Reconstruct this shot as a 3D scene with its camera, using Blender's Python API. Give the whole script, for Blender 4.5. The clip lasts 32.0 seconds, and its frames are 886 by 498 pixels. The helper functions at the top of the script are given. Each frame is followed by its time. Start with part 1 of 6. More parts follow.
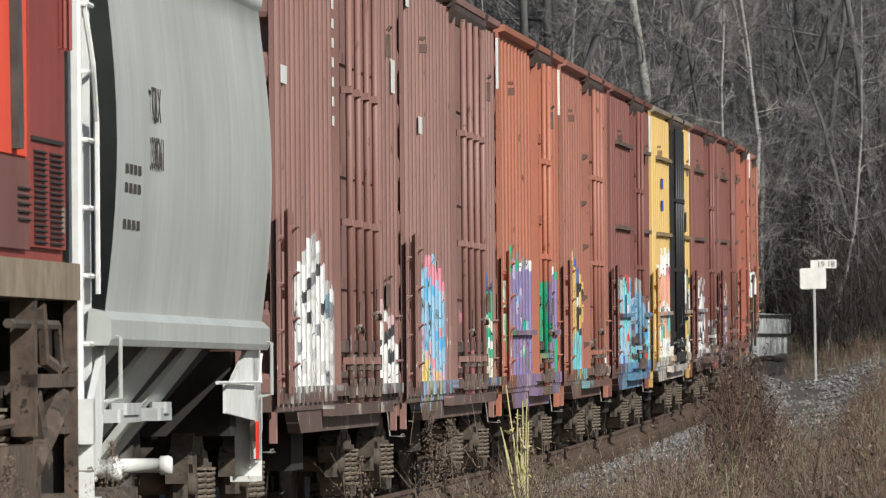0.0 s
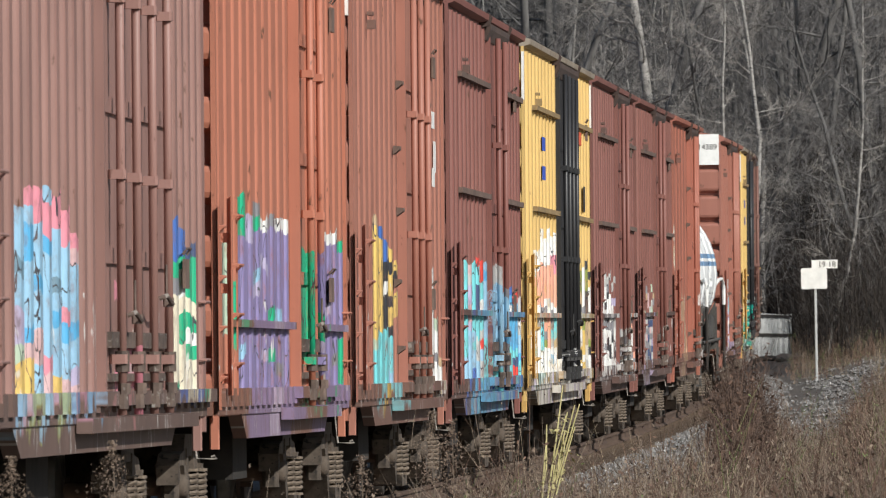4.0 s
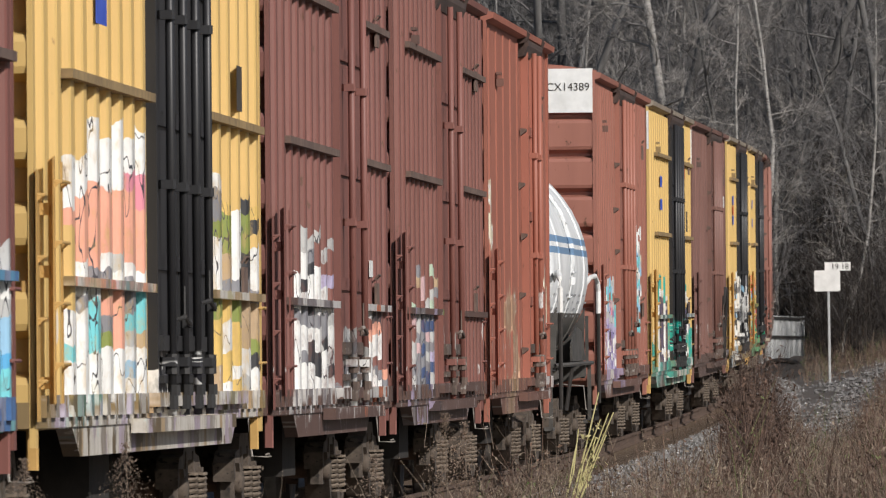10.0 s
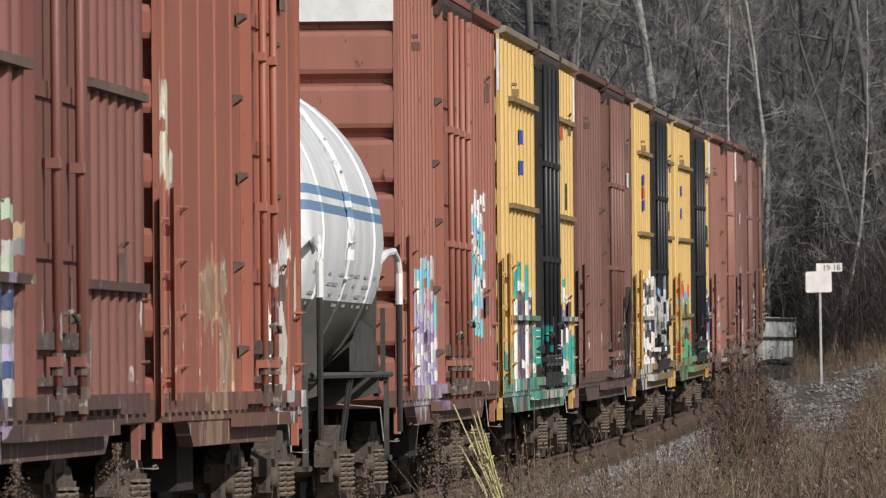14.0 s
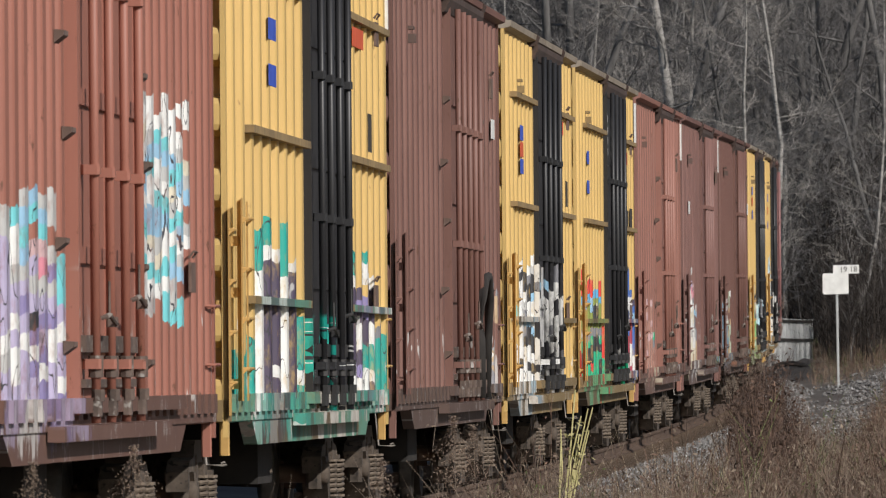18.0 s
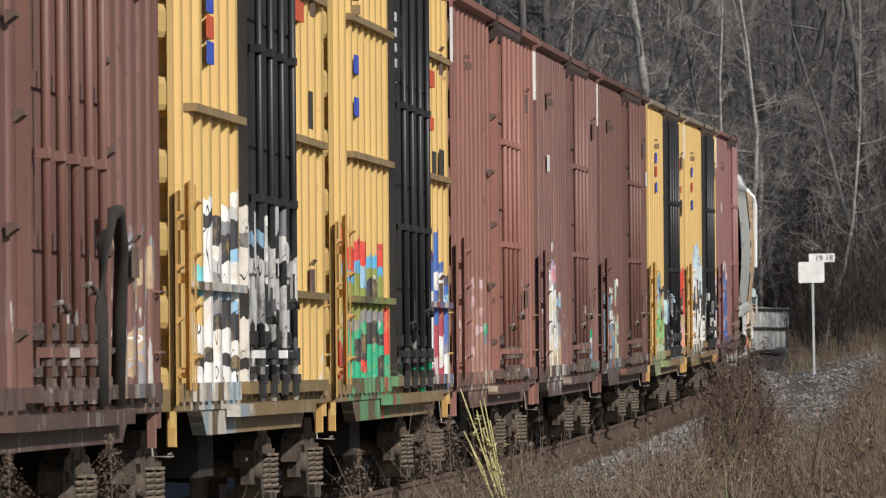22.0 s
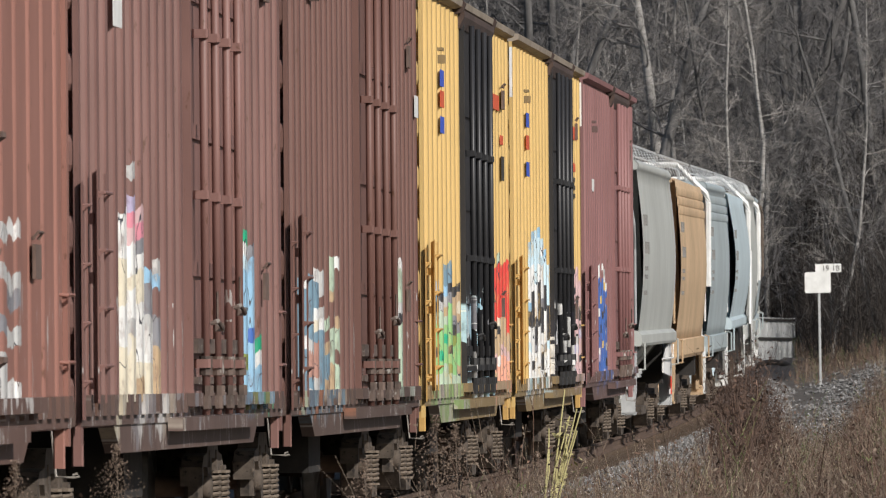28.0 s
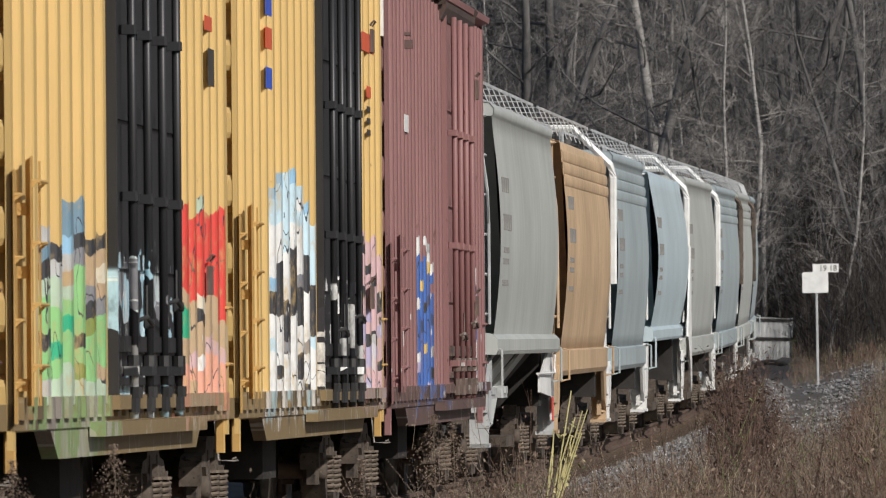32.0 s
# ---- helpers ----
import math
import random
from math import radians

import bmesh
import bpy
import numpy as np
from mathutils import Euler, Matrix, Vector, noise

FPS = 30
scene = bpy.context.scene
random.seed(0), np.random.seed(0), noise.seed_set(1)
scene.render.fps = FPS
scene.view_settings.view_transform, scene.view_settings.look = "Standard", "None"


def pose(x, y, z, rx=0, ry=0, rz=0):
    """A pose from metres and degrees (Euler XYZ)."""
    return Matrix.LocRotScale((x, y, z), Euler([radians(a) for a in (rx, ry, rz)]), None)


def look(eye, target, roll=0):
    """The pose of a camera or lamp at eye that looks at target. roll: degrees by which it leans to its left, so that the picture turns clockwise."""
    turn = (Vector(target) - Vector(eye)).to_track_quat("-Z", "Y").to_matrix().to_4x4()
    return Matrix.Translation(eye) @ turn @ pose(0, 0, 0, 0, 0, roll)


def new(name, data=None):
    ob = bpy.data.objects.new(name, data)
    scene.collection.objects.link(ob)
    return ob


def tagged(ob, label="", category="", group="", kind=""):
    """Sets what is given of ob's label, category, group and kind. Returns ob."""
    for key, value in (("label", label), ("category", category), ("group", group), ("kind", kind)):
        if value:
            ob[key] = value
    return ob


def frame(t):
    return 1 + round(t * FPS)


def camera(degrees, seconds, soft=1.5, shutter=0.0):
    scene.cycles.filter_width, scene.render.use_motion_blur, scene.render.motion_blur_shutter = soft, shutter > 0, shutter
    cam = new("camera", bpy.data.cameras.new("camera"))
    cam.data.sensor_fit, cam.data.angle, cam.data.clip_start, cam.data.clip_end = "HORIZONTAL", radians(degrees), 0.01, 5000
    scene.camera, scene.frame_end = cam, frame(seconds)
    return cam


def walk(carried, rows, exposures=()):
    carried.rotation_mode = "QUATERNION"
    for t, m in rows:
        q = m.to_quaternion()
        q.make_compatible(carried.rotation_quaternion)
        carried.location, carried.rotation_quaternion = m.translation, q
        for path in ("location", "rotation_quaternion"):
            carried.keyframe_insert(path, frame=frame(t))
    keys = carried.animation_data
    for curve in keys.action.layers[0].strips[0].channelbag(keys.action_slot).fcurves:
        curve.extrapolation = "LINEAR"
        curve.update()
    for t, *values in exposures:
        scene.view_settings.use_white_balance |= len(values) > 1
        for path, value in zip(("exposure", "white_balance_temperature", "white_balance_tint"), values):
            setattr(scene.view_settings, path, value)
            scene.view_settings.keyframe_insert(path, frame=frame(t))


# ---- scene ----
# ---------------------------------------------------------------- camera on a tripod, long lens, small shakes
FOCAL = 21019.0                      # lens in picture units (784 half width)
cam = camera(2 * math.degrees(math.atan(784 / FOCAL)), 32.0, soft=1.15)
EYE_Z = 1.402
SHAKE = [(0, -1, -2), (0.5, -1, 2), (1, -4, -5), (1.5, -4, -4), (2, -5, -5), (2.5, -4, 4), (3, -4, -5), (3.5, 1, -2), (5.5, -4, -2), (6, -7, 8), (6.5, -4, 11), (7, -4, -5), (7.5, -1, 5), (8, -5, 5), (8.5, -2, 1), (9, -4, -2), (9.5, 3, -1), (10, 24, 2), (10.5, 12, -1), (11, 4, -4), (11.5, 3, 2), (12, 3, -4), (12.5, 6, -12), (13, 6, -2), (13.5, 9, -1), (14, 9, 4), (14.5, 4, 2), (16.5, 27, 4), (17, 30, -2), (17.5, 38, -4), (18, 39, 7), (18.5, 7, 8), (19, -4, 13), (19.5, -5, 8), (20, -4, 1), (20.5, -2, -2), (21, -10, -5), (21.5, -5, -1), (22, -4, -13), (22.5, -2, -5), (23, -4, -7), (23.5, -1, -7), (24, -5, -7), (24.5, -4, -5), (25, 18, -4), (25.5, 27, 2), (26, 4, 4), (26.5, -2, 5), (28.5, 19, 5), (29, 30, 5), (29.5, 1, 4), (30, -4, 1), (30.5, -2, 8), (31, -1, 8), (31.5, 3, 11), (32, 3, 5)]


def tripod(dx, dy):
    return (pose(0, 0, EYE_Z, 90.520 + math.degrees(dy / FOCAL), 0, math.degrees(dx / FOCAL))
            @ pose(0, 0, 0, 0, 0, 0.239))


cam.data.dof.use_dof, cam.data.dof.focus_distance, cam.data.dof.aperture_fstop = True, 115.0, 26.0
EXPOSURE = [(0, 0.2), (1, 0.21), (2, 0.25), (3, 0.3), (3.5, 0.28), (5.5, 0.13), (6, 0.12), (7, 0.08), (9, 0.0), (10, 0.03), (11, 0.18), (12, 0.22), (13, 0.16), (14, 0.0), (17, 0.03), (18, -0.02),
            (19, 0.06), (20, -0.03), (22, 0.01), (23, 0.0), (24, 0.13), (25, 0.28), (26, 0.40), (29, 0.0), (30, 0.0), (31, -0.04), (32, -0.05)]
WHITE_T, WHITE_K, WHITE_M = [0, 4, 7, 14, 18, 26, 32], [6380, 6420, 6500, 6500, 6500, 6500, 6500], [6, 7, 11, 10, 10, 10, 10]
walk(cam, [(t, tripod(dx, dy)) for t, dx, dy in SHAKE],
     [(t, e, float(np.interp(t, WHITE_T, WHITE_K)), float(np.interp(t, WHITE_T, WHITE_M))) for t, e in EXPOSURE])

# ---------------------------------------------------------------- light
SUN_AZ, SUN_EL = radians(140), radians(31)      # from north (+y) clockwise
world = bpy.data.worlds.new("sky")
scene.world = world
world.use_nodes = True
wn = world.node_tree.nodes
sky = wn.new("ShaderNodeTexSky")
sky.sky_type, sky.sun_disc = "NISHITA", False
sky.sun_elevation, sky.sun_rotation = SUN_EL, SUN_AZ
world.node_tree.links.new(sky.outputs[0], wn["Background"].inputs[0])
wn["Background"].inputs[1].default_value = 0.075
sun = new("sun", bpy.data.lights.new("sun", "SUN"))
sun.data.energy, sun.data.angle, sun.data.color = 3.9, radians(0.53), (1.0, 0.95, 0.89)
to_sun = Vector((math.sin(SUN_AZ) * math.cos(SUN_EL), math.cos(SUN_AZ) * math.cos(SUN_EL), math.sin(SUN_EL)))
sun.matrix_world = look(tuple(to_sun * 300), (0, 0, 0))


# ---------------------------------------------------------------- materials
def nodes_of(name):
    m = bpy.data.materials.new(name)
    m.use_nodes = True
    nt = m.node_tree
    return m, nt, nt.nodes, nt.nodes["Principled BSDF"]


def math_node(nt, op, a, b=None, c=None):
    n = nt.nodes.new("ShaderNodeMath")
    n.operation = op
    for i, v in enumerate((a, b, c)):
        if v is None:
            continue
        if isinstance(v, (int, float)):
            n.inputs[i].default_value = v
        else:
            nt.links.new(v, n.inputs[i])
    return n.outputs[0]


def mix_col(nt, fac, a, b, mode="MIX"):
    n = nt.nodes.new("ShaderNodeMix")
    n.data_type, n.blend_type = "RGBA", mode
    for sock, v in ((n.inputs[0], fac), (n.inputs[6], a), (n.inputs[7], b)):
        if isinstance(v, (int, float)):
            sock.default_value = v
        elif isinstance(v, tuple):
            sock.default_value = (*v[:3], 1)
        else:
            nt.links.new(v, sock)
    return n.outputs[2]


def coords(nt, scale=(1, 1, 1)):
    tc = nt.nodes.new("ShaderNodeTexCoord")
    mp = nt.nodes.new("ShaderNodeMapping")
    mp.inputs["Scale"].default_value = scale
    nt.links.new(tc.outputs["Object"], mp.inputs[0])
    return mp.outputs[0]


def noise_tex(nt, vec, scale, detail=4, rough=0.6):
    n = nt.nodes.new("ShaderNodeTexNoise")
    n.inputs["Scale"].default_value, n.inputs["Detail"].default_value = scale, detail
    n.inputs["Roughness"].default_value = rough
    nt.links.new(vec, n.inputs["Vector"])
    return n


def ramp(nt, fac, stops, mode="LINEAR"):
    n = nt.nodes.new("ShaderNodeValToRGB")
    n.color_ramp.interpolation = mode
    el = n.color_ramp.elements
    while len(el) < len(stops):
        el.new(0.5)
    for e, (p, c) in zip(el, stops):
        e.position, e.color = p, (c if len(c) == 4 else (*c, 1))
    nt.links.new(fac, n.inputs[0])
    return n


def bump(nt, bsdf, height, strength, dist=0.01):
    b = nt.nodes.new("ShaderNodeBump")
    b.inputs["Strength"].default_value, b.inputs["Distance"].default_value = strength, dist
    nt.links.new(height, b.inputs["Height"])
    nt.links.new(b.outputs[0], bsdf.inputs["Normal"])


def rough_mat(name, a, b, scale=6.0, rough=0.85, metal=0.0, stretch=(1, 1, 1), bumps=0.3, spots=None):
    """Two tones mixed by grain at two scales, with optional dark or pale spots."""
    m, nt, nd, bs = nodes_of(name)
    vec = coords(nt, stretch)
    n1 = noise_tex(nt, vec, scale, 5)
    n2 = noise_tex(nt, vec, scale * 0.13, 3)
    f = math_node(nt, "ADD", math_node(nt, "MULTIPLY", n1.outputs[0], 0.6), math_node(nt, "MULTIPLY", n2.outputs[0], 0.5))
    r = ramp(nt, f, [(0.38, a), (0.68, b)])
    col = r.outputs[0]
    if spots:
        n3 = noise_tex(nt, vec, scale * 2.3, 2)
        col = mix_col(nt, ramp(nt, n3.outputs[0], [(0.6, (0, 0, 0)), (0.68, (1, 1, 1))]).outputs[0], col, spots)
    nt.links.new(col, bs.inputs["Base Color"])
    bs.inputs["Roughness"].default_value, bs.inputs["Metallic"].default_value = rough, metal
    if bumps:
        bump(nt, bs, n1.outputs[0], bumps)
    return m


BLACK_SPRAY = (0.03, 0.03, 0.035)
SPRAY = {"w": (0.78, 0.78, 0.76), "h": (0.50, 0.50, 0.49), "g": (0.24, 0.24, 0.26), "k": (0.035, 0.035, 0.04), "d": (0.085, 0.065, 0.11), "T": (0.02, 0.36, 0.30), "t": (0.18, 0.60, 0.64),
         "b": (0.06, 0.15, 0.46), "m": (0.10, 0.40, 0.68), "s": (0.30, 0.52, 0.70), "S": (0.55, 0.72, 0.80), "v": (0.17, 0.28, 0.36), "n": (0.05, 0.08, 0.18), "p": (0.26, 0.22, 0.42), "l": (0.46, 0.41, 0.58),
         "P": (0.70, 0.26, 0.33), "r": (0.70, 0.06, 0.045), "R": (0.42, 0.06, 0.10), "o": (0.78, 0.38, 0.27), "O": (0.25, 0.30, 0.07), "G": (0.02, 0.42, 0.22), "L": (0.27, 0.55, 0.22), "e": (0.45, 0.56, 0.43),
         "y": (0.72, 0.50, 0.15), "c": (0.72, 0.66, 0.52), "a": (0.50, 0.36, 0.22), "i": (0.62, 0.42, 0.43), "q": (0.44, 0.24, 0.19)}


def car_paint(name, base, patches=(), fade=0.25, rust=(0.10, 0.045, 0.025), rust_amount=0.62, rough=0.55, sill=False, columns=()):
    """Weathered car paint with spray-painted fields.
    A field: (x0, x1, z0, z1, colours, cell, tall strokes) in the car's own metres; a colour of None lets the paint below show.
    A column group: (x0, pitch, top, words), one word to each rib, one SPRAY letter to each 0.1 m downwards."""
    m, nt, nd, bs = nodes_of(name)
    tc = nd.new("ShaderNodeTexCoord")
    ob = tc.outputs["Object"]
    sep = nd.new("ShaderNodeSeparateXYZ")
    nt.links.new(ob, sep.inputs[0])
    X, Z = sep.outputs[0], sep.outputs[2]
    streak = noise_tex(nt, coords(nt, (1.6, 1.6, 0.10)), 2.2, 6, 0.7)
    broad = noise_tex(nt, coords(nt, (0.25, 0.25, 0.45)), 1.4, 3)
    dark = tuple(c * (1 - fade) for c in base)
    lite = tuple(min(1, c * (1 + fade) + 0.03 * fade) for c in base)
    f = math_node(nt, "ADD", math_node(nt, "MULTIPLY", streak.outputs[0], 0.5), math_node(nt, "MULTIPLY", broad.outputs[0], 0.5))
    col = ramp(nt, f, [(0.32, dark), (0.5, base), (0.7, lite)]).outputs[0]
    fine = noise_tex(nt, coords(nt, (1, 1, 0.5)), 9.0, 6, 0.7)
    rmask = ramp(nt, fine.outputs[0], [(rust_amount, (0, 0, 0)), (rust_amount + 0.06, (1, 1, 1))]).outputs[0]
    col = mix_col(nt, rmask, col, rust)
    warp = noise_tex(nt, coords(nt), 1.5, 3)
    wv = math_node(nt, "SUBTRACT", warp.outputs[0], 0.5)
    edge = noise_tex(nt, coords(nt, (2.2, 0.1, 1.2)), 2.6, 3)
    ev = math_node(nt, "SUBTRACT", edge.outputs[0], 0.5)
    if columns:
        swirl = noise_tex(nt, coords(nt, (1.1, 6.0, 1.3)), 1.3, 2, 0.5)
        slant = math_node(nt, "SUBTRACT", noise_tex(nt, coords(nt, (2.6, 8.0, 1.8)), 1.0, 2).outputs[0], 0.5)
        line = lambda c, w: math_node(nt, "LESS_THAN", math_node(nt, "ABSOLUTE", math_node(nt, "SUBTRACT", swirl.outputs[0], c)), w)
        dark_line = line(0.47, 0.005)
        scuff = math_node(nt, "ADD", math_node(nt, "MULTIPLY", streak.outputs[0], 0.55), math_node(nt, "MULTIPLY", fine.outputs[0], 0.45))
        tone = ramp(nt, scuff, [(0.34, (1.03, 1.03, 1.03)), (0.50, (0.86, 0.86, 0.86)), (0.64, (0.50, 0.50, 0.51))]).outputs[0]
        wear = ramp(nt, fine.outputs[0], [(0.52, (1, 1, 1)), (0.72, (0.35, 0.35, 0.35))]).outputs[0]
    for x0, pitch, ztop, words in columns:
        step = math_node(nt, "FLOOR", math_node(nt, "DIVIDE", math_node(nt, "SUBTRACT", X, x0), pitch))
        jump = nd.new("ShaderNodeTexWhiteNoise")
        jump.noise_dimensions = "1D"
        nt.links.new(math_node(nt, "ADD", step, x0), jump.inputs["W"])
        slip = math_node(nt, "ADD", math_node(nt, "MULTIPLY", slant, 0.20), math_node(nt, "MULTIPLY", math_node(nt, "SUBTRACT", jump.outputs[0], 0.5), 0.10))
        drop = math_node(nt, "SUBTRACT", ztop, math_node(nt, "ADD", Z, slip))
        for k, word in enumerate(words.split()):
            word = "." + word + ("." if ztop - 0.1 * len(word) > 1.3 else "")
            stops = [(j / len(word), (0, 0, 0, 0) if c == "." else (*SPRAY[c], 1)) for j, c in enumerate(word) if j == 0 or c != word[j - 1]]
            if len(stops) < 2:
                continue
            rp = ramp(nt, math_node(nt, "DIVIDE", math_node(nt, "ADD", drop, 0.1), 0.1 * len(word)), stops, "CONSTANT")
            here = math_node(nt, "MULTIPLY", math_node(nt, "COMPARE", step, float(k), 0.4), rp.outputs["Alpha"])
            ink = mix_col(nt, dark_line, rp.outputs[0], (0.045, 0.045, 0.055))
            col = mix_col(nt, math_node(nt, "MULTIPLY", here, wear), col, mix_col(nt, 1.0, ink, tone, "MULTIPLY"))
    for i, (x0, x1, z0, z1, cols, cell, tall) in enumerate(() if columns else patches):
        dx = math_node(nt, "MINIMUM", math_node(nt, "SUBTRACT", X, x0), math_node(nt, "SUBTRACT", x1, X))
        dz = math_node(nt, "MINIMUM", math_node(nt, "SUBTRACT", Z, z0), math_node(nt, "SUBTRACT", z1, Z))
        d = math_node(nt, "MINIMUM", math_node(nt, "MULTIPLY", dx, 0.5), dz)
        d = math_node(nt, "ADD", math_node(nt, "ADD", d, math_node(nt, "MULTIPLY", ev, 0.8)), 0.05)
        inside = ramp(nt, d, [(0.0, (0, 0, 0)), (0.045, (1, 1, 1))]).outputs[0]
        inside = math_node(nt, "MULTIPLY", inside, math_node(nt, "GREATER_THAN", dz, -0.16))
        mp = nd.new("ShaderNodeMapping")
        mp.inputs["Location"].default_value = (i * 7.3, 0, i * 3.1 + x0)
        mp.inputs["Scale"].default_value = (0.85 / cell, 0.02, (0.2 if sill else 1.35) / cell / (tall or 1.0))
        nt.links.new(ob, mp.inputs[0])
        add = nd.new("ShaderNodeVectorMath")
        add.operation = "ADD"
        nt.links.new(mp.outputs[0], add.inputs[0])
        sc = nd.new("ShaderNodeVectorMath")
        sc.operation = "SCALE"
        nt.links.new(warp.outputs["Color"], sc.inputs[0])
        sc.inputs["Scale"].default_value = 1.5 / (tall or 1.0)
        nt.links.new(sc.outputs[0], add.inputs[1])
        vo = nd.new("ShaderNodeTexVoronoi")
        vo.inputs["Scale"].default_value = 1.0
        vo.inputs["Randomness"].default_value = 0.9
        vo.distance = "MINKOWSKI"
        vo.inputs["Exponent"].default_value = 4.0
        nt.links.new(add.outputs[0], vo.inputs["Vector"])
        sx = nd.new("ShaderNodeSeparateColor")
        nt.links.new(vo.outputs["Color"], sx.inputs[0])
        n = len(cols)
        cell_value = sx.outputs[0]
        if tall and tall >= 4:        # one colour to each rib
            step = math_node(nt, "FLOOR", math_node(nt, "DIVIDE", math_node(nt, "SUBTRACT", X, x0), cell))
            cell_value = math_node(nt, "DIVIDE", math_node(nt, "ADD", step, 0.5), n)
        stops = [(k / n, (0, 0, 0, 0) if c is None else (*c, 1)) for k, c in enumerate(cols)]
        rp = ramp(nt, cell_value, stops, "CONSTANT")
        paint = rp.outputs[0]
        fac = rp.outputs["Alpha"]
        # sprayed letter outlines: a dark line and a thin light one beside it
        mp2 = nd.new("ShaderNodeMapping")
        mp2.inputs["Location"].default_value = (i * 3.7 + x0, 0, i * 1.9)
        mp2.inputs["Scale"].default_value = (0.75, 0.02, 1.5)
        nt.links.new(ob, mp2.inputs[0])
        cn = noise_tex(nt, mp2.outputs[0], 1.25, 1.5)
        cn.inputs["Distortion"].default_value = 0.6
        line = lambda c, w: math_node(nt, "LESS_THAN", math_node(nt, "ABSOLUTE", math_node(nt, "SUBTRACT", cn.outputs[0], c)), w)
        l1, l2 = line(0.50, 0.004 if tall and tall >= 4 else 0.016 if tall else 0.024), line(0.555, 0.0035)
        if sill:
            l1 = l2 = math_node(nt, "MULTIPLY", l1, 0.0)
        paint = mix_col(nt, l1, paint, (0.035, 0.035, 0.045) if BLACK_SPRAY in cols else tuple(min(0.8, 1.5 * c + 0.03) for c in next(c for c in cols if c)))
        paint = mix_col(nt, l2, paint, (0.78, 0.78, 0.77))
        if None not in cols:
            fac = math_node(nt, "MAXIMUM", fac, math_node(nt, "MAXIMUM", l1, l2))
        tone = ramp(nt, fine.outputs[0], [(0.3, (1.1, 1.1, 1.1)), (0.7, (0.72, 0.72, 0.72))]).outputs[0]
        paint = mix_col(nt, 1.0, paint, tone, "MULTIPLY")
        wear = ramp(nt, fine.outputs[0], [(0.50, (1, 1, 1)), (0.74, (0.35, 0.35, 0.35))]).outputs[0]
        fac = math_node(nt, "MULTIPLY", math_node(nt, "MULTIPLY", fac, inside), wear)
        col = mix_col(nt, math_node(nt, "MULTIPLY", fac, 0.55) if sill else fac, col, paint)
    if patches:
        # pale paint runs and specks low on the side
        rn = noise_tex(nt, coords(nt, (5.0, 0.1, 0.8)), 2.0, 3, 0.7)
        runs = ramp(nt, rn.outputs[0], [(0.635, (0, 0, 0)), (0.655, (1, 1, 1))]).outputs[0]
        below = math_node(nt, "LESS_THAN", math_node(nt, "ADD", Z, math_node(nt, "MULTIPLY", ev, 1.8)), 1.75)
        col = mix_col(nt, math_node(nt, "MULTIPLY", math_node(nt, "MULTIPLY", runs, below), 0.75), col, (0.55, 0.54, 0.52))
    nt.links.new(col, bs.inputs["Base Color"])
    bs.inputs["Roughness"].default_value = rough
    bump(nt, bs, fine.outputs[0], 0.12, 0.004)
    return m


def grimy(base):
    """The same paint under road grime, for sills."""
    return tuple(0.3 * a + 0.7 * b for a, b in zip(base, (0.068, 0.055, 0.046)))


# brown-black for the painted shade under the eaves and the eave brackets
EAVE_DARK = rough_mat("eave_shade_steel", (0.035, 0.022, 0.018), (0.085, 0.055, 0.045), 6)
RUST = rough_mat("rusty_steel", (0.055, 0.035, 0.028), (0.13, 0.085, 0.06), 7)
DUST = rough_mat("dusty_cast_steel", (0.022, 0.017, 0.013), (0.135, 0.105, 0.082), 7, spots=(0.02, 0.016, 0.014))
COIL = rough_mat("dusty_spring_steel", (0.07, 0.053, 0.039), (0.22, 0.175, 0.135), 6)
PALE_ROD = rough_mat("worn_lever", (0.16, 0.14, 0.12), (0.42, 0.39, 0.35), 9, 0.6)
GREYDARK = rough_mat("grimy_grey_steel", (0.028, 0.027, 0.025), (0.095, 0.088, 0.08), 4)
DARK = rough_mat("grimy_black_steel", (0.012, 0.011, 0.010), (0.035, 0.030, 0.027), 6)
BLACK = rough_mat("black_door_paint", (0.012, 0.012, 0.013), (0.032, 0.031, 0.031), 4, 0.5)
WHITE = rough_mat("white_paint", (0.62, 0.62, 0.60), (0.84, 0.84, 0.82), 5, 0.5, bumps=0.05)
SILVER = rough_mat("worn_wheel_steel", (0.03, 0.026, 0.023), (0.09, 0.08, 0.072), 9, 0.6, 0.3)
ROOF = rough_mat("weathered_galvanised_roof", (0.20, 0.16, 0.12), (0.34, 0.29, 0.23), 3, 0.6)
TIE = rough_mat("creosoted_wood", (0.05, 0.035, 0.025), (0.12, 0.085, 0.06), 12, 0.95, stretch=(1, 0.2, 1))
BALLAST = rough_mat("crushed_stone", (0.028, 0.022, 0.018), (0.105, 0.082, 0.068), 14, 0.95, bumps=1.0)
STONE = rough_mat("ballast_stone", (0.05, 0.048, 0.046), (0.25, 0.243, 0.236), 9, 0.9, spots=(0.60, 0.60, 0.60))
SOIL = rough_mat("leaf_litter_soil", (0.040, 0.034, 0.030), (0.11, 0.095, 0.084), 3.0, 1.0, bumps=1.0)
# leaf litter darkened so that its colour holds the shade of the wood
FOREST = rough_mat("shaded_forest_floor", (0.010, 0.009, 0.008), (0.032, 0.027, 0.024), 1.2, 1.0, bumps=1.0)
BARK = rough_mat("grey_bark", (0.045, 0.043, 0.042), (0.165, 0.16, 0.156), 5, 0.95, stretch=(1, 1, 0.25))
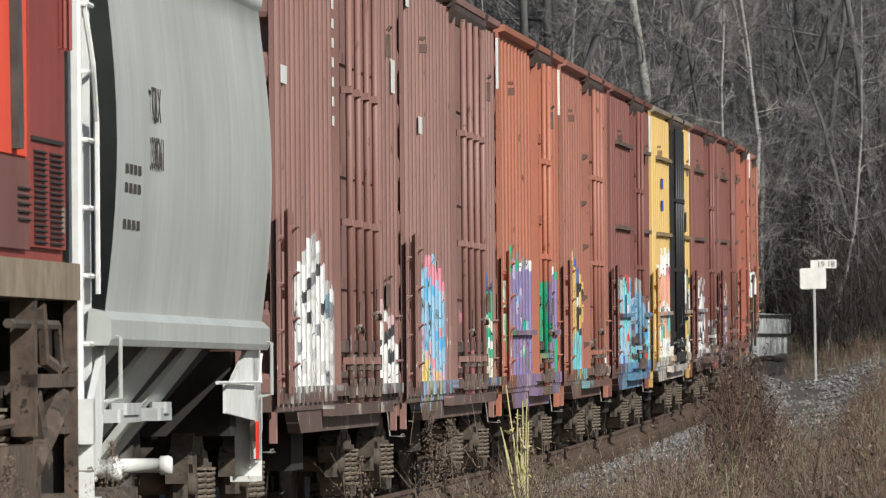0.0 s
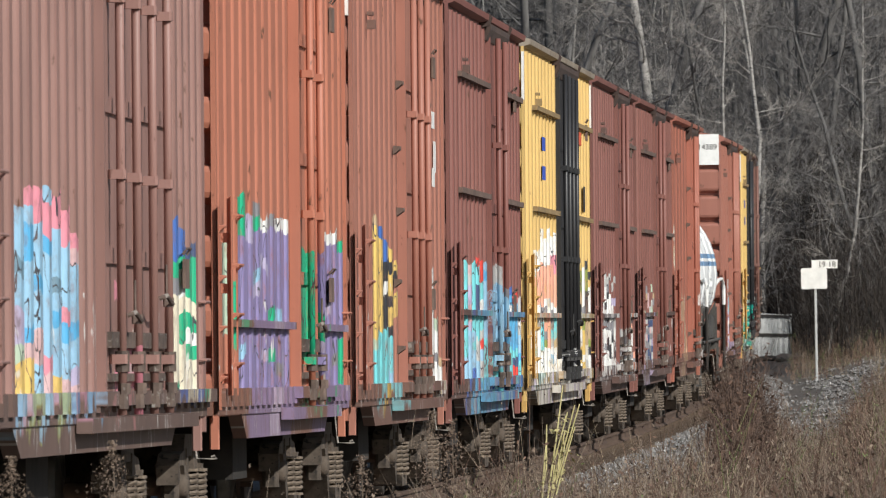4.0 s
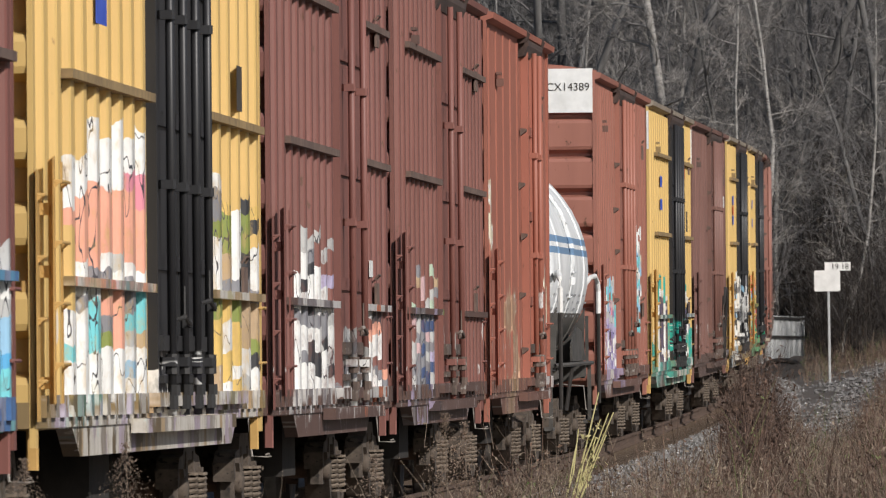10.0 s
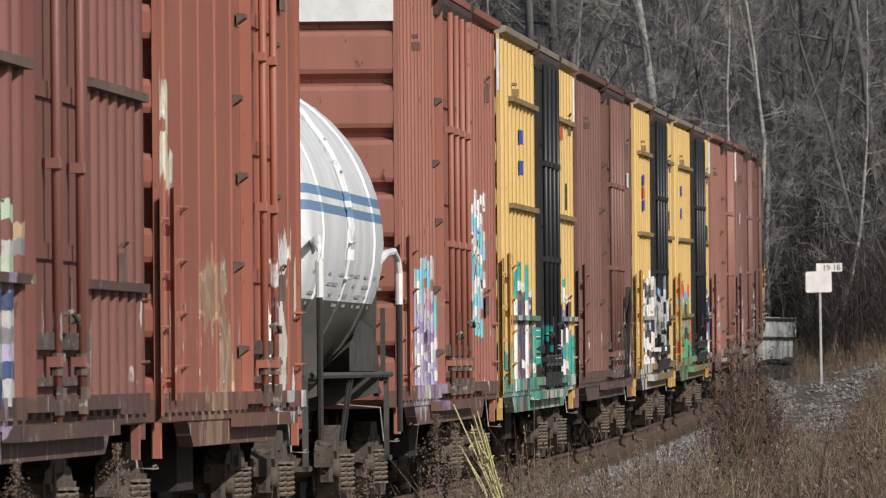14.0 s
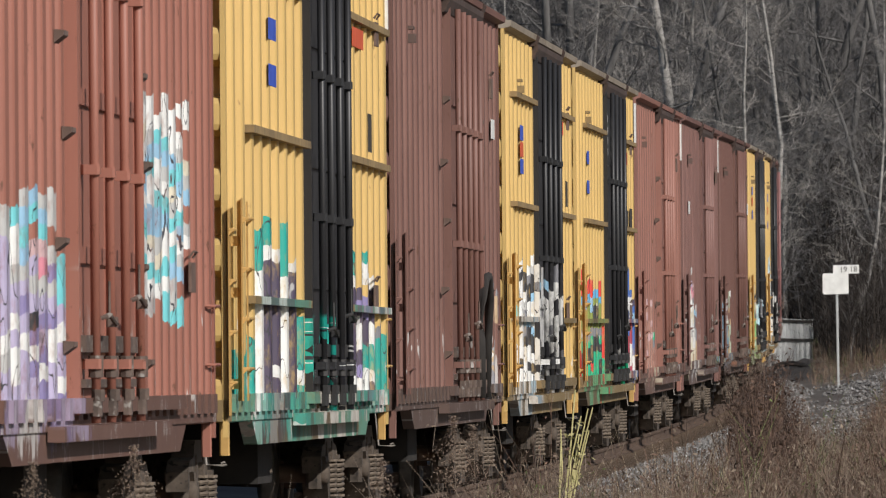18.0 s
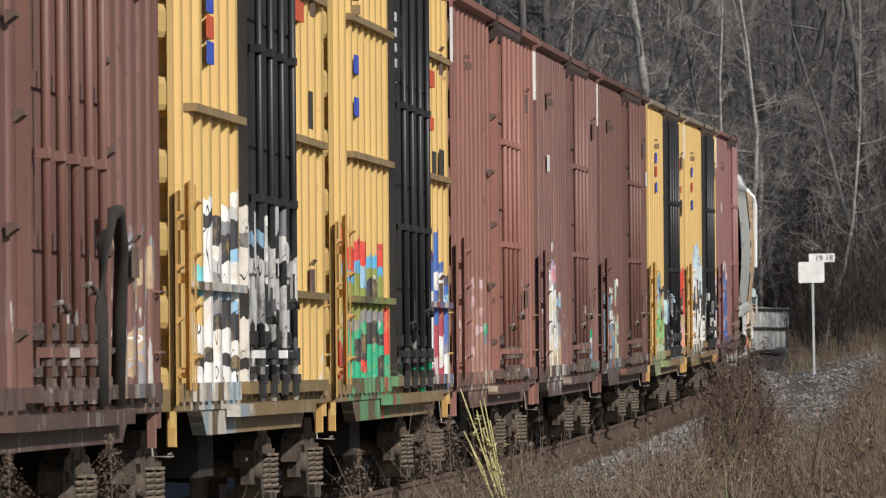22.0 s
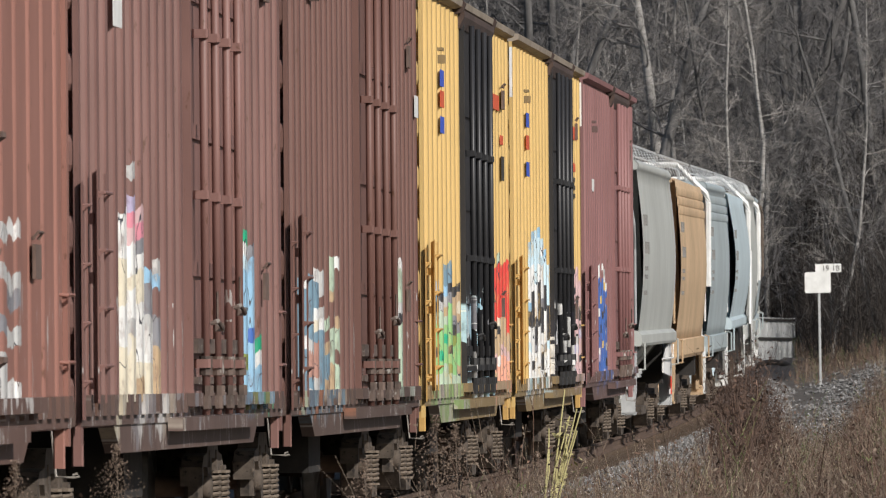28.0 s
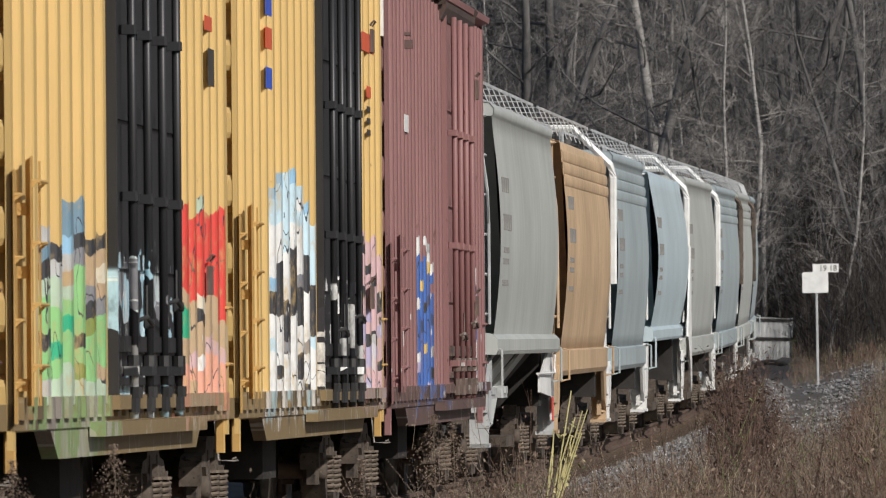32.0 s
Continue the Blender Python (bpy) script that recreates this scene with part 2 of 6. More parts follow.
TWIG = rough_mat("grey_twigs", (0.062, 0.058, 0.057), (0.172, 0.163, 0.160), 2, 0.95, bumps=0)
BIRCH = rough_mat("birch_bark", (0.15, 0.142, 0.133), (0.38, 0.362, 0.34), 3, 0.85, stretch=(1, 1, 2.5), spots=(0.07, 0.06, 0.055))
# stems coloured almost black, with the shade under the trees included
BRUSH = rough_mat("shade_dark_brush", (0.012, 0.010, 0.009), (0.042, 0.034, 0.029), 2, 1.0, bumps=0)
WEED = rough_mat("dry_weed", (0.075, 0.058, 0.044), (0.27, 0.212, 0.16), 5, 0.95, bumps=0)
WEED_RED = rough_mat("red_brown_weed", (0.05, 0.032, 0.024), (0.19, 0.118, 0.085), 5, 0.95, bumps=0)
OCHRE = rough_mat("ochre_steel", (0.36, 0.205, 0.06), (0.58, 0.36, 0.12), 5, 0.6)
WEED_DARK = rough_mat("dark_red_weed", (0.028, 0.018, 0.014), (0.105, 0.066, 0.05), 5, 0.95, bumps=0)
STRAW = rough_mat("straw_grass", (0.34, 0.30, 0.13), (0.60, 0.55, 0.28), 5, 0.8, bumps=0)
GREEN = rough_mat("green_weed", (0.06, 0.09, 0.025), (0.14, 0.18, 0.06), 5, 0.9, bumps=0)
FENCE = rough_mat("galvanised_fence", (0.30, 0.31, 0.31), (0.52, 0.53, 0.53), 4, 0.6)
RED = rough_mat("red_reflector", (0.75, 0.04, 0.02), (0.9, 0.07, 0.03), 4, 0.4, bumps=0)


# ---------------------------------------------------------------- mesh building
class Geo:
    def __init__(self):
        self.v, self.f = [], []

    def add(self, verts, faces):
        o = len(self.v)
        self.v += [tuple(p) for p in verts]
        self.f += [tuple(i + o for i in q) for q in faces]
        return self

    def box(self, x0, x1, y0, y1, z0, z1, c=0.0):
        """A block; c chamfers its four long vertical edges."""
        if c:
            ring = [(x0 + c, y0), (x1 - c, y0), (x1, y0 + c), (x1, y1 - c), (x1 - c, y1), (x0 + c, y1), (x0, y1 - c), (x0, y0 + c)]
            return self.extrude_z(ring, z0, z1)
        return self.add([(x, y, z) for z in (z0, z1) for x, y in ((x0, y0), (x1, y0), (x1, y1), (x0, y1))],
                        [(3, 2, 1, 0), (4, 5, 6, 7), (0, 1, 5, 4), (1, 2, 6, 5), (2, 3, 7, 6), (3, 0, 4, 7)])

    def extrude_z(self, ring, z0, z1):
        n = len(ring)
        return self.add([(x, y, z0) for x, y in ring] + [(x, y, z1) for x, y in ring],
                        [tuple(range(n))[::-1], tuple(range(n, 2 * n))] + [(i, (i + 1) % n, n + (i + 1) % n, n + i) for i in range(n)])

    def extrude_y(self, ring, y0, y1):
        """ring of (x, z)."""
        n = len(ring)
        return self.add([(x, y0, z) for x, z in ring] + [(x, y1, z) for x, z in ring],
                        [tuple(range(n)), tuple(range(n, 2 * n))[::-1]] + [(i, n + i, n + (i + 1) % n, (i + 1) % n) for i in range(n)])

    def extrude_x(self, ring, x0, x1):
        """ring of (y, z)."""
        n = len(ring)
        return self.add([(x0, y, z) for y, z in ring] + [(x1, y, z) for y, z in ring],
                        [tuple(range(n))[::-1], tuple(range(n, 2 * n))] + [(i, (i + 1) % n, n + (i + 1) % n, n + i) for i in range(n)])

    def tube(self, path, r, n=6, r1=None, caps=True):
        path = [Vector(p) for p in path]
        o = len(self.v)
        k = len(path)
        for i, p in enumerate(path):
            d = (path[min(i + 1, k - 1)] - path[max(i - 1, 0)]).normalized()
            a = d.cross(Vector((0, 0, 1)) if abs(d.z) < 0.9 else Vector((1, 0, 0))).normalized()
            b = d.cross(a)
            rr = r if r1 is None else r + (r1 - r) * i / (k - 1)
            for j in range(n):
                t = 2 * math.pi * j / n
                self.v.append(tuple(p + rr * (math.cos(t) * a + math.sin(t) * b)))
        for i in range(k - 1):
            for j in range(n):
                q = o + i * n
                self.f.append((q + j, q + (j + 1) % n, q + n + (j + 1) % n, q + n + j))
        if caps:
            self.f.append(tuple(o + j for j in range(n))[::-1])
            self.f.append(tuple(o + (k - 1) * n + j for j in range(n)))
        return self

    def lathe_y(self, prof, n, cx=0, cy=0, cz=0):
        """prof of (radius, y) turned round the y axis."""
        k = len(prof)
        vs = [(cx + r * math.cos(2 * math.pi * j / n), cy + y, cz + r * math.sin(2 * math.pi * j / n)) for r, y in prof for j in range(n)]
        fs = [(i * n + j, i * n + (j + 1) % n, (i + 1) * n + (j + 1) % n, (i + 1) * n + j) for i in range(k - 1) for j in range(n)]
        fs += [tuple(range(n))[::-1], tuple((k - 1) * n + j for j in range(n))]
        return self.add(vs, fs)

    def mesh(self, name, mat, smooth=False):
        me = bpy.data.meshes.new(name)
        me.from_pydata(self.v, [], self.f)
        bm = bmesh.new()
        bm.from_mesh(me)
        bmesh.ops.recalc_face_normals(bm, faces=bm.faces)
        bm.to_mesh(me)
        bm.free()
        me.materials.append(mat)
        if smooth:
            me.polygons.foreach_set("use_smooth", [True] * len(me.polygons))
        return me


SHARED = {}


def shared(key, build, mat, smooth=False):
    if key not in SHARED:
        SHARED[key] = build().mesh(str(key[0]), mat, smooth)
    return SHARED[key]


def part(name, mesh, parent, mat=None, at=None, label=""):
    """One mesh object under a thing or a part; mat overrides the mesh's own material."""
    ob = new(name, mesh)
    ob.parent = parent
    if at is not None:
        ob.matrix_basis = at
    if mat is not None:
        ob.material_slots[0].link = "OBJECT"
        ob.material_slots[0].material = mat
    if label:
        ob["label"] = label
    return ob


def thing(name, label, category, group="", at=None):
    ob = new(name)
    ob.empty_display_size = 0.3
    if at is not None:
        ob.matrix_basis = at
    return tagged(ob, label, category, group)


# ---------------------------------------------------------------- the line of the track
PSI, K0, KC, S_BEND, S_TURN = 0.05029, 5.1e-6, 3.45e-4, 89.27, 168.0
TR_S = np.arange(-480.0, 620.5, 0.5)
TR_TH = PSI - K0 * np.clip(TR_S, 0, 200) - KC * np.clip(TR_S - S_BEND, 0, None) - np.clip(TR_S - S_TURN, 0, None) / 260.0
ZERO = int(np.argmin(abs(TR_S)))


def run_sum(rate):
    c = np.concatenate([[0], np.cumsum((rate[1:] + rate[:-1]) * 0.25)])
    return c - c[ZERO]


TR_X = -1.2856 + run_sum(np.sin(TR_TH))
TR_Y = 120.0 + run_sum(np.cos(TR_TH))
SZ = np.clip(TR_S, -45, 172)
TR_Z = 0.0013958 * SZ + 3.417e-5 * SZ * SZ


def track(s, side=0.0, up=0.0):
    """The point of the track s metres along it, side metres to its outer (sunny) side."""
    th = float(np.interp(s, TR_S, TR_TH))
    return Vector((float(np.interp(s, TR_S, TR_X)) + side * math.cos(th), float(np.interp(s, TR_S, TR_Y)) - side * math.sin(th),
                   float(np.interp(s, TR_S, TR_Z)) + up))


CANT = Matrix.Rotation(-0.0125, 4, "X")


def on_track(s, length, inset):
    """Pose of a car whose near end is at s: x runs away along the track, y to the inner side, z up."""
    a, b = track(s + inset), track(s + length - inset)
    x = (b - a).normalized()
    y = Vector((0, 0, 1)).cross(x).normalized()
    z = x.cross(y)
    m = Matrix((x, y, z)).transposed().to_4x4()
    m.translation = a - inset * x
    return m @ CANT


SPEED = 11.0848
RAKE = []       # every vehicle: object, near end at 0 s, length, truck inset


def motions():
    for ob, s0, length, inset in RAKE:
        rows = []
        for k in range(0, 65):
            t = k * 0.5
            rows.append((t, on_track(s0 - SPEED * t - 0.0002 * (t - 16) ** 2, length, inset)))
        walk(ob, rows)
    for ob, base, swing in SWAYING:
        walk(ob, [(t, base @ Matrix.Rotation(math.atan(a), 4, "Y")) for t, a in swing])


SWAYING = []


# ---------------------------------------------------------------- ground, ballast, rails
def ground_height(x, y):
    """Height of the ground at arrays x, y: track bed, verge, and the wooded slope past the bend."""
    sel = slice(0, len(TR_S), 8)
    d2 = (x[:, None] - TR_X[None, sel]) ** 2 + (y[:, None] - TR_Y[None, sel]) ** 2
    i = d2.argmin(1)
    d = np.sqrt(d2[np.arange(len(x)), i])
    z0 = TR_Z[sel][i]
    verge = np.interp(d, [0, 1.9, 3.6, 5.0, 9, 30], [-0.42, -0.42, -0.62, -0.50, -0.35, -0.2])
    bumps = 0.10 * np.sin(x * 1.3 + y * 0.21) * np.cos(y * 0.37 - x * 0.4) + 0.05 * np.sin(x * 3.1 + y * 1.7)
    bumps *= np.clip((d - 2.5) / 3, 0, 1)
    rise = np.clip((y - 205) / 60, 0, 1)
    bumps = bumps + 0.62 * rise * rise * (3 - 2 * rise) * np.clip((d - 2.4) / 2.6, 0, 1) * (x > 0)
    far = np.clip((y - 300) / 30, 0, 1)
    hill = far * 0.42 * np.clip(d - 11, 0, 260) + np.clip((-x - 25) / 200, 0, 1) * 6
    return z0 + verge + bumps + hill, d


def build_ground():
    offs = np.array([-900, -400, -180, -90, -50, -30, -20, -14, -10, -7, -5, -3.6, -2.4, -1, 0, 1, 1.9, 2.6, 3.2, 3.8, 4.4, 5, 5.7,
                     6.4, 7.2, 8, 9, 10, 11.5, 13, 15, 17, 20, 24, 30, 38, 50, 70, 100, 180, 400, 900.0])
    ys = np.concatenate([[-900, -400, -200, -120], np.arange(-80, 300, 2.5), np.arange(300, 440, 3.0), [450, 470, 500, 560, 650, 800, 1100, 1600]])
    sx = np.interp(np.minimum(ys, 288.0), TR_Y, TR_X)
    xs = sx[:, None] + offs[None, :]
    yy = np.repeat(ys[:, None], len(offs), 1)
    z, d = ground_height(xs.ravel(), yy.ravel())
    n = len(offs)
    verts = np.stack([xs.ravel(), yy.ravel(), z], 1)
    faces = [(r * n + c, r * n + c + 1, (r + 1) * n + c + 1, (r + 1) * n + c) for r in range(len(ys) - 1) for c in range(n - 1)]
    me = bpy.data.meshes.new("ground")
    me.from_pydata(verts.tolist(), [], faces)
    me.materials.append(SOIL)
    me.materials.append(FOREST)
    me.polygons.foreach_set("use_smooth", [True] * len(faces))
    # rows beyond 338 m take the floor with shade in its colour
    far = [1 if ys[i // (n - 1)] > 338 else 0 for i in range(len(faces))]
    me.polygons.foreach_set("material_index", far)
    tagged(new("ground", me), "brown dry soil and leaf litter beside the railway", "ground", kind="structure")


def strip(ring, s0, s1, step, side=0.0):
    """A profile (side, up) carried along the track."""
    g = Geo()
    ss = np.arange(s0, s1 + 0.01, step)
    n = len(ring)
    for s in ss:
        for a, b in ring:
            g.v.append(tuple(track(s, side + a, b)))
    for r in range(len(ss) - 1):
        for j in range(n - 1):
            q = r * n + j
            g.f.append((q, q + 1, q + n + 1, q + n))
    return g


def build_track():
    bed = strip([(-3.4, -0.75), (-2.1, -0.24), (-1.3, -0.22), (1.3, -0.22), (1.75, -0.25), (2.2, -0.42), (3.0, -0.75)], -200, 330, 2)
    tagged(new("ballast_bed", bed.mesh("ballast_bed", BALLAST)), "grey-brown crushed stone ballast under the rails", "ballast", kind="structure")
    rail_ring = [(-0.07, -0.172), (-0.07, -0.155), (-0.012, -0.13), (-0.012, -0.045), (-0.036, -0.035), (-0.036, -0.006), (-0.025, 0.0),
                 (0.025, 0.0), (0.036, -0.006), (0.036, -0.035), (0.012, -0.045), (0.012, -0.13), (0.07, -0.155), (0.07, -0.172)]
    tr = tagged(thing("railway_track", "steel rails on wooden sleepers in stone ballast", "track"), kind="structure")
    for side in (-0.755, 0.755):
        part("rail", strip(rail_ring, -200, 330, 2, side).mesh("rail", RUST), tr)
    sleeper = Geo().box(-0.115, 0.115, -1.3, 1.3, -0.36, -0.174).mesh("sleeper", TIE)
    for k in range(290):
        s = -55 + k * 0.62
        p = track(s)
        part("sleeper", sleeper, tr, at=Matrix.Translation(p) @ Matrix.Rotation(math.pi / 2 - float(np.interp(s, TR_S, TR_TH)) + random.uniform(-0.01, 0.01), 4, "Z"))


def ground_z(x, y):
    return float(ground_height(np.array([x]), np.array([y]))[0][0])


def build_stones():
    rng = np.random.default_rng(3)
    V, F = [], []
    base = np.array([(1, 0, 0), (-1, 0, 0), (0, 1, 0), (0, -1, 0), (0, 0, 1), (0, 0, -1.0)])
    tri = [(0, 2, 4), (2, 1, 4), (1, 3, 4), (3, 0, 4), (2, 0, 5), (1, 2, 5), (3, 1, 5), (0, 3, 5)]
    for k in range(17000):
        s = rng.uniform(-25, 172)
        a = rng.choice([rng.uniform(1.3, 2.4), rng.uniform(1.9, 4.4)])
        if rng.random() < 0.30:
            s, a = rng.uniform(105, 172), rng.uniform(2.6, 6)
        if s > 95 and a < 3.0 and rng.random() < 0.7:
            continue
        up = float(np.interp(a, [1.3, 1.75, 2.2, 3.0, 3.6, 6], [-0.22, -0.25, -0.42, -0.58, -0.60, -0.5]))
        p = track(s, a, up)
        if p.y > 205 and a > 2.4:
            p.z = ground_z(p.x, p.y) + 0.01
        r = rng.uniform(0.025, 0.06) * (1.5 if rng.random() < 0.05 else 1)
        pts = base * rng.uniform(0.6, 1.25, (6, 1)) * r
        t = rng.uniform(0, 6.28)
        c, d = math.cos(t), math.sin(t)
        o = len(V)
        V += [(p.x + c * q[0] - d * q[1], p.y + d * q[0] + c * q[1], p.z + q[2] * 0.8) for q in pts]
        F += [(i + o, j + o, l + o) for i, j, l in tri]
    me = bpy.data.meshes.new("ballast_stones")
    me.from_pydata(V, [], F)
    me.materials.append(STONE)
    tagged(new("ballast_stones", me), "loose grey ballast stones scattered on the shoulder", "stones", kind="stuff")


build_ground()
build_track()
build_stones()

# ---------------------------------------------------------------- rolling stock: common parts
SIDE = -1.50        # inner plane of a box car's side sheet (outer side of the bend)


def side_frame():
    g = Geo()
    g.extrude_y([(-1.12, 0.60), (-0.95, 0.68), (-0.6, 0.70), (-0.45, 0.82), (0.45, 0.82), (0.6, 0.70), (0.95, 0.68), (1.12, 0.60), (1.12, 0.46), (0.95, 0.50), (0.6, 0.56),
                 (0.42, 0.66), (-0.42, 0.66), (-0.6, 0.56), (-0.95, 0.50), (-1.12, 0.46)], -1.16, -1.0)
    for m in (-1, 1):
        g.extrude_y([(m * 1.0, 0.60), (m * 0.78, 0.60), (m * 0.40, 0.30), (m * 0.40, 0.16), (m * 0.55, 0.17)], -1.19, -0.98)
        g.extrude_y([(m * 0.42, 0.16), (m * 0.27, 0.16), (m * 0.27, 0.72), (m * 0.42, 0.72)], -1.17, -0.99)
        g.box(min(m * 0.72, m * 1.04), max(m * 0.72, m * 1.04), -1.15, -1.02, 0.33, 0.60, 0.03)
    g.extrude_y([(-0.46, 0.26), (0.46, 0.26), (0.40, 0.15), (-0.40, 0.15)], -1.24, -0.96)
    return g


def spring():
    """A coil spring between two seats."""
    g = Geo()
    turns, n = 6, 54
    g.tube([(0.074 * math.cos(6.2832 * turns * k / n), 0.074 * math.sin(6.2832 * turns * k / n), 0.03 + 0.25 * k / n) for k in range(n + 1)], 0.0165, 5)
    g.lathe_y([(0.001, -0.0), (0.025, -0.0), (0.025, -0.31), (0.001, -0.31)], 8)
    g.v[-32:] = [(x, z, -y) for x, y, z in g.v[-32:]]
    for z in (0.0, 0.295):
        g.box(-0.085, 0.085, -0.085, 0.085, z, z + 0.02, 0.02)
    return g


def wheel():
    prof = [(0.08, -0.80), (0.10, -0.79), (0.14, -0.78), (0.36, -0.745), (0.39, -0.77), (0.455, -0.775), (0.46, -0.72), (0.485, -0.69),
            (0.485, -0.665), (0.40, -0.66), (0.36, -0.70), (0.14, -0.70), (0.10, -0.64)]
    return Geo().lathe_y(prof, 24)


def make_truck(car, x):
    tk = part("truck", shared(("bolster",), lambda: Geo().box(-0.2, 0.2, -1.12, 1.12, 0.52, 0.78, 0.04), DUST), car, at=pose(x, 0, 0), label="dusty cast steel freight truck")
    part("side_frame", shared(("side_frame",), side_frame, DUST), tk)
    part("side_frame", shared(("side_frame",), side_frame, DUST), tk, at=pose(0, 0, 0, 0, 0, 180))
    for sx in (-0.17, 0.0, 0.17):
        part("spring", shared(("spring",), spring, COIL), tk, at=pose(sx, -1.15 if sx else -1.20, 0.255))
    part("brake_beam", shared(("brake_beam",), lambda: Geo().tube([(-0.36, -0.9, 0.36), (-0.40, 0, 0.40), (-0.36, 0.9, 0.36)], 0.04, 6).box(-0.48, -0.38, -0.80, -0.68, 0.26, 0.56, 0.02), RUST), tk)
    for wx in (-0.87, 0.87):
        ax = part("axle", shared(("axle",), lambda: Geo().lathe_y([(0.05, -1.15), (0.08, -1.14), (0.08, -0.8), (0.085, 0), (0.08, 0.8), (0.08, 1.14), (0.05, 1.15)], 12), RUST, True), tk, at=pose(wx, 0, 0.46))
        part("wheel", shared(("wheel",), wheel, SILVER, True), tk, at=pose(wx, 0, 0.46))
        part("wheel", shared(("wheel",), wheel, SILVER, True), tk, at=pose(wx, 0, 0.46, 0, 0, 180))
        part("bearing_cap", shared(("bearing_cap",), lambda: Geo().lathe_y([(0.02, -1.22), (0.07, -1.215), (0.09, -1.20), (0.10, -1.18), (0.10, -1.05)], 12), DUST, True), tk, at=pose(wx, 0, 0.46))
    return tk


def coupler():
    g = Geo()
    g.box(-0.62, 0.1, -0.09, 0.09, 0.78, 0.94)
    g.extrude_z([(-0.95, -0.12), (-0.80, -0.20), (-0.62, -0.15), (-0.62, 0.15), (-0.75, 0.2), (-0.9, 0.1), (-0.82, 0.0)], 0.70, 1.0)
    g.tube([(-0.5, -0.25, 0.8), (-0.6, -0.28, 0.55), (-0.85, -0.2, 0.4)], 0.03, 6)
    return g


def ends_gear(car, L, mat):
    """Couplers, cut levers and air hoses at both ends."""
    cm = shared(("coupler",), coupler, RUST)
    part("coupler", cm, car, at=pose(0, 0, 0))
    part("coupler", cm, car, at=pose(L, 0, 0, 0, 0, 180))
    lever = shared(("cut_lever",), lambda: Geo().tube([(-0.12, -0.9, 1.00), (-0.14, -1.36, 0.96), (-0.15, -1.39, 0.66), (-0.15, -1.50, 0.655), (-0.15, -1.53, 0.66), (-0.15, -1.515, 0.68), (-0.15, -1.49, 0.67)], 0.008, 5), PALE_ROD)
    part("cut_lever", lever, car)
    part("cut_lever", lever, car, at=pose(L, 0, 0, 0, 0, 180))


def ladder(car, x, w, z0, z1, y, mat, rungs, name="side_ladder", mat2=None):
    """Two angle stiles on stand-off feet, with rungs let into them."""
    sm = shared(("stile", round(z0, 2), round(z1, 2)), lambda: Geo().add(*angle_bar(z0, z1)), mat)
    ld = part(name, sm, car, mat, at=pose(x, y, 0))
    part("stile", shared(("far_stile", round(z0, 2), round(z1, 2)), lambda: Geo().box(0, 0.06, -0.085, -0.075, z0, z1), mat), ld, mat2 or mat, at=pose(w, 0, 0))
    rung = shared(("rung", round(w, 2)), lambda: rung_geo(w), mat)
    foot = shared(("ladder_foot",), lambda: Geo().box(-0.03, 0.03, -0.06, 0.02, -0.035, 0.035, 0.01).tube([(-0.034, -0.02, 0), (-0.02, -0.02, 0)], 0.012, 6), mat)
    for k in range(rungs):
        part("rung", rung, ld, mat, at=pose(0, 0, z0 + (k + 0.65) * (z1 - z0) / rungs))
    for z in (z0 + 0.12, (z0 + z1) / 2 + 0.06, z1 - 0.28):
        part("ladder_foot", foot, ld, mat, at=pose(0.02, 0, z))
    return ld


def rung_geo(w):
    """A round rung ahead of the stiles, carried by gussets."""
    g = Geo().tube([(-0.05, -0.08, 0), (-0.05, -0.125, 0), (w, -0.125, 0), (w, -0.08, 0)], 0.011, 6)
    for x in (-0.05, w):
        g.extrude_x([(-0.08, 0.012), (-0.122, 0.004), (-0.122, -0.006), (-0.08, -0.045)], x - 0.006, x + 0.006)
    return g


def angle_bar(z0, z1, web=0.042, leg=0.075, t=0.009):
    """An angle whose web faces along the car and whose outer leg points back; its top is cut at a slant."""
    ring = [(0.0, -0.045), (t, -0.045), (t, -0.045 - web), (-leg, -0.045 - web), (-leg, -0.045 - web + t), (0.0, -0.045 - web + t)]
    g = Geo().extrude_z(ring, z0, z1)
    g.v = [(x, y, z + (0.5 * (-0.045 - y) if z == z1 else 0)) for x, y, z in g.v]
    return g.v, g.f


# ---------------------------------------------------------------- box car
def rib_geo(x, w, z0, z1, depth):
    w = min(w, 0.26)
    c = min(0.012, depth * 0.4)
    ring = [(x - w / 2, SIDE), (x - w / 2 + 0.012, SIDE - depth + c), (x - w / 2 + 0.03, SIDE - depth), (x + w / 2 - 0.02, SIDE - depth), (x + w / 2, SIDE)]
    return Geo().extrude_z(ring, z0, z1)


def eave_roof(L, top):
    g = Geo()
    half = [(-1.53, -0.02), (-1.60, 0.0), (-1.61, 0.06), (-1.1, 0.14), (0, 0.22), (1.1, 0.14), (1.61, 0.06), (1.60, 0.0), (1.53, -0.02)]
    g.extrude_x([(y, top + z) for y, z in half], 0.0, L)
    return g


def roof_seam(top):
    return Geo().extrude_x([(-1.55, top + 0.06), (-1.55, top + 0.095), (-1.1, top + 0.165), (0, top + 0.245), (1.1, top + 0.165), (1.55, top + 0.095), (1.55, top + 0.06)], -0.035, 0.035)


def end_wall(top):
    """The recessed end sheet between the corner posts."""
    g = Geo()
    g.box(0.13, 0.18, -1.5, 1.5, 0.95, top)
    return g


def end_rib(z, h):
    return Geo().extrude_y([(0.135, z - 0.02), (0.02, z + 0.03), (0.005, z + 0.07), (0.005, z + h - 0.05), (0.02, z + h - 0.01), (0.135, z + h + 0.02)], -1.492, 1.492)


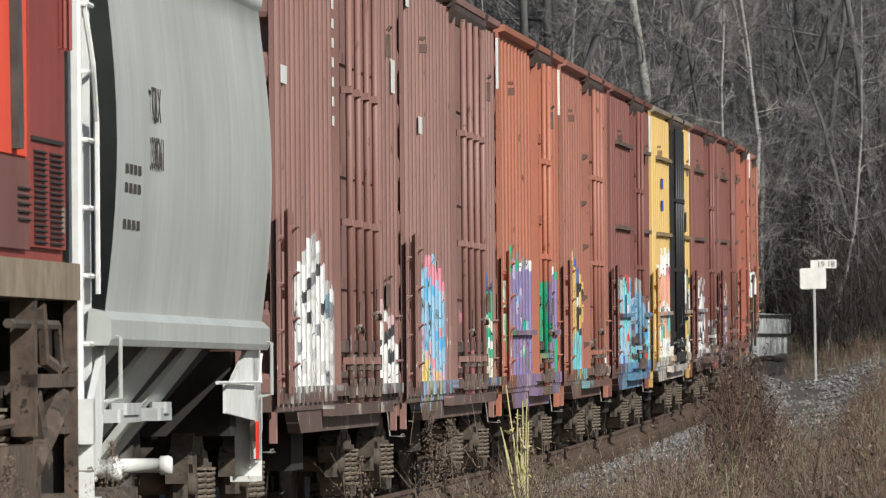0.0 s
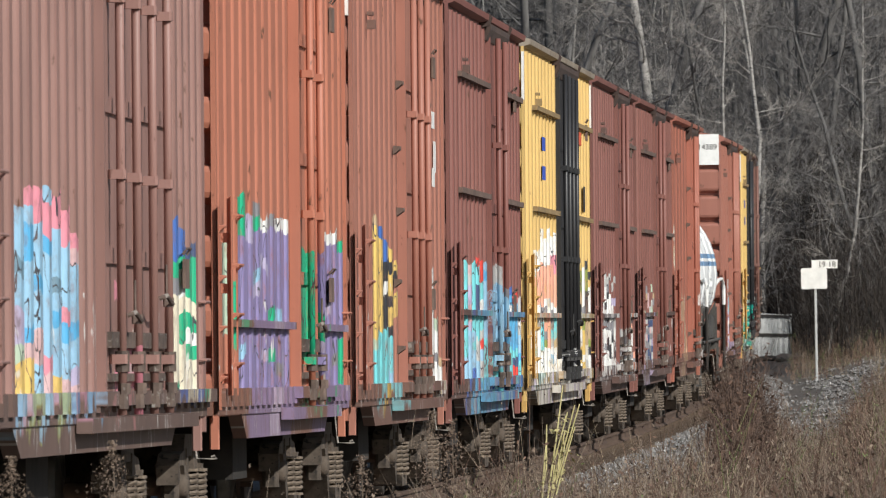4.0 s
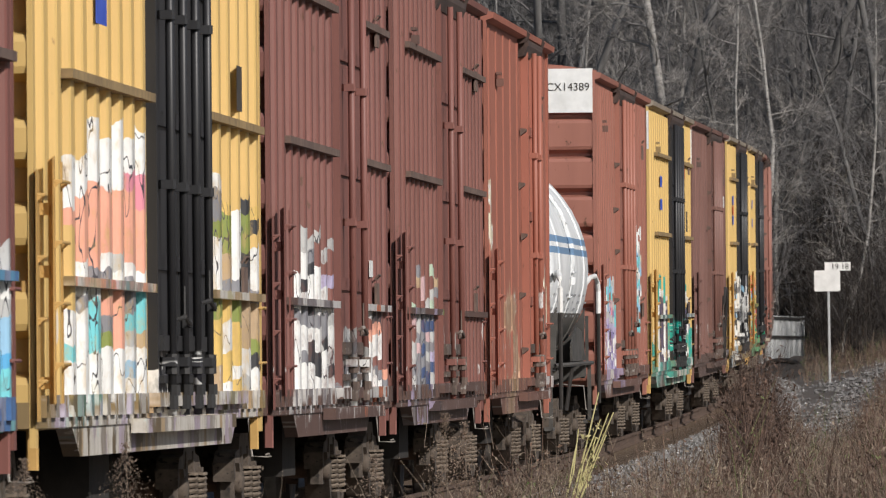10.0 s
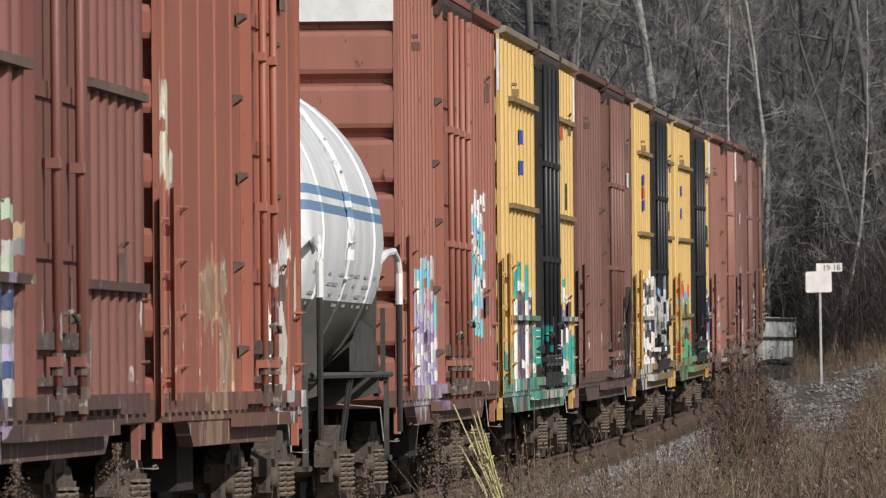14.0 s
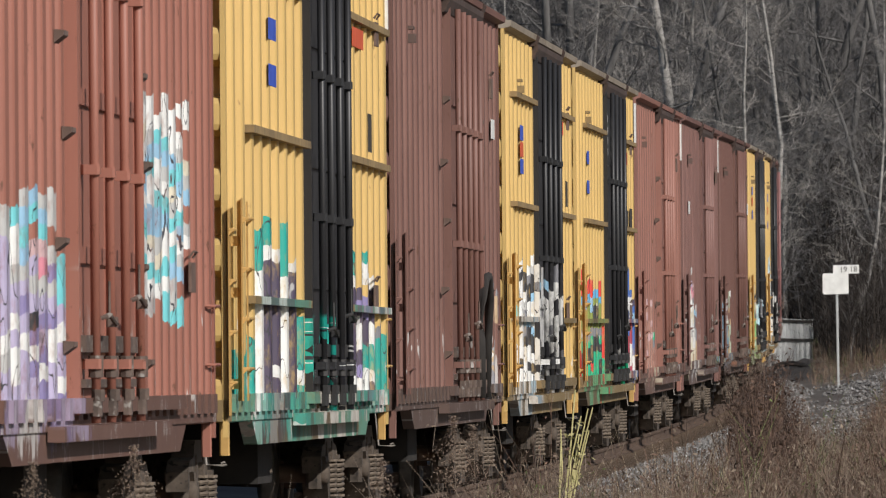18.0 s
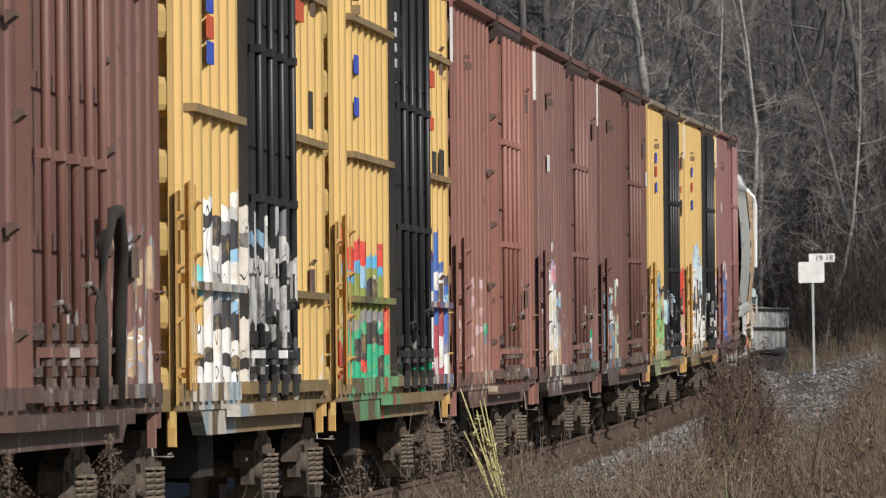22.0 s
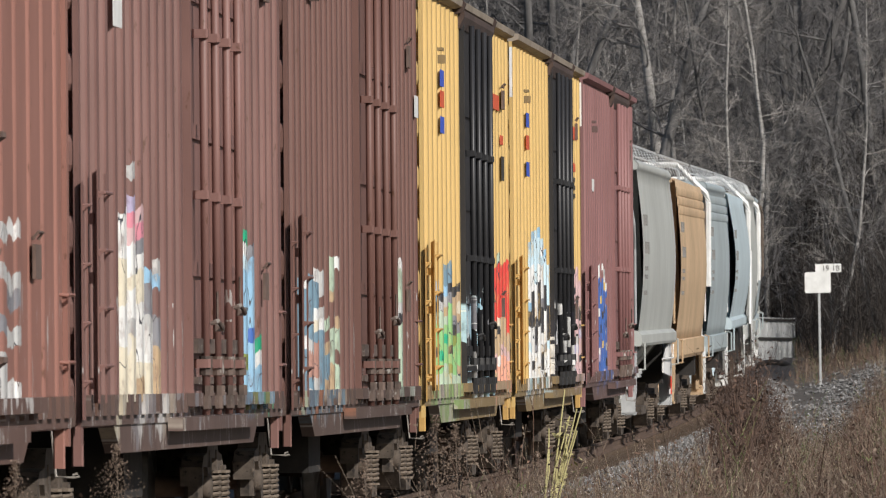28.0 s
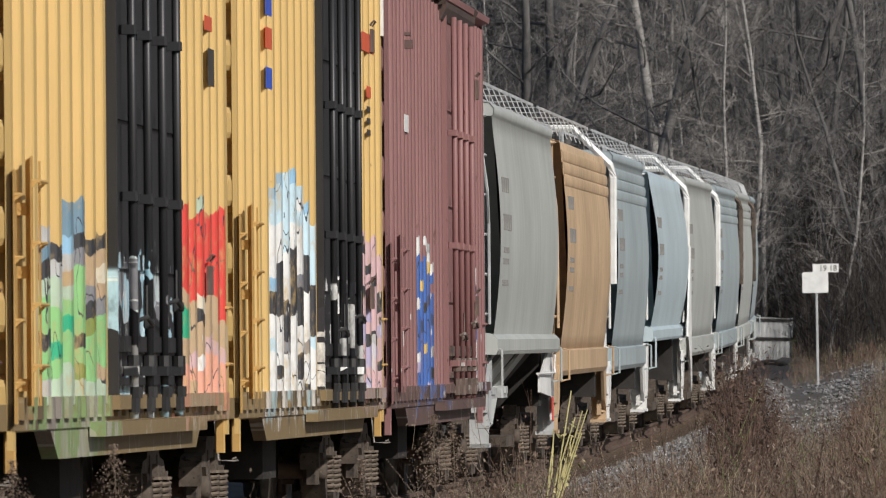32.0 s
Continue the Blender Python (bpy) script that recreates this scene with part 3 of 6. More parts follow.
def box_car(name, label, s0, L, paint, door_mat=None, top=4.88, rib_pitch=0.93, rib_w=0.44, depth=0.05, door=(8.2, 13.3), straps=(), rods=4,
            roof_mat=None, ladder_mat=None, marks=(), end_mat=None, rod_mat=None, white_tip=False, brackets=(1.35, 2.5, 3.6), end_h=0.26):
    door_mat = door_mat or paint
    rod_mat = rod_mat or door_mat
    ladder_mat = ladder_mat or (OCHRE if paint.name.startswith("yellow") else paint)
    end_mat = end_mat or paint
    sill_mat = SILLS[paint.name]
    car = thing(name, label, "railway wagon", "train of freight wagons")
    L += 0.35                     # over the corner posts
    key = round(L, 2)
    d0, d1 = door
    if paint.name.startswith("yellow"):
        d0, d1 = round(d0 + 0.4, 2), round(d1 + 0.1, 2)
    gear = GEAR if door_mat is paint else BLACK
    # body
    def shell():
        g = Geo()
        g.box(0.14, L - 0.14, SIDE, SIDE + 0.05, 0.95, top - 0.005)
        return g
    part("side_wall", shared(("side_wall", key, top), shell, paint), car, paint)
    part("side_wall", shared(("side_wall", key, top), shell, paint), car, paint, at=pose(0, 2.95, 0))
    part("floor_pan", shared(("floor_pan", key), lambda: Geo().box(0.14, L - 0.14, SIDE + 0.05, -SIDE - 0.05, 0.95, 1.05), paint), car, DARK)
    em = shared(("end_wall", top), lambda: end_wall(top), paint)
    ew = part("end_wall", em, car, end_mat)
    k = 0
    while 1.0 + k * 0.49 < top - 0.3:
        z = 1.0 + k * 0.49
        part("end_rib", shared(("end_rib", k, end_h), lambda: end_rib(z, end_h), paint), ew, end_mat)
        k += 1
    part("end_wall", em, car, end_mat, at=pose(L, 0, 0, 0, 0, 180))
    cp = shared(("corner_post", top), lambda: Geo().box(0.0, 0.16, -1.53, -1.495, 0.85, top - 0.02), paint)
    for at in (pose(0, 0, 0), pose(0, 3.025, 0), pose(L - 0.16, 0, 0), pose(L - 0.16, 3.025, 0)):
        part("corner_post", cp, car, end_mat, at=at)
    part("roof", shared(("roof", key, top), lambda: eave_roof(L, top), ROOF), car, roof_mat or paint)
    seam = shared(("roof_seam", top), lambda: roof_seam(top), ROOF)
    n = int(L / 1.45)
    for k in range(n + 1):
        part("roof_seam", seam, car, roof_mat or paint, at=pose(0.08 + k * (L - 0.16) / n, 0, 0))
    # dark strip over the door standing in for eave shade, and roof end brackets
    part("door_head_shade", shared(("door_head_shade", d0, d1), lambda: Geo().extrude_x([(-1.5, top - 0.22), (-1.56, top - 0.20), (-1.615, top - 0.09), (-1.615, top - 0.03), (-1.5, top - 0.02)], d0 - 0.5, d1 + 0.5), DARK), car, EAVE_DARK)
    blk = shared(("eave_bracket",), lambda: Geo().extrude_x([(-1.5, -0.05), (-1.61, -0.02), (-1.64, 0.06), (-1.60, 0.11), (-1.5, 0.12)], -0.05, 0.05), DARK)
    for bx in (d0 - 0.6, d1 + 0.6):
        part("eave_bracket", blk, car, EAVE_DARK, at=pose(bx, 0, top - 0.03))
    # ribs
    for a, b in ((0.16, d0 - 0.08), (d1 + 0.08, L - 0.16)):
        m = max(1, int(round((b - a) / rib_pitch)))
        p = (b - a) / m
        for k in range(m):
            rx = round(a + (k + 0.5) * p, 2)
            part("rib", shared(("rib", rx, rib_w, depth), lambda: rib_geo(rx, rib_w, 1.10, top - 0.07, depth), paint), car, paint)
    # side sill with tabs, deep middle sill
    def sill():
        g = Geo().box(0.0, L, SIDE - 0.035, SIDE + 0.1, 0.96, 1.11)
        x = 0.35
        while x < L - 0.3:
            g.box(x, x + 0.3, SIDE - 0.065, SIDE - 0.03, 1.02, 1.15)
            x += 0.62
        return g
    part("side_sill", shared(("side_sill", key), sill, paint), car, sill_mat)
    part("deep_sill", shared(("deep_sill", key), lambda: Geo().extrude_y([(2.6, 0.97), (3.2, 0.78), (L - 3.2, 0.78), (L - 2.6, 0.97)], SIDE - 0.02, SIDE + 0.08), paint), car, sill_mat)
    part("door_sill", shared(("door_sill", round(d0, 1), round(d1, 1)), lambda: Geo().box(d0 - 1.6, d1 + 1.8, SIDE - 0.13, SIDE - 0.03, 0.90, 0.99), paint), car, sill_mat)
    part("underframe", shared(("underframe", key), lambda: Geo().box(0.2, L - 0.2, -0.4, 0.4, 0.62, 0.94).box(L * 0.4, L * 0.4 + 1.6, -1.2, -0.5, 0.45, 0.93), DARK), car)
    # door: leaf, battens, rods with brackets
    if straps:
        for a, b in ((max(1.4, d0 - 6.6), d0 - 0.15), (d1 + 0.15, min(L - 0.5, d1 + 6.0))):
            for z in straps:
                sm = shared(("strap", round(a, 1), round(b, 1), depth, z), lambda: Geo().box(a, b, SIDE - depth - 0.045, SIDE - 0.002, z - 0.028, z + 0.028), paint)
                part("side_strap", sm, car, sill_mat if z < 2.3 else STRAP_OCHRE if paint.name.startswith("yellow") else STRAP_DARK)
    dw = (d1 - d0)
    dr = part("door", shared(("door", d0, d1), lambda: Geo().box(d0, d1, SIDE - 0.045, SIDE - 0.002, 1.06, top - 0.08), door_mat), car, door_mat, label="weathered sliding side door")
    for k in range(1, 4):
        z = 1.06 + k * (top - 1.14) / 4
        part("batten", shared(("batten", d0, d1, k), lambda: Geo().box(d0 + 0.06, d1 - 0.06, SIDE - 0.07, SIDE - 0.045, z - 0.05, z + 0.05), door_mat), dr, door_mat)
    for x in (d0, (d0 + d1) / 2 - 0.05, d1 - 0.10):
        part("door_post", shared(("door_post", x), lambda: Geo().box(x, x + 0.10, SIDE - 0.085, SIDE - 0.045, 1.05, top - 0.07), door_mat), dr, door_mat)
    for k in range(rods):
        rx = round(d0 + dw * (k + 0.6) / (rods + 0.2), 2)
        part("lock_rod", shared(("lock_rod", rx), lambda: Geo().tube([(rx, SIDE - 0.125, 1.0), (rx, SIDE - 0.125, top - 0.15)], 0.030, 7), door_mat, True), dr, rod_mat)
        for z in brackets:
            part("rod_bracket", shared(("rod_bracket", rx, z), lambda: Geo().box(rx - 0.06, rx + 0.06, SIDE - 0.16, SIDE - 0.05, z - 0.03, z + 0.03, 0.015), door_mat), dr, rod_mat)
        part("rod_foot", shared(("rod_foot", rx), lambda: Geo().box(rx - 0.06, rx + 0.06, SIDE - 0.16, SIDE - 0.09, 1.04, 1.13, 0.02).box(rx - 0.04, rx + 0.04, SIDE - 0.175, SIDE - 0.10, 1.13, 1.20, 0.02), door_mat), dr, gear)
        part("rod_knuckle", shared(("rod_knuckle", rx), lambda: Geo().extrude_z([(rx + 0.045 * math.cos(a * 0.7854), SIDE - 0.125 + 0.045 * math.sin(a * 0.7854)) for a in range(8)], 1.27, 1.40), door_mat), dr, gear)
    handle = shared(("lock_handle",), lambda: Geo().tube([(0, -0.16, 0), (0, -0.21, 0.02), (0.28, -0.215, -0.02), (0.62, -0.20, -0.03)], 0.016, 6).box(0.58, 0.64, -0.21, -0.14, -0.05, 0.01, 0.01).tube([(0.1, -0.2, 0.0), (0.1, -0.2, 0.22)], 0.009, 5), GEAR)
    for k in range(max(1, rods // 2)):
        rx = d0 + dw * (2 * k + 0.6) / (rods + 0.2)
        part("lock_handle", handle, dr, gear, at=pose(rx, SIDE, 1.62 + 0.12 * (k % 2)))
    part("lock_bar", shared(("lock_bar", d0, d1), lambda: Geo().box(d0 + 0.2, d1 - 0.2, SIDE - 0.11, SIDE - 0.045, 1.42, 1.52).box(d0 + 0.3, d1 - 0.3, SIDE - 0.10, SIDE - 0.045, 1.21, 1.26), GEAR), dr, gear)
    part("door_track", shared(("door_track", d0, d1), lambda: Geo().box(d0 - 0.2, d1 + dw * 0.7, SIDE - 0.11, SIDE - 0.03, 1.06, 1.15), door_mat), dr, sill_mat)
    clip = shared(("side_clip",), lambda: Geo().extrude_x([(0.0, 0.035), (-0.06, 0.03), (-0.06, 0.0), (0.0, -0.045)], -0.15, 0.15), RUST)
    for k, z in enumerate((1.45, 2.05, 2.7, 3.25, 3.85)):
        if straps or depth > 0.04:
            break
        part("side_clip", clip, car, STRAP_DARK, at=pose(d0 - 0.35 - 0.5 * (k % 2), SIDE - depth - 0.002, z))
        part("side_clip", clip, car, STRAP_DARK, at=pose(d1 + 0.35 + 0.4 * ((k + 1) % 2), SIDE - depth - 0.002, z - 0.1))
    # ladders at both ends of the side, low hand holds and sill steps
    ladder(car, 0.42, 0.5, 1.10, 2.50, SIDE - 0.03, ladder_mat, 4, mat2=ladder_mat)
    ladder(car, 0.03, 0.05, 1.0, 2.42, SIDE + 0.035, ladder_mat, 4, "corner_ladder", mat2=ladder_mat)
    far_grab = shared(("far_grab",), lambda: Geo().tube([(0, 0, 0), (0, -0.06, 0), (0.45, -0.06, 0), (0.45, 0, 0)], 0.011, 5), RUST)
    for z in (1.35, 1.75):
        part("grab_iron", far_grab, car, ladder_mat, at=pose(L - 0.62, SIDE - 0.01, z))
    step = shared(("sill_step",), lambda: Geo().box(0.28, 0.32, SIDE - 0.02, SIDE + 0.05, 0.72, 0.97, 0.01), paint)
    part("sill_step", step, car, ladder_mat)
    part("sill_step", step, car, ladder_mat, at=pose(L - 0.6, 0, 0))
    end_rung = shared(("grab_iron",), lambda: Geo().tube([(0.0, 0, 0), (-0.07, 0, 0), (-0.07, 0.45, 0), (0, 0.45, 0)], 0.013, 5), WHITE)
    for z in (1.35, 1.75, 2.15):
        part("grab_iron", end_rung, car, ladder_mat, at=pose(0.0, -1.40, z))
    if white_tip:
        part("corner_marker", shared(("corner_marker",), lambda: Geo().box(-0.006, 0.09, SIDE - 0.03, SIDE - 0.0, 4.25, 4.8), WHITE), car)
        part("corner_marker", shared(("corner_marker",), None, WHITE), car, at=pose(L - 0.09, -0.025, 0))
    # vent plate, placards and painted marks: (x, z, width, height, material)
    part("placard_board", shared(("placard_board",), lambda: Geo().box(0, 0.4, -0.02, 0, -0.10, 0.10).tube([(0.05, 0, 0.13), (0.05, -0.03, 0.17), (0.4, -0.03, 0.17), (0.4, 0, 0.13)], 0.01, 4), RUST), car, STRAP_DARK,
         at=pose(L - 2.3, SIDE - depth - 0.01, 4.15))
    part("placard_board", shared(("placard_board",), None, RUST), car, STRAP_DARK, at=pose(L - 2.6, SIDE - depth - 0.01, 1.93))
    part("brake_valve", shared(("brake_valve",), lambda: Geo().box(0, 0.3, -0.05, 0, 0, 0.03).box(0.05, 0.2, -0.07, 0, -0.12, -0.04), RUST), car, sill_mat, at=pose(2.4, SIDE - depth, 4.35))
    for x, z, w, h, mm in marks:
        part("painted_mark", shared(("painted_mark", w, h), lambda: Geo().box(0, w, -0.004, 0, -h / 2, h / 2), mm), car, mm, at=pose(x, SIDE - depth - 0.004, z))
    make_truck(car, 2.35)
    make_truck(car, L - 2.35)
    ends_gear(car, L, paint)
    RAKE.append((car, s0, L, 2.35))
    return car


GEAR = rough_mat("grimy_door_gear", (0.035, 0.027, 0.023), (0.15, 0.105, 0.085), 7, 0.75, spots=(0.26, 0.24, 0.22))
STRAP_DARK = rough_mat("grimy_strap", (0.075, 0.048, 0.038), (0.17, 0.115, 0.092), 5, 0.8)
STRAP_OCHRE = rough_mat("grimy_ochre_strap", (0.15, 0.105, 0.055), (0.34, 0.235, 0.11), 5, 0.8)
W, BK, TEAL, LBLUE, BLUE, CYAN = (0.82, 0.82, 0.80), (0.03, 0.03, 0.035), (0.02, 0.36, 0.30), (0.35, 0.55, 0.70), (0.06, 0.16, 0.50), (0.20, 0.60, 0.66)
PINKC, CREAM, GREENC, PURPLE, ORANGE, LILAC = (0.72, 0.25, 0.33), (0.72, 0.66, 0.50), (0.02, 0.42, 0.22), (0.26, 0.22, 0.42), (0.80, 0.36, 0.24), (0.48, 0.42, 0.60)
REDC, OLIVE, TAN, GREY, SKY, YEL, LIME = (0.72, 0.05, 0.04), (0.25, 0.30, 0.07), (0.52, 0.38, 0.24), (0.28, 0.28, 0.30), (0.45, 0.68, 0.78), (0.62, 0.42, 0.08), (0.20, 0.50, 0.16)
M_BLUE = rough_mat("blue_mark", (0.03, 0.07, 0.42), (0.06, 0.12, 0.55), 4, 0.6, bumps=0)
M_RED = rough_mat("red_mark", (0.55, 0.08, 0.03), (0.68, 0.13, 0.06), 4, 0.6, bumps=0)
M_BLK = rough_mat("black_mark", (0.03, 0.025, 0.02), (0.07, 0.06, 0.05), 4, 0.6, bumps=0)
YELLOW = (0.61, 0.415, 0.15)
BROWN, BROWN2, MAROON, RUSTY = (0.25, 0.135, 0.115), (0.19, 0.092, 0.076), (0.20, 0.078, 0.064), (0.40, 0.15, 0.095)

bars = lambda x, z, n, m=WHITE: [(x + 0.5, z - k * 0.16, 0.24, 0.08, m) for k in range(n)]
yellow_marks = [(4.2, 3.82, 0.8, 0.16, M_BLUE), (4.2, 3.48, 0.8, 0.16, M_BLUE), (14.5, 4.05, 1.5, 0.16, M_RED), (16.6, 3.30, 0.5, 0.32, M_BLK)]
STR3 = (1.82, 3.04, 4.2)


def black_with(name, patches, columns=()):
    return car_paint(name, (0.022, 0.022, 0.024), patches, 0.4, (0.05, 0.045, 0.04), 0.70, 0.45, columns=columns)


SILLS = {}


def livery(name, base, patches, *more, columns=()):
    """Body paint with its letters, and the same paint under grime and drips for the sills."""
    m = car_paint(name, base, patches, *more, columns=columns)
    SILLS[m.name] = car_paint(name + "_sill", grimy(base), patches, *more, sill=True)
    return m


# the boxcars, in the order in which they pass
p = [(1.7, 7.4, 1.12, 2.25, [W, W, GREY, (0.62, 0.63, 0.6), (0.5, 0.52, 0.5), W, (0.14, 0.13, 0.13), (0.68, 0.7, 0.68), (0.45, 0.55, 0.62)], 0.40, None), (13.3, 17.5, 1.1, 1.98, [W, W, GREY, None, W], 0.4, None), (7.6, 13.0, 0.9, 1.2, [CREAM, None, None, None, None, None], 0.25, None)]
box_car("boxcar", "brown ribbed boxcar with white spray-painted letters", -29.6, 17.1, livery("brown_ribbed", BROWN, p,
        columns=[(0.16, 0.605, 2.3, ". . . ..hwwhwwwhhw ..wwwwwwgwww .hwwkwwwwwhw wwwkhwkwwwww hhwgwwwwwhww whkwwwwgwwww ..wwwkwwwwhw ...hvvwwwwgh ....wghwwhww"),
                 (12.98, 0.66, 2.1, "iwwiwwwwww .i.iw.wwww ..iiwwwwww ...w.kwwww ....ikwkww ......wwww")]), door=(7.5, 12.9), rib_pitch=0.62, rib_w=0.30,
        marks=[(0.5, 3.55, 0.7, 0.14, WHITE), (16.0, 3.9, 0.6, 0.3, WHITE)] + bars(6.6, 4.6, 9))
p = [(2.9, 8.2, 1.05, 2.3, [LBLUE, (0.2, 0.42, 0.66), LBLUE, (0.12, 0.25, 0.5), (0.3, 0.5, 0.72), (0.6, 0.3, 0.42)], 0.5, 2.0), (2.9, 8.2, 2.0, 2.35, [PINKC, LBLUE, (0.75, 0.4, 0.45), None], 0.5, None), (2.9, 6.5, 1.0, 1.3, [(0.42, 0.46, 0.14), (0.6, 0.35, 0.4), LBLUE, LBLUE], 0.4, None), (14.4, 17.4, 1.1, 2.35, [GREENC, CREAM, CREAM, BLUE], 0.5, None), (8.5, 13.5, 1.0, 1.6, [(0.45, 0.2, 0.2), None, None, None, None, None, None], 0.3, None)]
box_car("boxcar", "brown ribbed boxcar with blue and pink graffiti", -11.1, 17.8, livery("brown_ribbed_faded", (0.265, 0.148, 0.127), p,
        columns=[(0.16, 0.643, 2.3, ". . . . .sssvsslleyy Psmmssssmiyy PPsssmssiiss sPPmssssssPi PPsssvsmsssy .PPssssPmssi ..Pisssmssli"),
                 (9.8, 0.9, 2, "..P..i.PP. .....PiP.P"),
                 (14.28, 0.67, 2.3, "...GkGGGGGcG bbbGgccccccG .bbGcwcGGccc ..nGGGcGwGcc")]), door=(8.6, 14.2), rib_pitch=0.62, rib_w=0.30,
        marks=[(2.2, 3.55, 0.6, 0.16, WHITE), (0.1, 4.75, 0.5, 0.3, WHITE)])
p = [(3.4, 8.4, 0.7, 2.4, [PURPLE, PURPLE, LILAC, PURPLE, PURPLE, PURPLE], 0.7, 1.6), (11.2, 16.3, 0.7, 2.36, [PURPLE, PURPLE, LILAC, PURPLE, PURPLE, PURPLE, PURPLE, (0.02, 0.50, 0.28)], 0.7, 1.6),
     (2.2, 2.9, 1.4, 2.0, [GREENC], 0.5, None), (9.6, 10.3, 1.0, 2.3, [GREENC, GREENC, None], 0.5, None), (3.2, 16.3, 2.36, 2.56, [GREENC, None, None, None, None, CREAM], 0.3, None)]
box_car("boxcar", "rust-red boxcar with purple and green graffiti", 8.2, 15.5, livery("rust_red", RUSTY, p, 0.15,
        columns=[(0.16, 0.836, 2.6, ". ....eeeeeee.... ......GGGGG.... GGGppppppppsppp ..llppppppppppp .gGpppslppppppp ..wpplpppppplpp ..gppppppGppGpp ..wppppppspppgp ..wpppppppppppp"),
                 (8.6, 0.7, 2.6, ". ....GGGGGGGGG.. ....pppppGGlpp. ."),
                 (11.48, 0.772, 2.6, ".GGpppppppppppp ..Gpppppppppppp ..wppppplpppppp ..wpppppppppgpp ..GpppppppGGGGp")]), door=(8.6, 11.4), rods=2, straps=(1.62,), rib_pitch=0.8, depth=0.02, white_tip=True)
p = [(3.4, 5.3, 1.5, 2.5, [(0.75, 0.52, 0.16), CREAM, (0.75, 0.52, 0.16), BLUE], 0.45, None), (3.6, 7.2, 1.0, 1.6, [CYAN, CYAN, YEL, CYAN], 0.5, None), (5.0, 7.2, 1.4, 2.4, [BK, YEL, None], 0.4, None), (11.4, 15.0, 1.05, 2.45, [CREAM, W, None, PINKC], 0.6, None)]
box_car("boxcar", "red-brown boxcar with yellow and teal graffiti", 25.0, 15.1, livery("red_brown", (0.34, 0.145, 0.105), p, 0.18,
        columns=[(0.16, 0.796, 2.6, ". . . . ayyyyyyyyyyettt .byyyyyyyyttttt ..bbkkwkkkttttt ...ykyykyykttts ....yk.yy......"),
                 (11.28, 0.73, 2.6, "..wwwwwwwwwwwww Piwwcwwwwwwwwww ....wwwwwwwwwww .........ewwgww ............aww")]), door=(7.4, 11.2), rods=3, rib_pitch=0.8, depth=0.018,
        marks=[(13.2, 3.65, 0.5, 0.16, WHITE), (13.5, 3.3, 0.4, 0.3, WHITE), (13.2, 3.1, 0.5, 0.18, WHITE)] + bars(7.2, 3.2, 4))
p = [(3.2, 15.8, 0.75, 2.2, [CYAN, BLUE, (0.10, 0.45, 0.75), (0.05, 0.35, 0.48), LBLUE, (0.08, 0.10, 0.16), CYAN, (0.05, 0.25, 0.60), (0.30, 0.42, 0.66), LBLUE, (0.10, 0.45, 0.75), CYAN, (0.30, 0.10, 0.16)], 0.45, 1.5), (3.6, 6.6, 2.0, 2.4, [CYAN, None, W], 0.5, None)]
box_car("boxcar", "maroon boxcar covered low down in turquoise graffiti", 41.4, 15.6, livery("maroon", MAROON, p, 0.2,
        columns=[(0.16, 0.84, 2.4, ". . . ttttttttttsss .ihlliilsssss .tttttttstssb rttnnnttthhss .rrttwtthrshh .smsssssstttt"),
                 (7.8, 0.85, 2.4, "...smssngktkt .hhssssssssst ...gssssmgkgk ...ssssssskgt"),
                 (11.28, 0.83, 2.4, "..rnnrsmmmttt ..hhhhhrrrmmm ...bmwmmmmttt ....rmmmmmtnr ....hhwhssmtt")]), door=(7.8, 11.2), rods=2, straps=STR3, rib_pitch=0.8, depth=0.05)
p = [(1.8, 8.2, 2.25, 2.65, [W, W, W, None, W], 0.5, None), (1.9, 8.2, 1.85, 2.3, [ORANGE, (0.85, 0.40, 0.34), (0.78, 0.22, 0.28), ORANGE], 0.6, None), (1.9, 8.2, 1.4, 1.9, [W, GREY, (0.6, 0.5, 0.35), W, ORANGE, (0.1, 0.35, 0.42)], 0.42, None), (1.7, 8.2, 1.05, 1.45, [W, W, TEAL, W, (0.3, 0.25, 0.1), (0.2, 0.6, 0.66)], 0.42, None),
     (14.0, 19.0, 1.05, 2.55, [W, (0.22, 0.18, 0.05), W, None, TAN, (0.62, 0.6, 0.4)], 0.5, 1.8), (1.0, 19.0, 0.6, 1.12, [W, GREY, LILAC, BK, W, TAN], 0.28, None)]
box_car("boxcar", "yellow ribbed boxcar with black double doors and orange graffiti", 58.6, 19.1, livery("yellow_paint", YELLOW, p, 0.12, (0.25, 0.14, 0.05), 0.66,
        columns=[(0.16, 0.884, 2.8, ". . ..wwwo.....wwtwww ..wwoooowwgwwwwww wwwwooooogwtttwww .wwwoooowgaogOwww wwwwoooohwoooowww .wwPooooowggthwsw wwwPPoooowtttawww"),
                 (13.38, 0.927, 2.7, ".wyyyyyygyyywaOO wggOwwwwOOyyyaaa ..yOOOaagyywwyyw ...wwwwwgOOyyywy ..kOOOkkgaaaawwh ..yk.wwwgaaaOkww")]), black_with("black_doors", [(8, 13.4, 1.0, 1.3, [BK, None, None, W], 0.25, None)]),
        straps=STR3, marks=yellow_marks, roof_mat=ROOF, white_tip=True)
p = [(2.2, 7.6, 1.05, 2.3, [W, W, W, GREY, W, W, (0.12, 0.12, 0.13)], 0.45, 1.3), (10.5, 15.0, 1.05, 1.95, [W, W, W, None, W, W, (0.7, 0.2, 0.08)], 0.45, 1.5), (7.4, 11, 1.0, 1.5, [W, None, None], 0.3, None)]
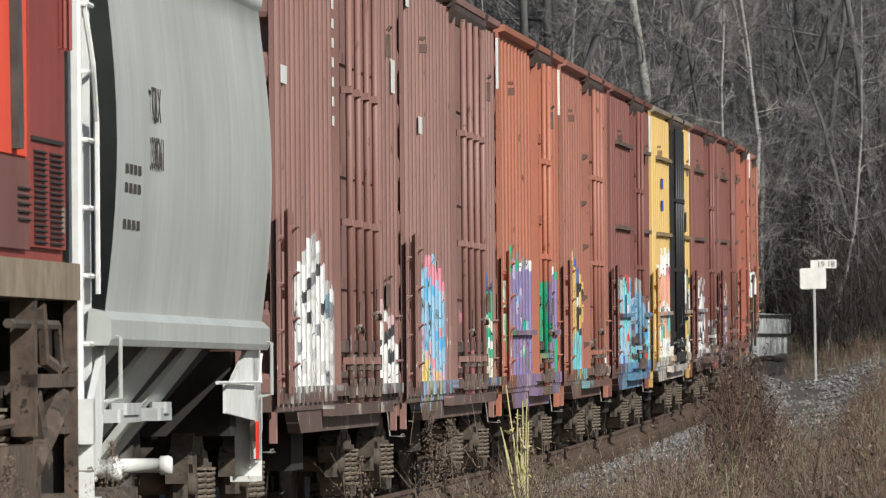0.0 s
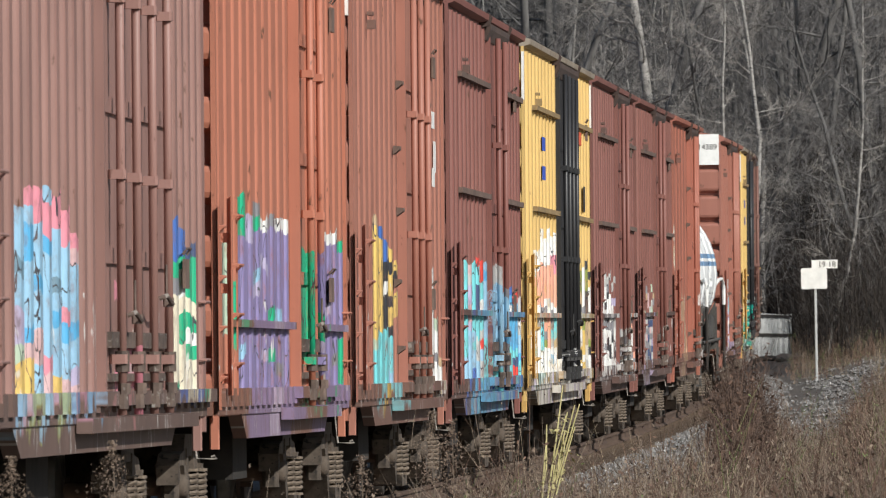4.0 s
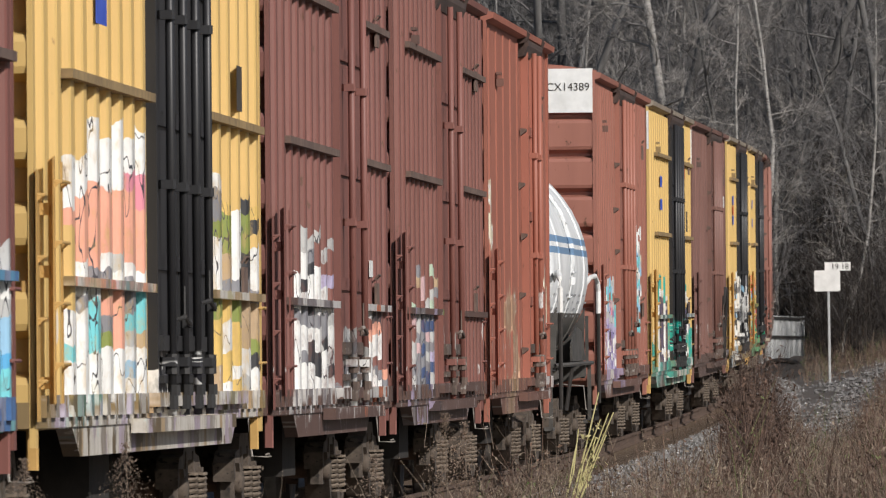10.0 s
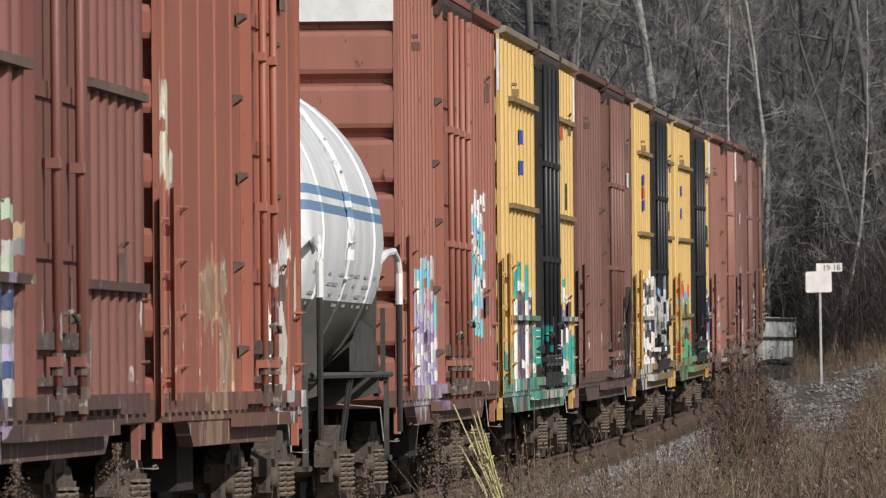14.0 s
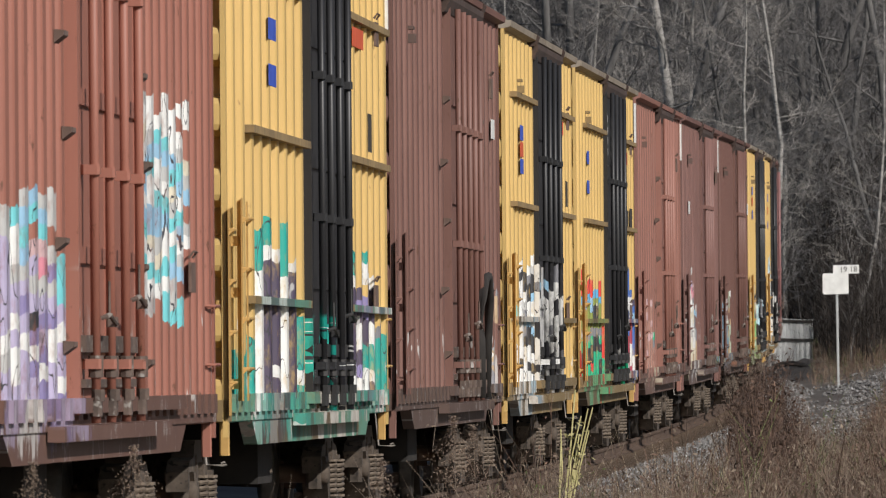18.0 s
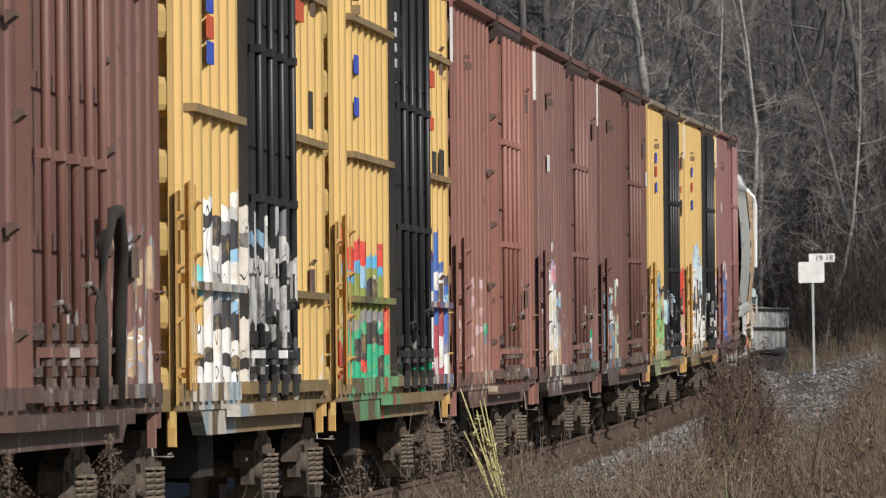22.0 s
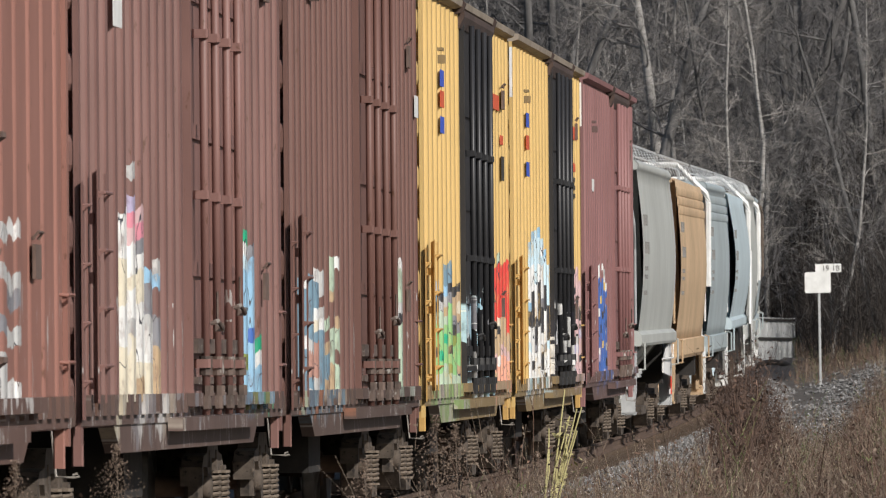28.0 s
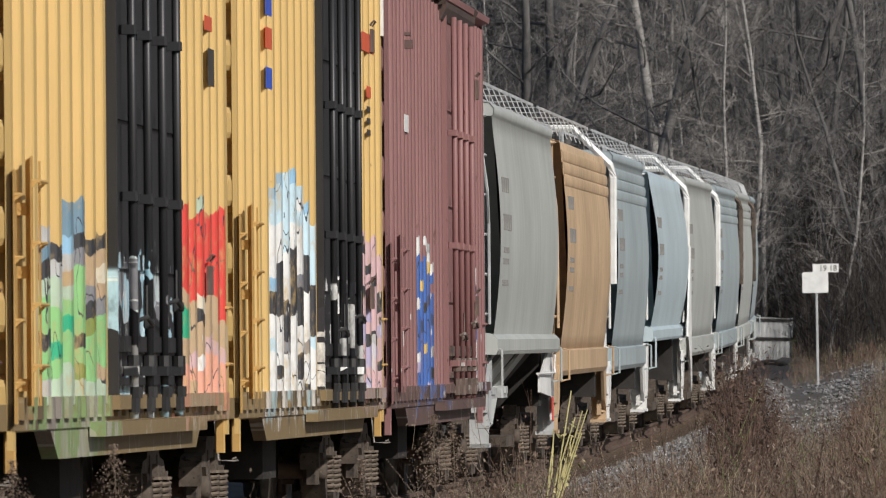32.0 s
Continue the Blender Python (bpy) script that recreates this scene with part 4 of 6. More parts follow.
box_car("boxcar", "dark red boxcar with white graffiti letters", 79.1, 15.2, livery("dark_red", (0.195, 0.08, 0.066), p, 0.2,
        columns=[(0.16, 0.84, 2.5, ". . . ....wwwgwwwwww .hhwwkwggwwgww ..hgkwwkgwkkww .h..wwwwgwwkkw ...h.lwwggkwww ..h..l.whwwhkw"),
                 (7.8, 0.9, 1.6, "....g hghgw .hwhg ..ghh"),
                 (11.48, 0.89, 2.5, "....wwggowwwkw ......h.owwwww .......koww.gw ............og")]), door=(7.8, 11.4), rods=2, straps=STR3, rib_pitch=0.8, marks=[(12.3, 2.15, 0.5, 0.14, WHITE)])
p = [(2.1, 6.7, 0.75, 2.0, [GREY, LILAC, None, BK, GREY], 0.5, None), (6.3, 7.3, 1.6, 2.2, [OLIVE, None, CREAM], 0.4, None)]
box_car("boxcar", "dark red boxcar with grey graffiti and open-ribbed sides", 95.7, 15.8, livery("dark_red_worn", (0.20, 0.082, 0.066), p, 0.2,
        columns=[(0.16, 0.773, 2.2, ". . . ...ei.hhghg ga..hhgiggg .ii.gngngng ...hgnighgn e.hegnhglnh .ag........")]), door=(7.2, 11.0), rods=2, straps=STR3, rib_pitch=0.75, depth=0.06)
p = [(4.0, 7.4, 0.75, 2.05, [(0.36, 0.22, 0.14), (0.27, 0.20, 0.10), None, None, (0.42, 0.30, 0.20)], 0.5, None), (10.4, 15.4, 1.0, 2.3, [W, None, CREAM, None, W, None], 0.5, None), (0.3, 1.6, 2.6, 3.2, [CREAM, None, None], 0.4, None)]
box_car("boxcar", "orange-red boxcar with smooth sides and pale paint runs", 113.1, 14.6, livery("orange_red", (0.33, 0.118, 0.08), p, 0.15), door=(8.4, 11.0), rods=2, rib_pitch=1.6, depth=0.015)


# ---------------------------------------------------------------- tank car
def tank_paint():
    m, nt, nd, bs = nodes_of("white_tank_paint")
    tc = nd.new("ShaderNodeTexCoord")
    sep = nd.new("ShaderNodeSeparateXYZ")
    nt.links.new(tc.outputs["Object"], sep.inputs[0])
    Z = sep.outputs[2]
    n = noise_tex(nt, coords(nt, (1, 1, 0.4)), 1.6, 5)
    col = ramp(nt, n.outputs[0], [(0.35, (0.62, 0.64, 0.645)), (0.65, (0.83, 0.845, 0.85))]).outputs[0]
    for z0, z1 in ((2.72, 2.80), (2.585, 2.665)):
        f = math_node(nt, "MULTIPLY", math_node(nt, "GREATER_THAN", Z, z0), math_node(nt, "LESS_THAN", Z, z1))
        col = mix_col(nt, f, col, (0.16, 0.27, 0.42))
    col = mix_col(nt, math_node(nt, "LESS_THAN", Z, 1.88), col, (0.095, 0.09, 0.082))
    nt.links.new(col, bs.inputs["Base Color"])
    bs.inputs["Roughness"].default_value = 0.45
    bump(nt, bs, n.outputs[0], 0.15)
    return m


M_FAINT = rough_mat("faint_grey_lettering", (0.34, 0.35, 0.36), (0.46, 0.47, 0.48), 4, 0.6, bumps=0)


def tank_car(s0, L):
    car = thing("tank_car", "white tank car with two blue stripes and dark underside", "railway wagon", "train of freight wagons")
    tp = tank_paint()
    cz, R = 2.42, 1.50
    def shell():
        g = Geo()
        prof = []
        for k in range(7):
            a = k / 6 * math.pi / 2
            prof.append((R * math.sin(a) + 0.001, 0.35 + 0.55 * (1 - math.cos(a))))
        prof += [(R, L / 3), (R, 2 * L / 3)]
        prof += [(r, L - x) for r, x in reversed(prof[:7])]
        n = 48
        vs = [(x, r * math.cos(6.28319 * j / n), cz + r * math.sin(6.28319 * j / n)) for r, x in prof for j in range(n)]
        fs = [(i * n + j, i * n + (j + 1) % n, (i + 1) * n + (j + 1) % n, (i + 1) * n + j) for i in range(len(prof) - 1) for j in range(n)]
        return g.add(vs, fs)
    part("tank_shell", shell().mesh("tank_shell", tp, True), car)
    n = 48
    for bx in (2.4, L / 2, L - 2.4):
        g = Geo()
        ring = [(R + 0.002, -0.06), (R + 0.02, -0.05), (R + 0.02, 0.05), (R + 0.002, 0.06)]
        vs = [(bx + x, r * math.cos(6.28319 * j / n), cz + r * math.sin(6.28319 * j / n)) for r, x in ring for j in range(n)]
        fs = [(i * n + j, i * n + (j + 1) % n, (i + 1) * n + (j + 1) % n, (i + 1) * n + j) for i in range(3) for j in range(n)]
        part("tank_band", g.add(vs, fs).mesh("tank_band", tp, True), car)
    # dome platform, hatch and railings
    part("dome", Geo().extrude_z([(L / 2 + 0.45 * math.cos(a * 0.5236), 0.45 * math.sin(a * 0.5236)) for a in range(12)], cz + R - 0.08, cz + R + 0.38).mesh("dome", tp), car)
    part("platform", Geo().box(L / 2 - 1.1, L / 2 + 1.1, -1.0, 1.0, cz + R + 0.02, cz + R + 0.06).mesh("platform", DARK), car)
    for sx in (L / 2 - 1.05, L / 2 + 1.05):
        part("safety_rail", Geo().tube([(sx, -0.98, cz + R), (sx, -0.98, cz + R + 0.95), (sx, 0.98, cz + R + 0.95), (sx, 0.98, cz + R)], 0.025, 6).mesh("safety_rail", WHITE), car)
    part("safety_rail", Geo().tube([(L / 2 - 1.05, -0.98, cz + R + 0.95), (L / 2 + 1.05, -0.98, cz + R + 0.95)], 0.025, 6).mesh("safety_rail", WHITE), car)
    # side ladder that follows the shell
    lad = part("shell_ladder", Geo().tube([(L / 2 - 0.22, -1.52 * math.sin(a), cz + 1.52 * math.cos(a)) for a in [0.5 + 0.17 * k for k in range(7)]] + [(L / 2 - 0.22, -1.36, 1.80)], 0.018, 6).mesh("shell_ladder", tp), car)
    part("stile", Geo().tube([(L / 2 + 0.22, -1.52 * math.sin(a), cz + 1.52 * math.cos(a)) for a in [0.5 + 0.17 * k for k in range(7)]] + [(L / 2 + 0.22, -1.36, 1.80)], 0.018, 6).mesh("stile", tp), lad)
    for a in [0.6 + 0.2 * k for k in range(7)]:
        part("rung", Geo().tube([(L / 2 - 0.22, -1.53 * math.sin(a), cz + 1.53 * math.cos(a)), (L / 2 + 0.22, -1.53 * math.sin(a), cz + 1.53 * math.cos(a))], 0.014, 5).mesh("rung", tp), lad)
    for sx in (-0.2, 0.2):
        part("low_ladder", Geo().tube([(L / 2 + sx, -1.50, 1.25), (L / 2 + sx, -1.42, 0.7)], 0.016, 5).mesh("low_ladder", DARK), car)
    part("centre_sill", Geo().box(0.1, L - 0.1, -0.35, 0.35, 0.70, 0.95).mesh("centre_sill", DARK), car)
    for bx in (1.9, L - 1.9):
        part("saddle", Geo().extrude_x([(-1.47, 1.2), (-1.49, 1.95), (-1.30, 1.60), (-0.9, 1.18), (0, 0.95), (0.9, 1.18), (1.30, 1.60), (1.49, 1.95), (1.47, 1.2), (0, 0.8)], bx - 0.05, bx + 0.05).mesh("saddle", GREYDARK), car)
        part("body_bolster", Geo().extrude_x([(-1.5, 1.10), (-1.5, 1.24), (0, 1.0), (1.5, 1.24), (1.5, 1.10), (0, 0.7)], bx - 0.12, bx + 0.12).mesh("body_bolster", GREYDARK), car)
    for ex, sg in ((0.25, 1), (L - 0.25, -1)):
        part("end_platform", Geo().box(min(ex, ex + sg * 0.9), max(ex, ex + sg * 0.9), -1.5, 1.5, 1.20, 1.26).mesh("end_platform", GREYDARK), car)
        part("handrail", Geo().tube([(ex, -1.60, 0.75), (ex, -1.60, 1.88)], 0.026, 7).mesh("handrail", DARK), car)
        part("handrail", Geo().tube([(ex, -1.60, 1.88), (ex, -1.60, 2.16), (ex + sg * 0.06, -1.59, 2.28), (ex + sg * 0.3, -1.57, 2.35), (ex + sg * 0.6, -1.52, 2.33), (ex + sg * 0.9, -1.48, 2.26)], 0.032, 8).mesh("handrail", WHITE), car, label="white painted handrail hoop")
        part("corner_post", Geo().box(ex - 0.03, ex + 0.03, -1.47, -1.43, 1.26, 1.85).mesh("corner_post", GREYDARK), car)
        part("sill_step", Geo().box(ex - 0.03, ex + 0.03, -1.5, -1.455, 0.5, 1.2).box(ex - 0.03, ex + 0.5, -1.5, -1.40, 0.50, 0.54).mesh("sill_step", GREYDARK), car)
        part("end_brace", Geo().tube([(ex + sg * 0.1, -1.4, 1.1), (ex + sg * 1.6, -1.2, 1.7)], 0.045, 6).mesh("end_brace", GREYDARK), car)
        part("end_brace", Geo().tube([(ex + sg * 0.2, 0.4, 1.05), (ex + sg * 1.9, -1.0, 0.62)], 0.04, 6).mesh("end_brace", DARK), car)
    part("side_panel", Geo().extrude_y([(L - 5.0, 1.29), (L - 5.0, 1.50), (L - 3.6, 1.72), (L - 1.6, 1.64), (L - 1.0, 1.29)], -1.46, -1.43).mesh("side_panel", GREYDARK), car, label="dark grey panel with a bent top")
    part("side_rail", Geo().tube([(0.3, -1.52, 1.26), (L - 0.3, -1.52, 1.26)], 0.028, 6).mesh("side_rail", GREYDARK), car)
    for k in range(4):
        part("ladder_bracket", Geo().tube([(L / 2 - 0.3, -1.53 * math.sin(a), cz + 1.53 * math.cos(a)) for a in (0.8 + 0.28 * k, 0.86 + 0.28 * k)], 0.035, 6).mesh("ladder_bracket", tp), car)
    # unreadable lettering as bars
    def on_shell(x, z, w, h):
        a0, a1 = math.asin((z - h / 2 - cz) / (R + 0.004)), math.asin((z + h / 2 - cz) / (R + 0.004))
        g = Geo()
        pts = [(-(R + 0.005) * math.cos(a), cz + (R + 0.005) * math.sin(a)) for a in (a0, (a0 + a1) / 2, a1)]
        g.add([(x, y, z) for y, z in pts] + [(x + w, y, z) for y, z in pts], [(0, 1, 4, 3), (1, 2, 5, 4)])
        part("lettering_bar", g.mesh("lettering_bar", M_FAINT), car)
    for r in range(4):
        for k in range(14):
            if (k * 3 + r * 5) % 7 < 4:
                on_shell(1.6 + k * 0.72, 2.10 - r * 0.085, 0.30 + 0.2 * ((k + r) % 3), 0.028)
    make_truck(car, 1.9)
    make_truck(car, L - 1.9)
    ends_gear(car, L, DARK)
    RAKE.append((car, s0, L, 1.9))


tank_car(129.0, 12.1)
p = [(2.5, 7.2, 0.95, 2.35, [LILAC, PURPLE, W, LILAC, LILAC, PURPLE], 0.5, None), (2.5, 7.2, 1.7, 2.45, [W, LBLUE, None, W, (0.1, 0.4, 0.42), LILAC], 0.42, None), (12.2, 18.4, 1.9, 3.5, [W, W, LBLUE, CREAM, W, (0.08, 0.36, 0.38), W, TAN], 0.45, 1.3)]
RED_BOX = box_car("boxcar", "terracotta boxcar with a white-topped end and lilac graffiti", 142.1, 18.6, livery("terracotta", (0.315, 0.128, 0.092), p, 0.15,
        columns=[(0.16, 0.6145, 2.3, ". . . . .hhlllllwhll .twwhllwlwwl hstshlplwlll st.ilhlkpwpl hstiPhlplpwp hh.hphlpwwll ...tttlwllwp"),
                 (11.88, 0.596, 3.1, "wwtwswcwtthcww. hwcwsswstwtwwh. wwhstwwsscwtwh. .wtswwtsshctw.. wwwtshwtswwtwtt .wwwstchtwtshht w.whtswtswhs.tt ww..chs.hw.....")]), door=(7.0, 11.8), rods=4, rib_pitch=0.62, rib_w=0.3, depth=0.03, end_h=0.415)
part("white_end_panel", Geo().box(-0.012, 0.128, -1.50, 1.50, 4.44, 5.0).mesh("white_end_panel", WHITE), RED_BOX, label="white painted top of the end wall")


def lettering(name, text, size, mat, parent, at):
    cu = bpy.data.curves.new(name, "FONT")
    cu.body, cu.size, cu.extrude = text, size, 0.002
    tmp = bpy.data.objects.new(name, cu)
    scene.collection.objects.link(tmp)
    bpy.context.view_layer.update()
    me = bpy.data.meshes.new_from_object(tmp.evaluated_get(bpy.context.evaluated_depsgraph_get()))
    bpy.data.objects.remove(tmp)
    me.materials.clear()
    me.materials.append(mat)
    return part(name, me, parent, at=at)


lettering("end_lettering", "GACX14389", 0.142, M_BLK, RED_BOX, Matrix(((0, 0, -1, -0.016), (-1, 0, 0, -0.71), (0, 1, 0, 4.72), (0, 0, 0, 1))))
p = [(2.7, 6.4, 1.0, 2.66, [TEAL], 0.7, None), (2.81, 8.12, 0.8, 2.34, [W, (0.085, 0.065, 0.11), W, (0.085, 0.065, 0.11), TEAL, TEAL], 0.885, 5.0), (14.0, 19.4, 1.75, 2.3, [TEAL, None, W], 0.5, None), (14.0, 19.4, 1.0, 1.95, [(0.12, 0.09, 0.17), W, (0.13, 0.1, 0.18), PURPLE, W, TEAL], 0.5, 1.6), (0.3, 19.2, 0.6, 1.18, [TEAL, TEAL, BK, W, TEAL], 0.4, None)]
box_car("boxcar", "yellow ribbed boxcar with black doors and teal graffiti", 162.2, 19.4, livery("yellow_paint_teal", YELLOW, p, 0.12, (0.25, 0.14, 0.05), 0.66,
        columns=[(0.16, 0.884, 2.4, "..........TTT ..........TTT ........TTTTT TTTwwwwwwwwww TTwdddddddddd ..wddddddddwd TTTTwwwwwwwww ...wddddddddd .......TTTTwT"),
                 (13.88, 0.89, 2.4, ".TTwddddddwww ....dpdwwdpww .Tww.ppddTTww ...wdddwwTTwd .......gTTTTT ........TTTTT")]), black_with("black_doors_teal", [(8, 13.8, 1.0, 1.7, [TEAL, None, None, BK], 0.5, None)]),
        straps=STR3, marks=yellow_marks, roof_mat=ROOF, white_tip=True)
p = [(15.0, 19.0, 1.0, 2.1, [None, GREY, None, TAN, None], 0.4, None)]
STAINED = box_car("boxcar", "plain brown boxcar with a dark hose arched beside its door", 183.0, 19.2, livery("plain_brown", (0.182, 0.092, 0.074), p, 0.25), door=(8.8, 14.2), rods=5, rib_pitch=0.9, depth=0.03,
        marks=[(17.7, 3.75, 0.7, 0.2, WHITE)] + bars(9.2, 4.6, 5))
arch = Geo()
arch.tube([(13.3, SIDE - 0.13, 1.02), (13.3, SIDE - 0.13, 1.6), (13.45, SIDE - 0.14, 2.0), (13.8, SIDE - 0.155, 2.2), (14.3, SIDE - 0.16, 2.22), (14.7, SIDE - 0.15, 2.0), (14.9, SIDE - 0.12, 1.6), (14.95, SIDE - 0.10, 1.02)], 0.045, 8)
part("hanging_hose", arch.mesh("hanging_hose", DARK, True), STAINED, label="dark arched rubber hose by the door")
p = [(1.6, 6.4, 0.75, 2.35, [W, W, BK, W, W, LBLUE, W, GREY], 0.45, None)]
box_car("boxcar", "yellow ribbed boxcar with white and black graffiti over its doors", 203.8, 16.7, livery("yellow_paint_white", YELLOW, p, 0.12, (0.25, 0.14, 0.05), 0.66,
        columns=[(0.16, 0.866, 2.5, ". . .....tt..wwkww wkwwwwwwwwwkww ..kkwhgsgkwwww .wgkkwwskkwwkw whkkswwwskkwkw")]), black_with("black_doors_white", [], [(6.3, 0.58, 2.45, "wwgwwwkkwwwkww .wwwwwkgwwwwkk kkskwwwwwkkwwg wwwwkgwwwwwkww .kkwwwwgwwkkkw kwwwwwkkkwwwwk ggwwkkwwwwwkgk wwkkwwwwkkwwww kkkwwwwkkgkwww .kwwwkkwwwwkww")]),
        door=(6.3, 12.1), straps=STR3, marks=[(3.0, 3.82, 0.7, 0.16, M_BLUE), (3.0, 3.64, 0.7, 0.16, M_RED), (3.0, 3.46, 0.7, 0.16, M_BLUE), (12.8, 4.05, 1.2, 0.16, M_RED), (14.6, 3.3, 0.5, 0.3, M_BLK)], roof_mat=ROOF)
p = [(2.2, 8.0, 2.15, 2.42, [REDC, REDC, None, REDC], 0.5, None), (2.2, 8.0, 1.7, 2.15, [(0.24, 0.33, 0.08), (0.27, 0.36, 0.09), (0.22, 0.3, 0.07), BK], 0.6, None), (2.0, 8.3, 0.75, 1.72, [GREENC, GREENC, BK, GREENC, BK, GREENC, (0.6, 0.06, 0.05)], 0.5, None), (14.0, 19.3, 1.05, 2.5, [BLUE, W, (0.35, 0.05, 0.12), W, BLUE, (0.07, 0.08, 0.2)], 0.45, 1.5)]
box_car("boxcar", "yellow ribbed boxcar with red and green graffiti", 222.0, 18.9, livery("yellow_paint_green", YELLOW, p, 0.12, (0.25, 0.14, 0.05), 0.66,
        columns=[(0.16, 0.98, 2.4, "..........rrr rrrmOOOgGGkkG .rrmOOOgGGGGG rrmOOOOgGkkGG .rrssOOgGkkrG ..mOkkOgkkGGG .rrmOOOgGkGkk .......rrrrGG"),
                 (14.18, 0.912, 2.5, ".bwRRwwwwRwRRR ..dbbbwwwwwwwR bbbbwwbbbRRRRR ...bwwwRRRwwwR ....dbsbbbbbww")]), black_with("black_doors_plain", [(8.0, 14, 1.0, 1.2, [GREENC, None, None, TAN], 0.3, None)]), door=(8.1, 14.1), straps=STR3,
        marks=[(2.7, 3.82, 0.7, 0.16, M_BLUE), (2.7, 3.46, 0.7, 0.16, M_BLUE), (14.6, 3.98, 1.6, 0.16, M_RED), (15.3, 3.55, 0.7, 0.12, M_RED), (14.4, 3.2, 0.8, 0.16, M_BLK), (15.7, 3.18, 0.7, 0.22, M_BLK), (17.0, 3.2, 0.9, 0.26, M_BLK)] + [(8.9, 4.4 - k * 0.14, 0.6, 0.08, WHITE) for k in range(5)], roof_mat=ROOF)
p = [(3.2, 7.4, 1.0, 2.1, [(0.45, 0.24, 0.20), (0.45, 0.24, 0.20), None, CREAM], 0.5, None), (13.6, 16.4, 1.1, 2.2, [W, None, None, GREY], 0.4, None)]
box_car("boxcar", "brown boxcar with faded pink paint near the ladder", 242.4, 18.5, livery("brown_smooth", (0.285, 0.136, 0.106), p, 0.18,
        columns=[(0.16, 0.918, 2.1, ". . . . iqiqqqqiqq ...qqiqqqq iqqiqiqqqq .....Ggq.q"),
                 (14, 0.9, 2.2, ".h.h..g.hh w..hg.h..w")]), door=(8.5, 13.1), rods=4, rib_pitch=0.9, depth=0.02, white_tip=True)
p = [(2.7, 7.5, 0.9, 2.6, [CREAM, W, None, GREY, (0.5, 0.45, 0.38), None], 0.42, 1.6), (13.8, 17.3, 1.05, 2.45, [(0.24, 0.46, 0.62), (0.3, 0.52, 0.66), (0.2, 0.4, 0.58), (0.30, 0.36, 0.12), (0.05, 0.4, 0.24)], 0.6, 2.0), (7.5, 13.8, 1.0, 1.4, [GREY, None, None], 0.3, None), (4.5, 5.5, 2.6, 4.2, [None, (0.3, 0.08, 0.07)], 0.4, None)]
box_car("boxcar", "worn brown boxcar with cream and blue graffiti", 262.0, 18.6, livery("brown_worn", (0.20, 0.105, 0.090), p, 0.3,
        columns=[(0.16, 0.705, 2.6, ". . . . ...wwwcccwwwccc h.lPiwwcwwhcccc ...iPgwccwwwwca .......sgghwwcc ......hs..ggaaa"),
                 (13.58, 0.694, 2.5, ".G.OOsssOOssse ..GwSssssssOss ...gsssssbssss ..........Gwss")]), door=(8.7, 13.5), rods=4, rib_pitch=0.7, rib_w=0.35, marks=[(2.4, 3.55, 0.7, 0.2, WHITE)], white_tip=True)
p = [(1.2, 7.2, 1.0, 2.15, [(0.13, 0.22, 0.30), (0.17, 0.28, 0.36), (0.14, 0.24, 0.32), GREY, (0.5, 0.42, 0.34), (0.38, 0.16, 0.09), (0.5, 0.56, 0.42)], 0.55, 1.3), (13.8, 16.6, 1.05, 2.3, [(0.35, 0.45, 0.36), None, (0.45, 0.5, 0.42)], 0.5, None)]
box_car("boxcar", "brown boxcar with pale blue graffiti", 281.9, 18.5, livery("brown_low", (0.155, 0.078, 0.063), p, 0.15,
        columns=[(0.16, 0.697, 2.2, ". ..vvvvvvvvv .wvvvvwvvvv .vvvvvhqqvh .wvvwcvqqqh .hh.hwvvvvv .....e.avva eeea..eeeaa w....aee.ee"),
                 (13.98, 0.727, 2.3, "hveeeeeeeeee eheeweeeeeee weeehkeeeeee")]), door=(8.6, 13.9), rods=4, rib_pitch=0.7, rib_w=0.35, marks=[(18.0, 3.73, 0.6, 0.2, WHITE)])
p = [(1.2, 6.5, 0.75, 2.05, [(0.24, 0.46, 0.19), (0.45, 0.52, 0.40), (0.22, 0.44, 0.18), BK, (0.40, 0.50, 0.36), (0.5, 0.55, 0.48), GREY, (0.26, 0.45, 0.2)], 0.45, 1.3), (2.4, 5.0, 2.0, 2.3, [(0.3, 0.4, 0.45), None], 0.5, None), (12.4, 18.0, 1.75, 2.6, [(0.66, 0.09, 0.07), (0.7, 0.11, 0.08), (0.62, 0.08, 0.06), (0.03, 0.14, 0.07)], 0.8, None), (12.4, 18.0, 1.0, 1.8, [TAN, ORANGE, (0.6, 0.42, 0.30)], 0.6, None)]
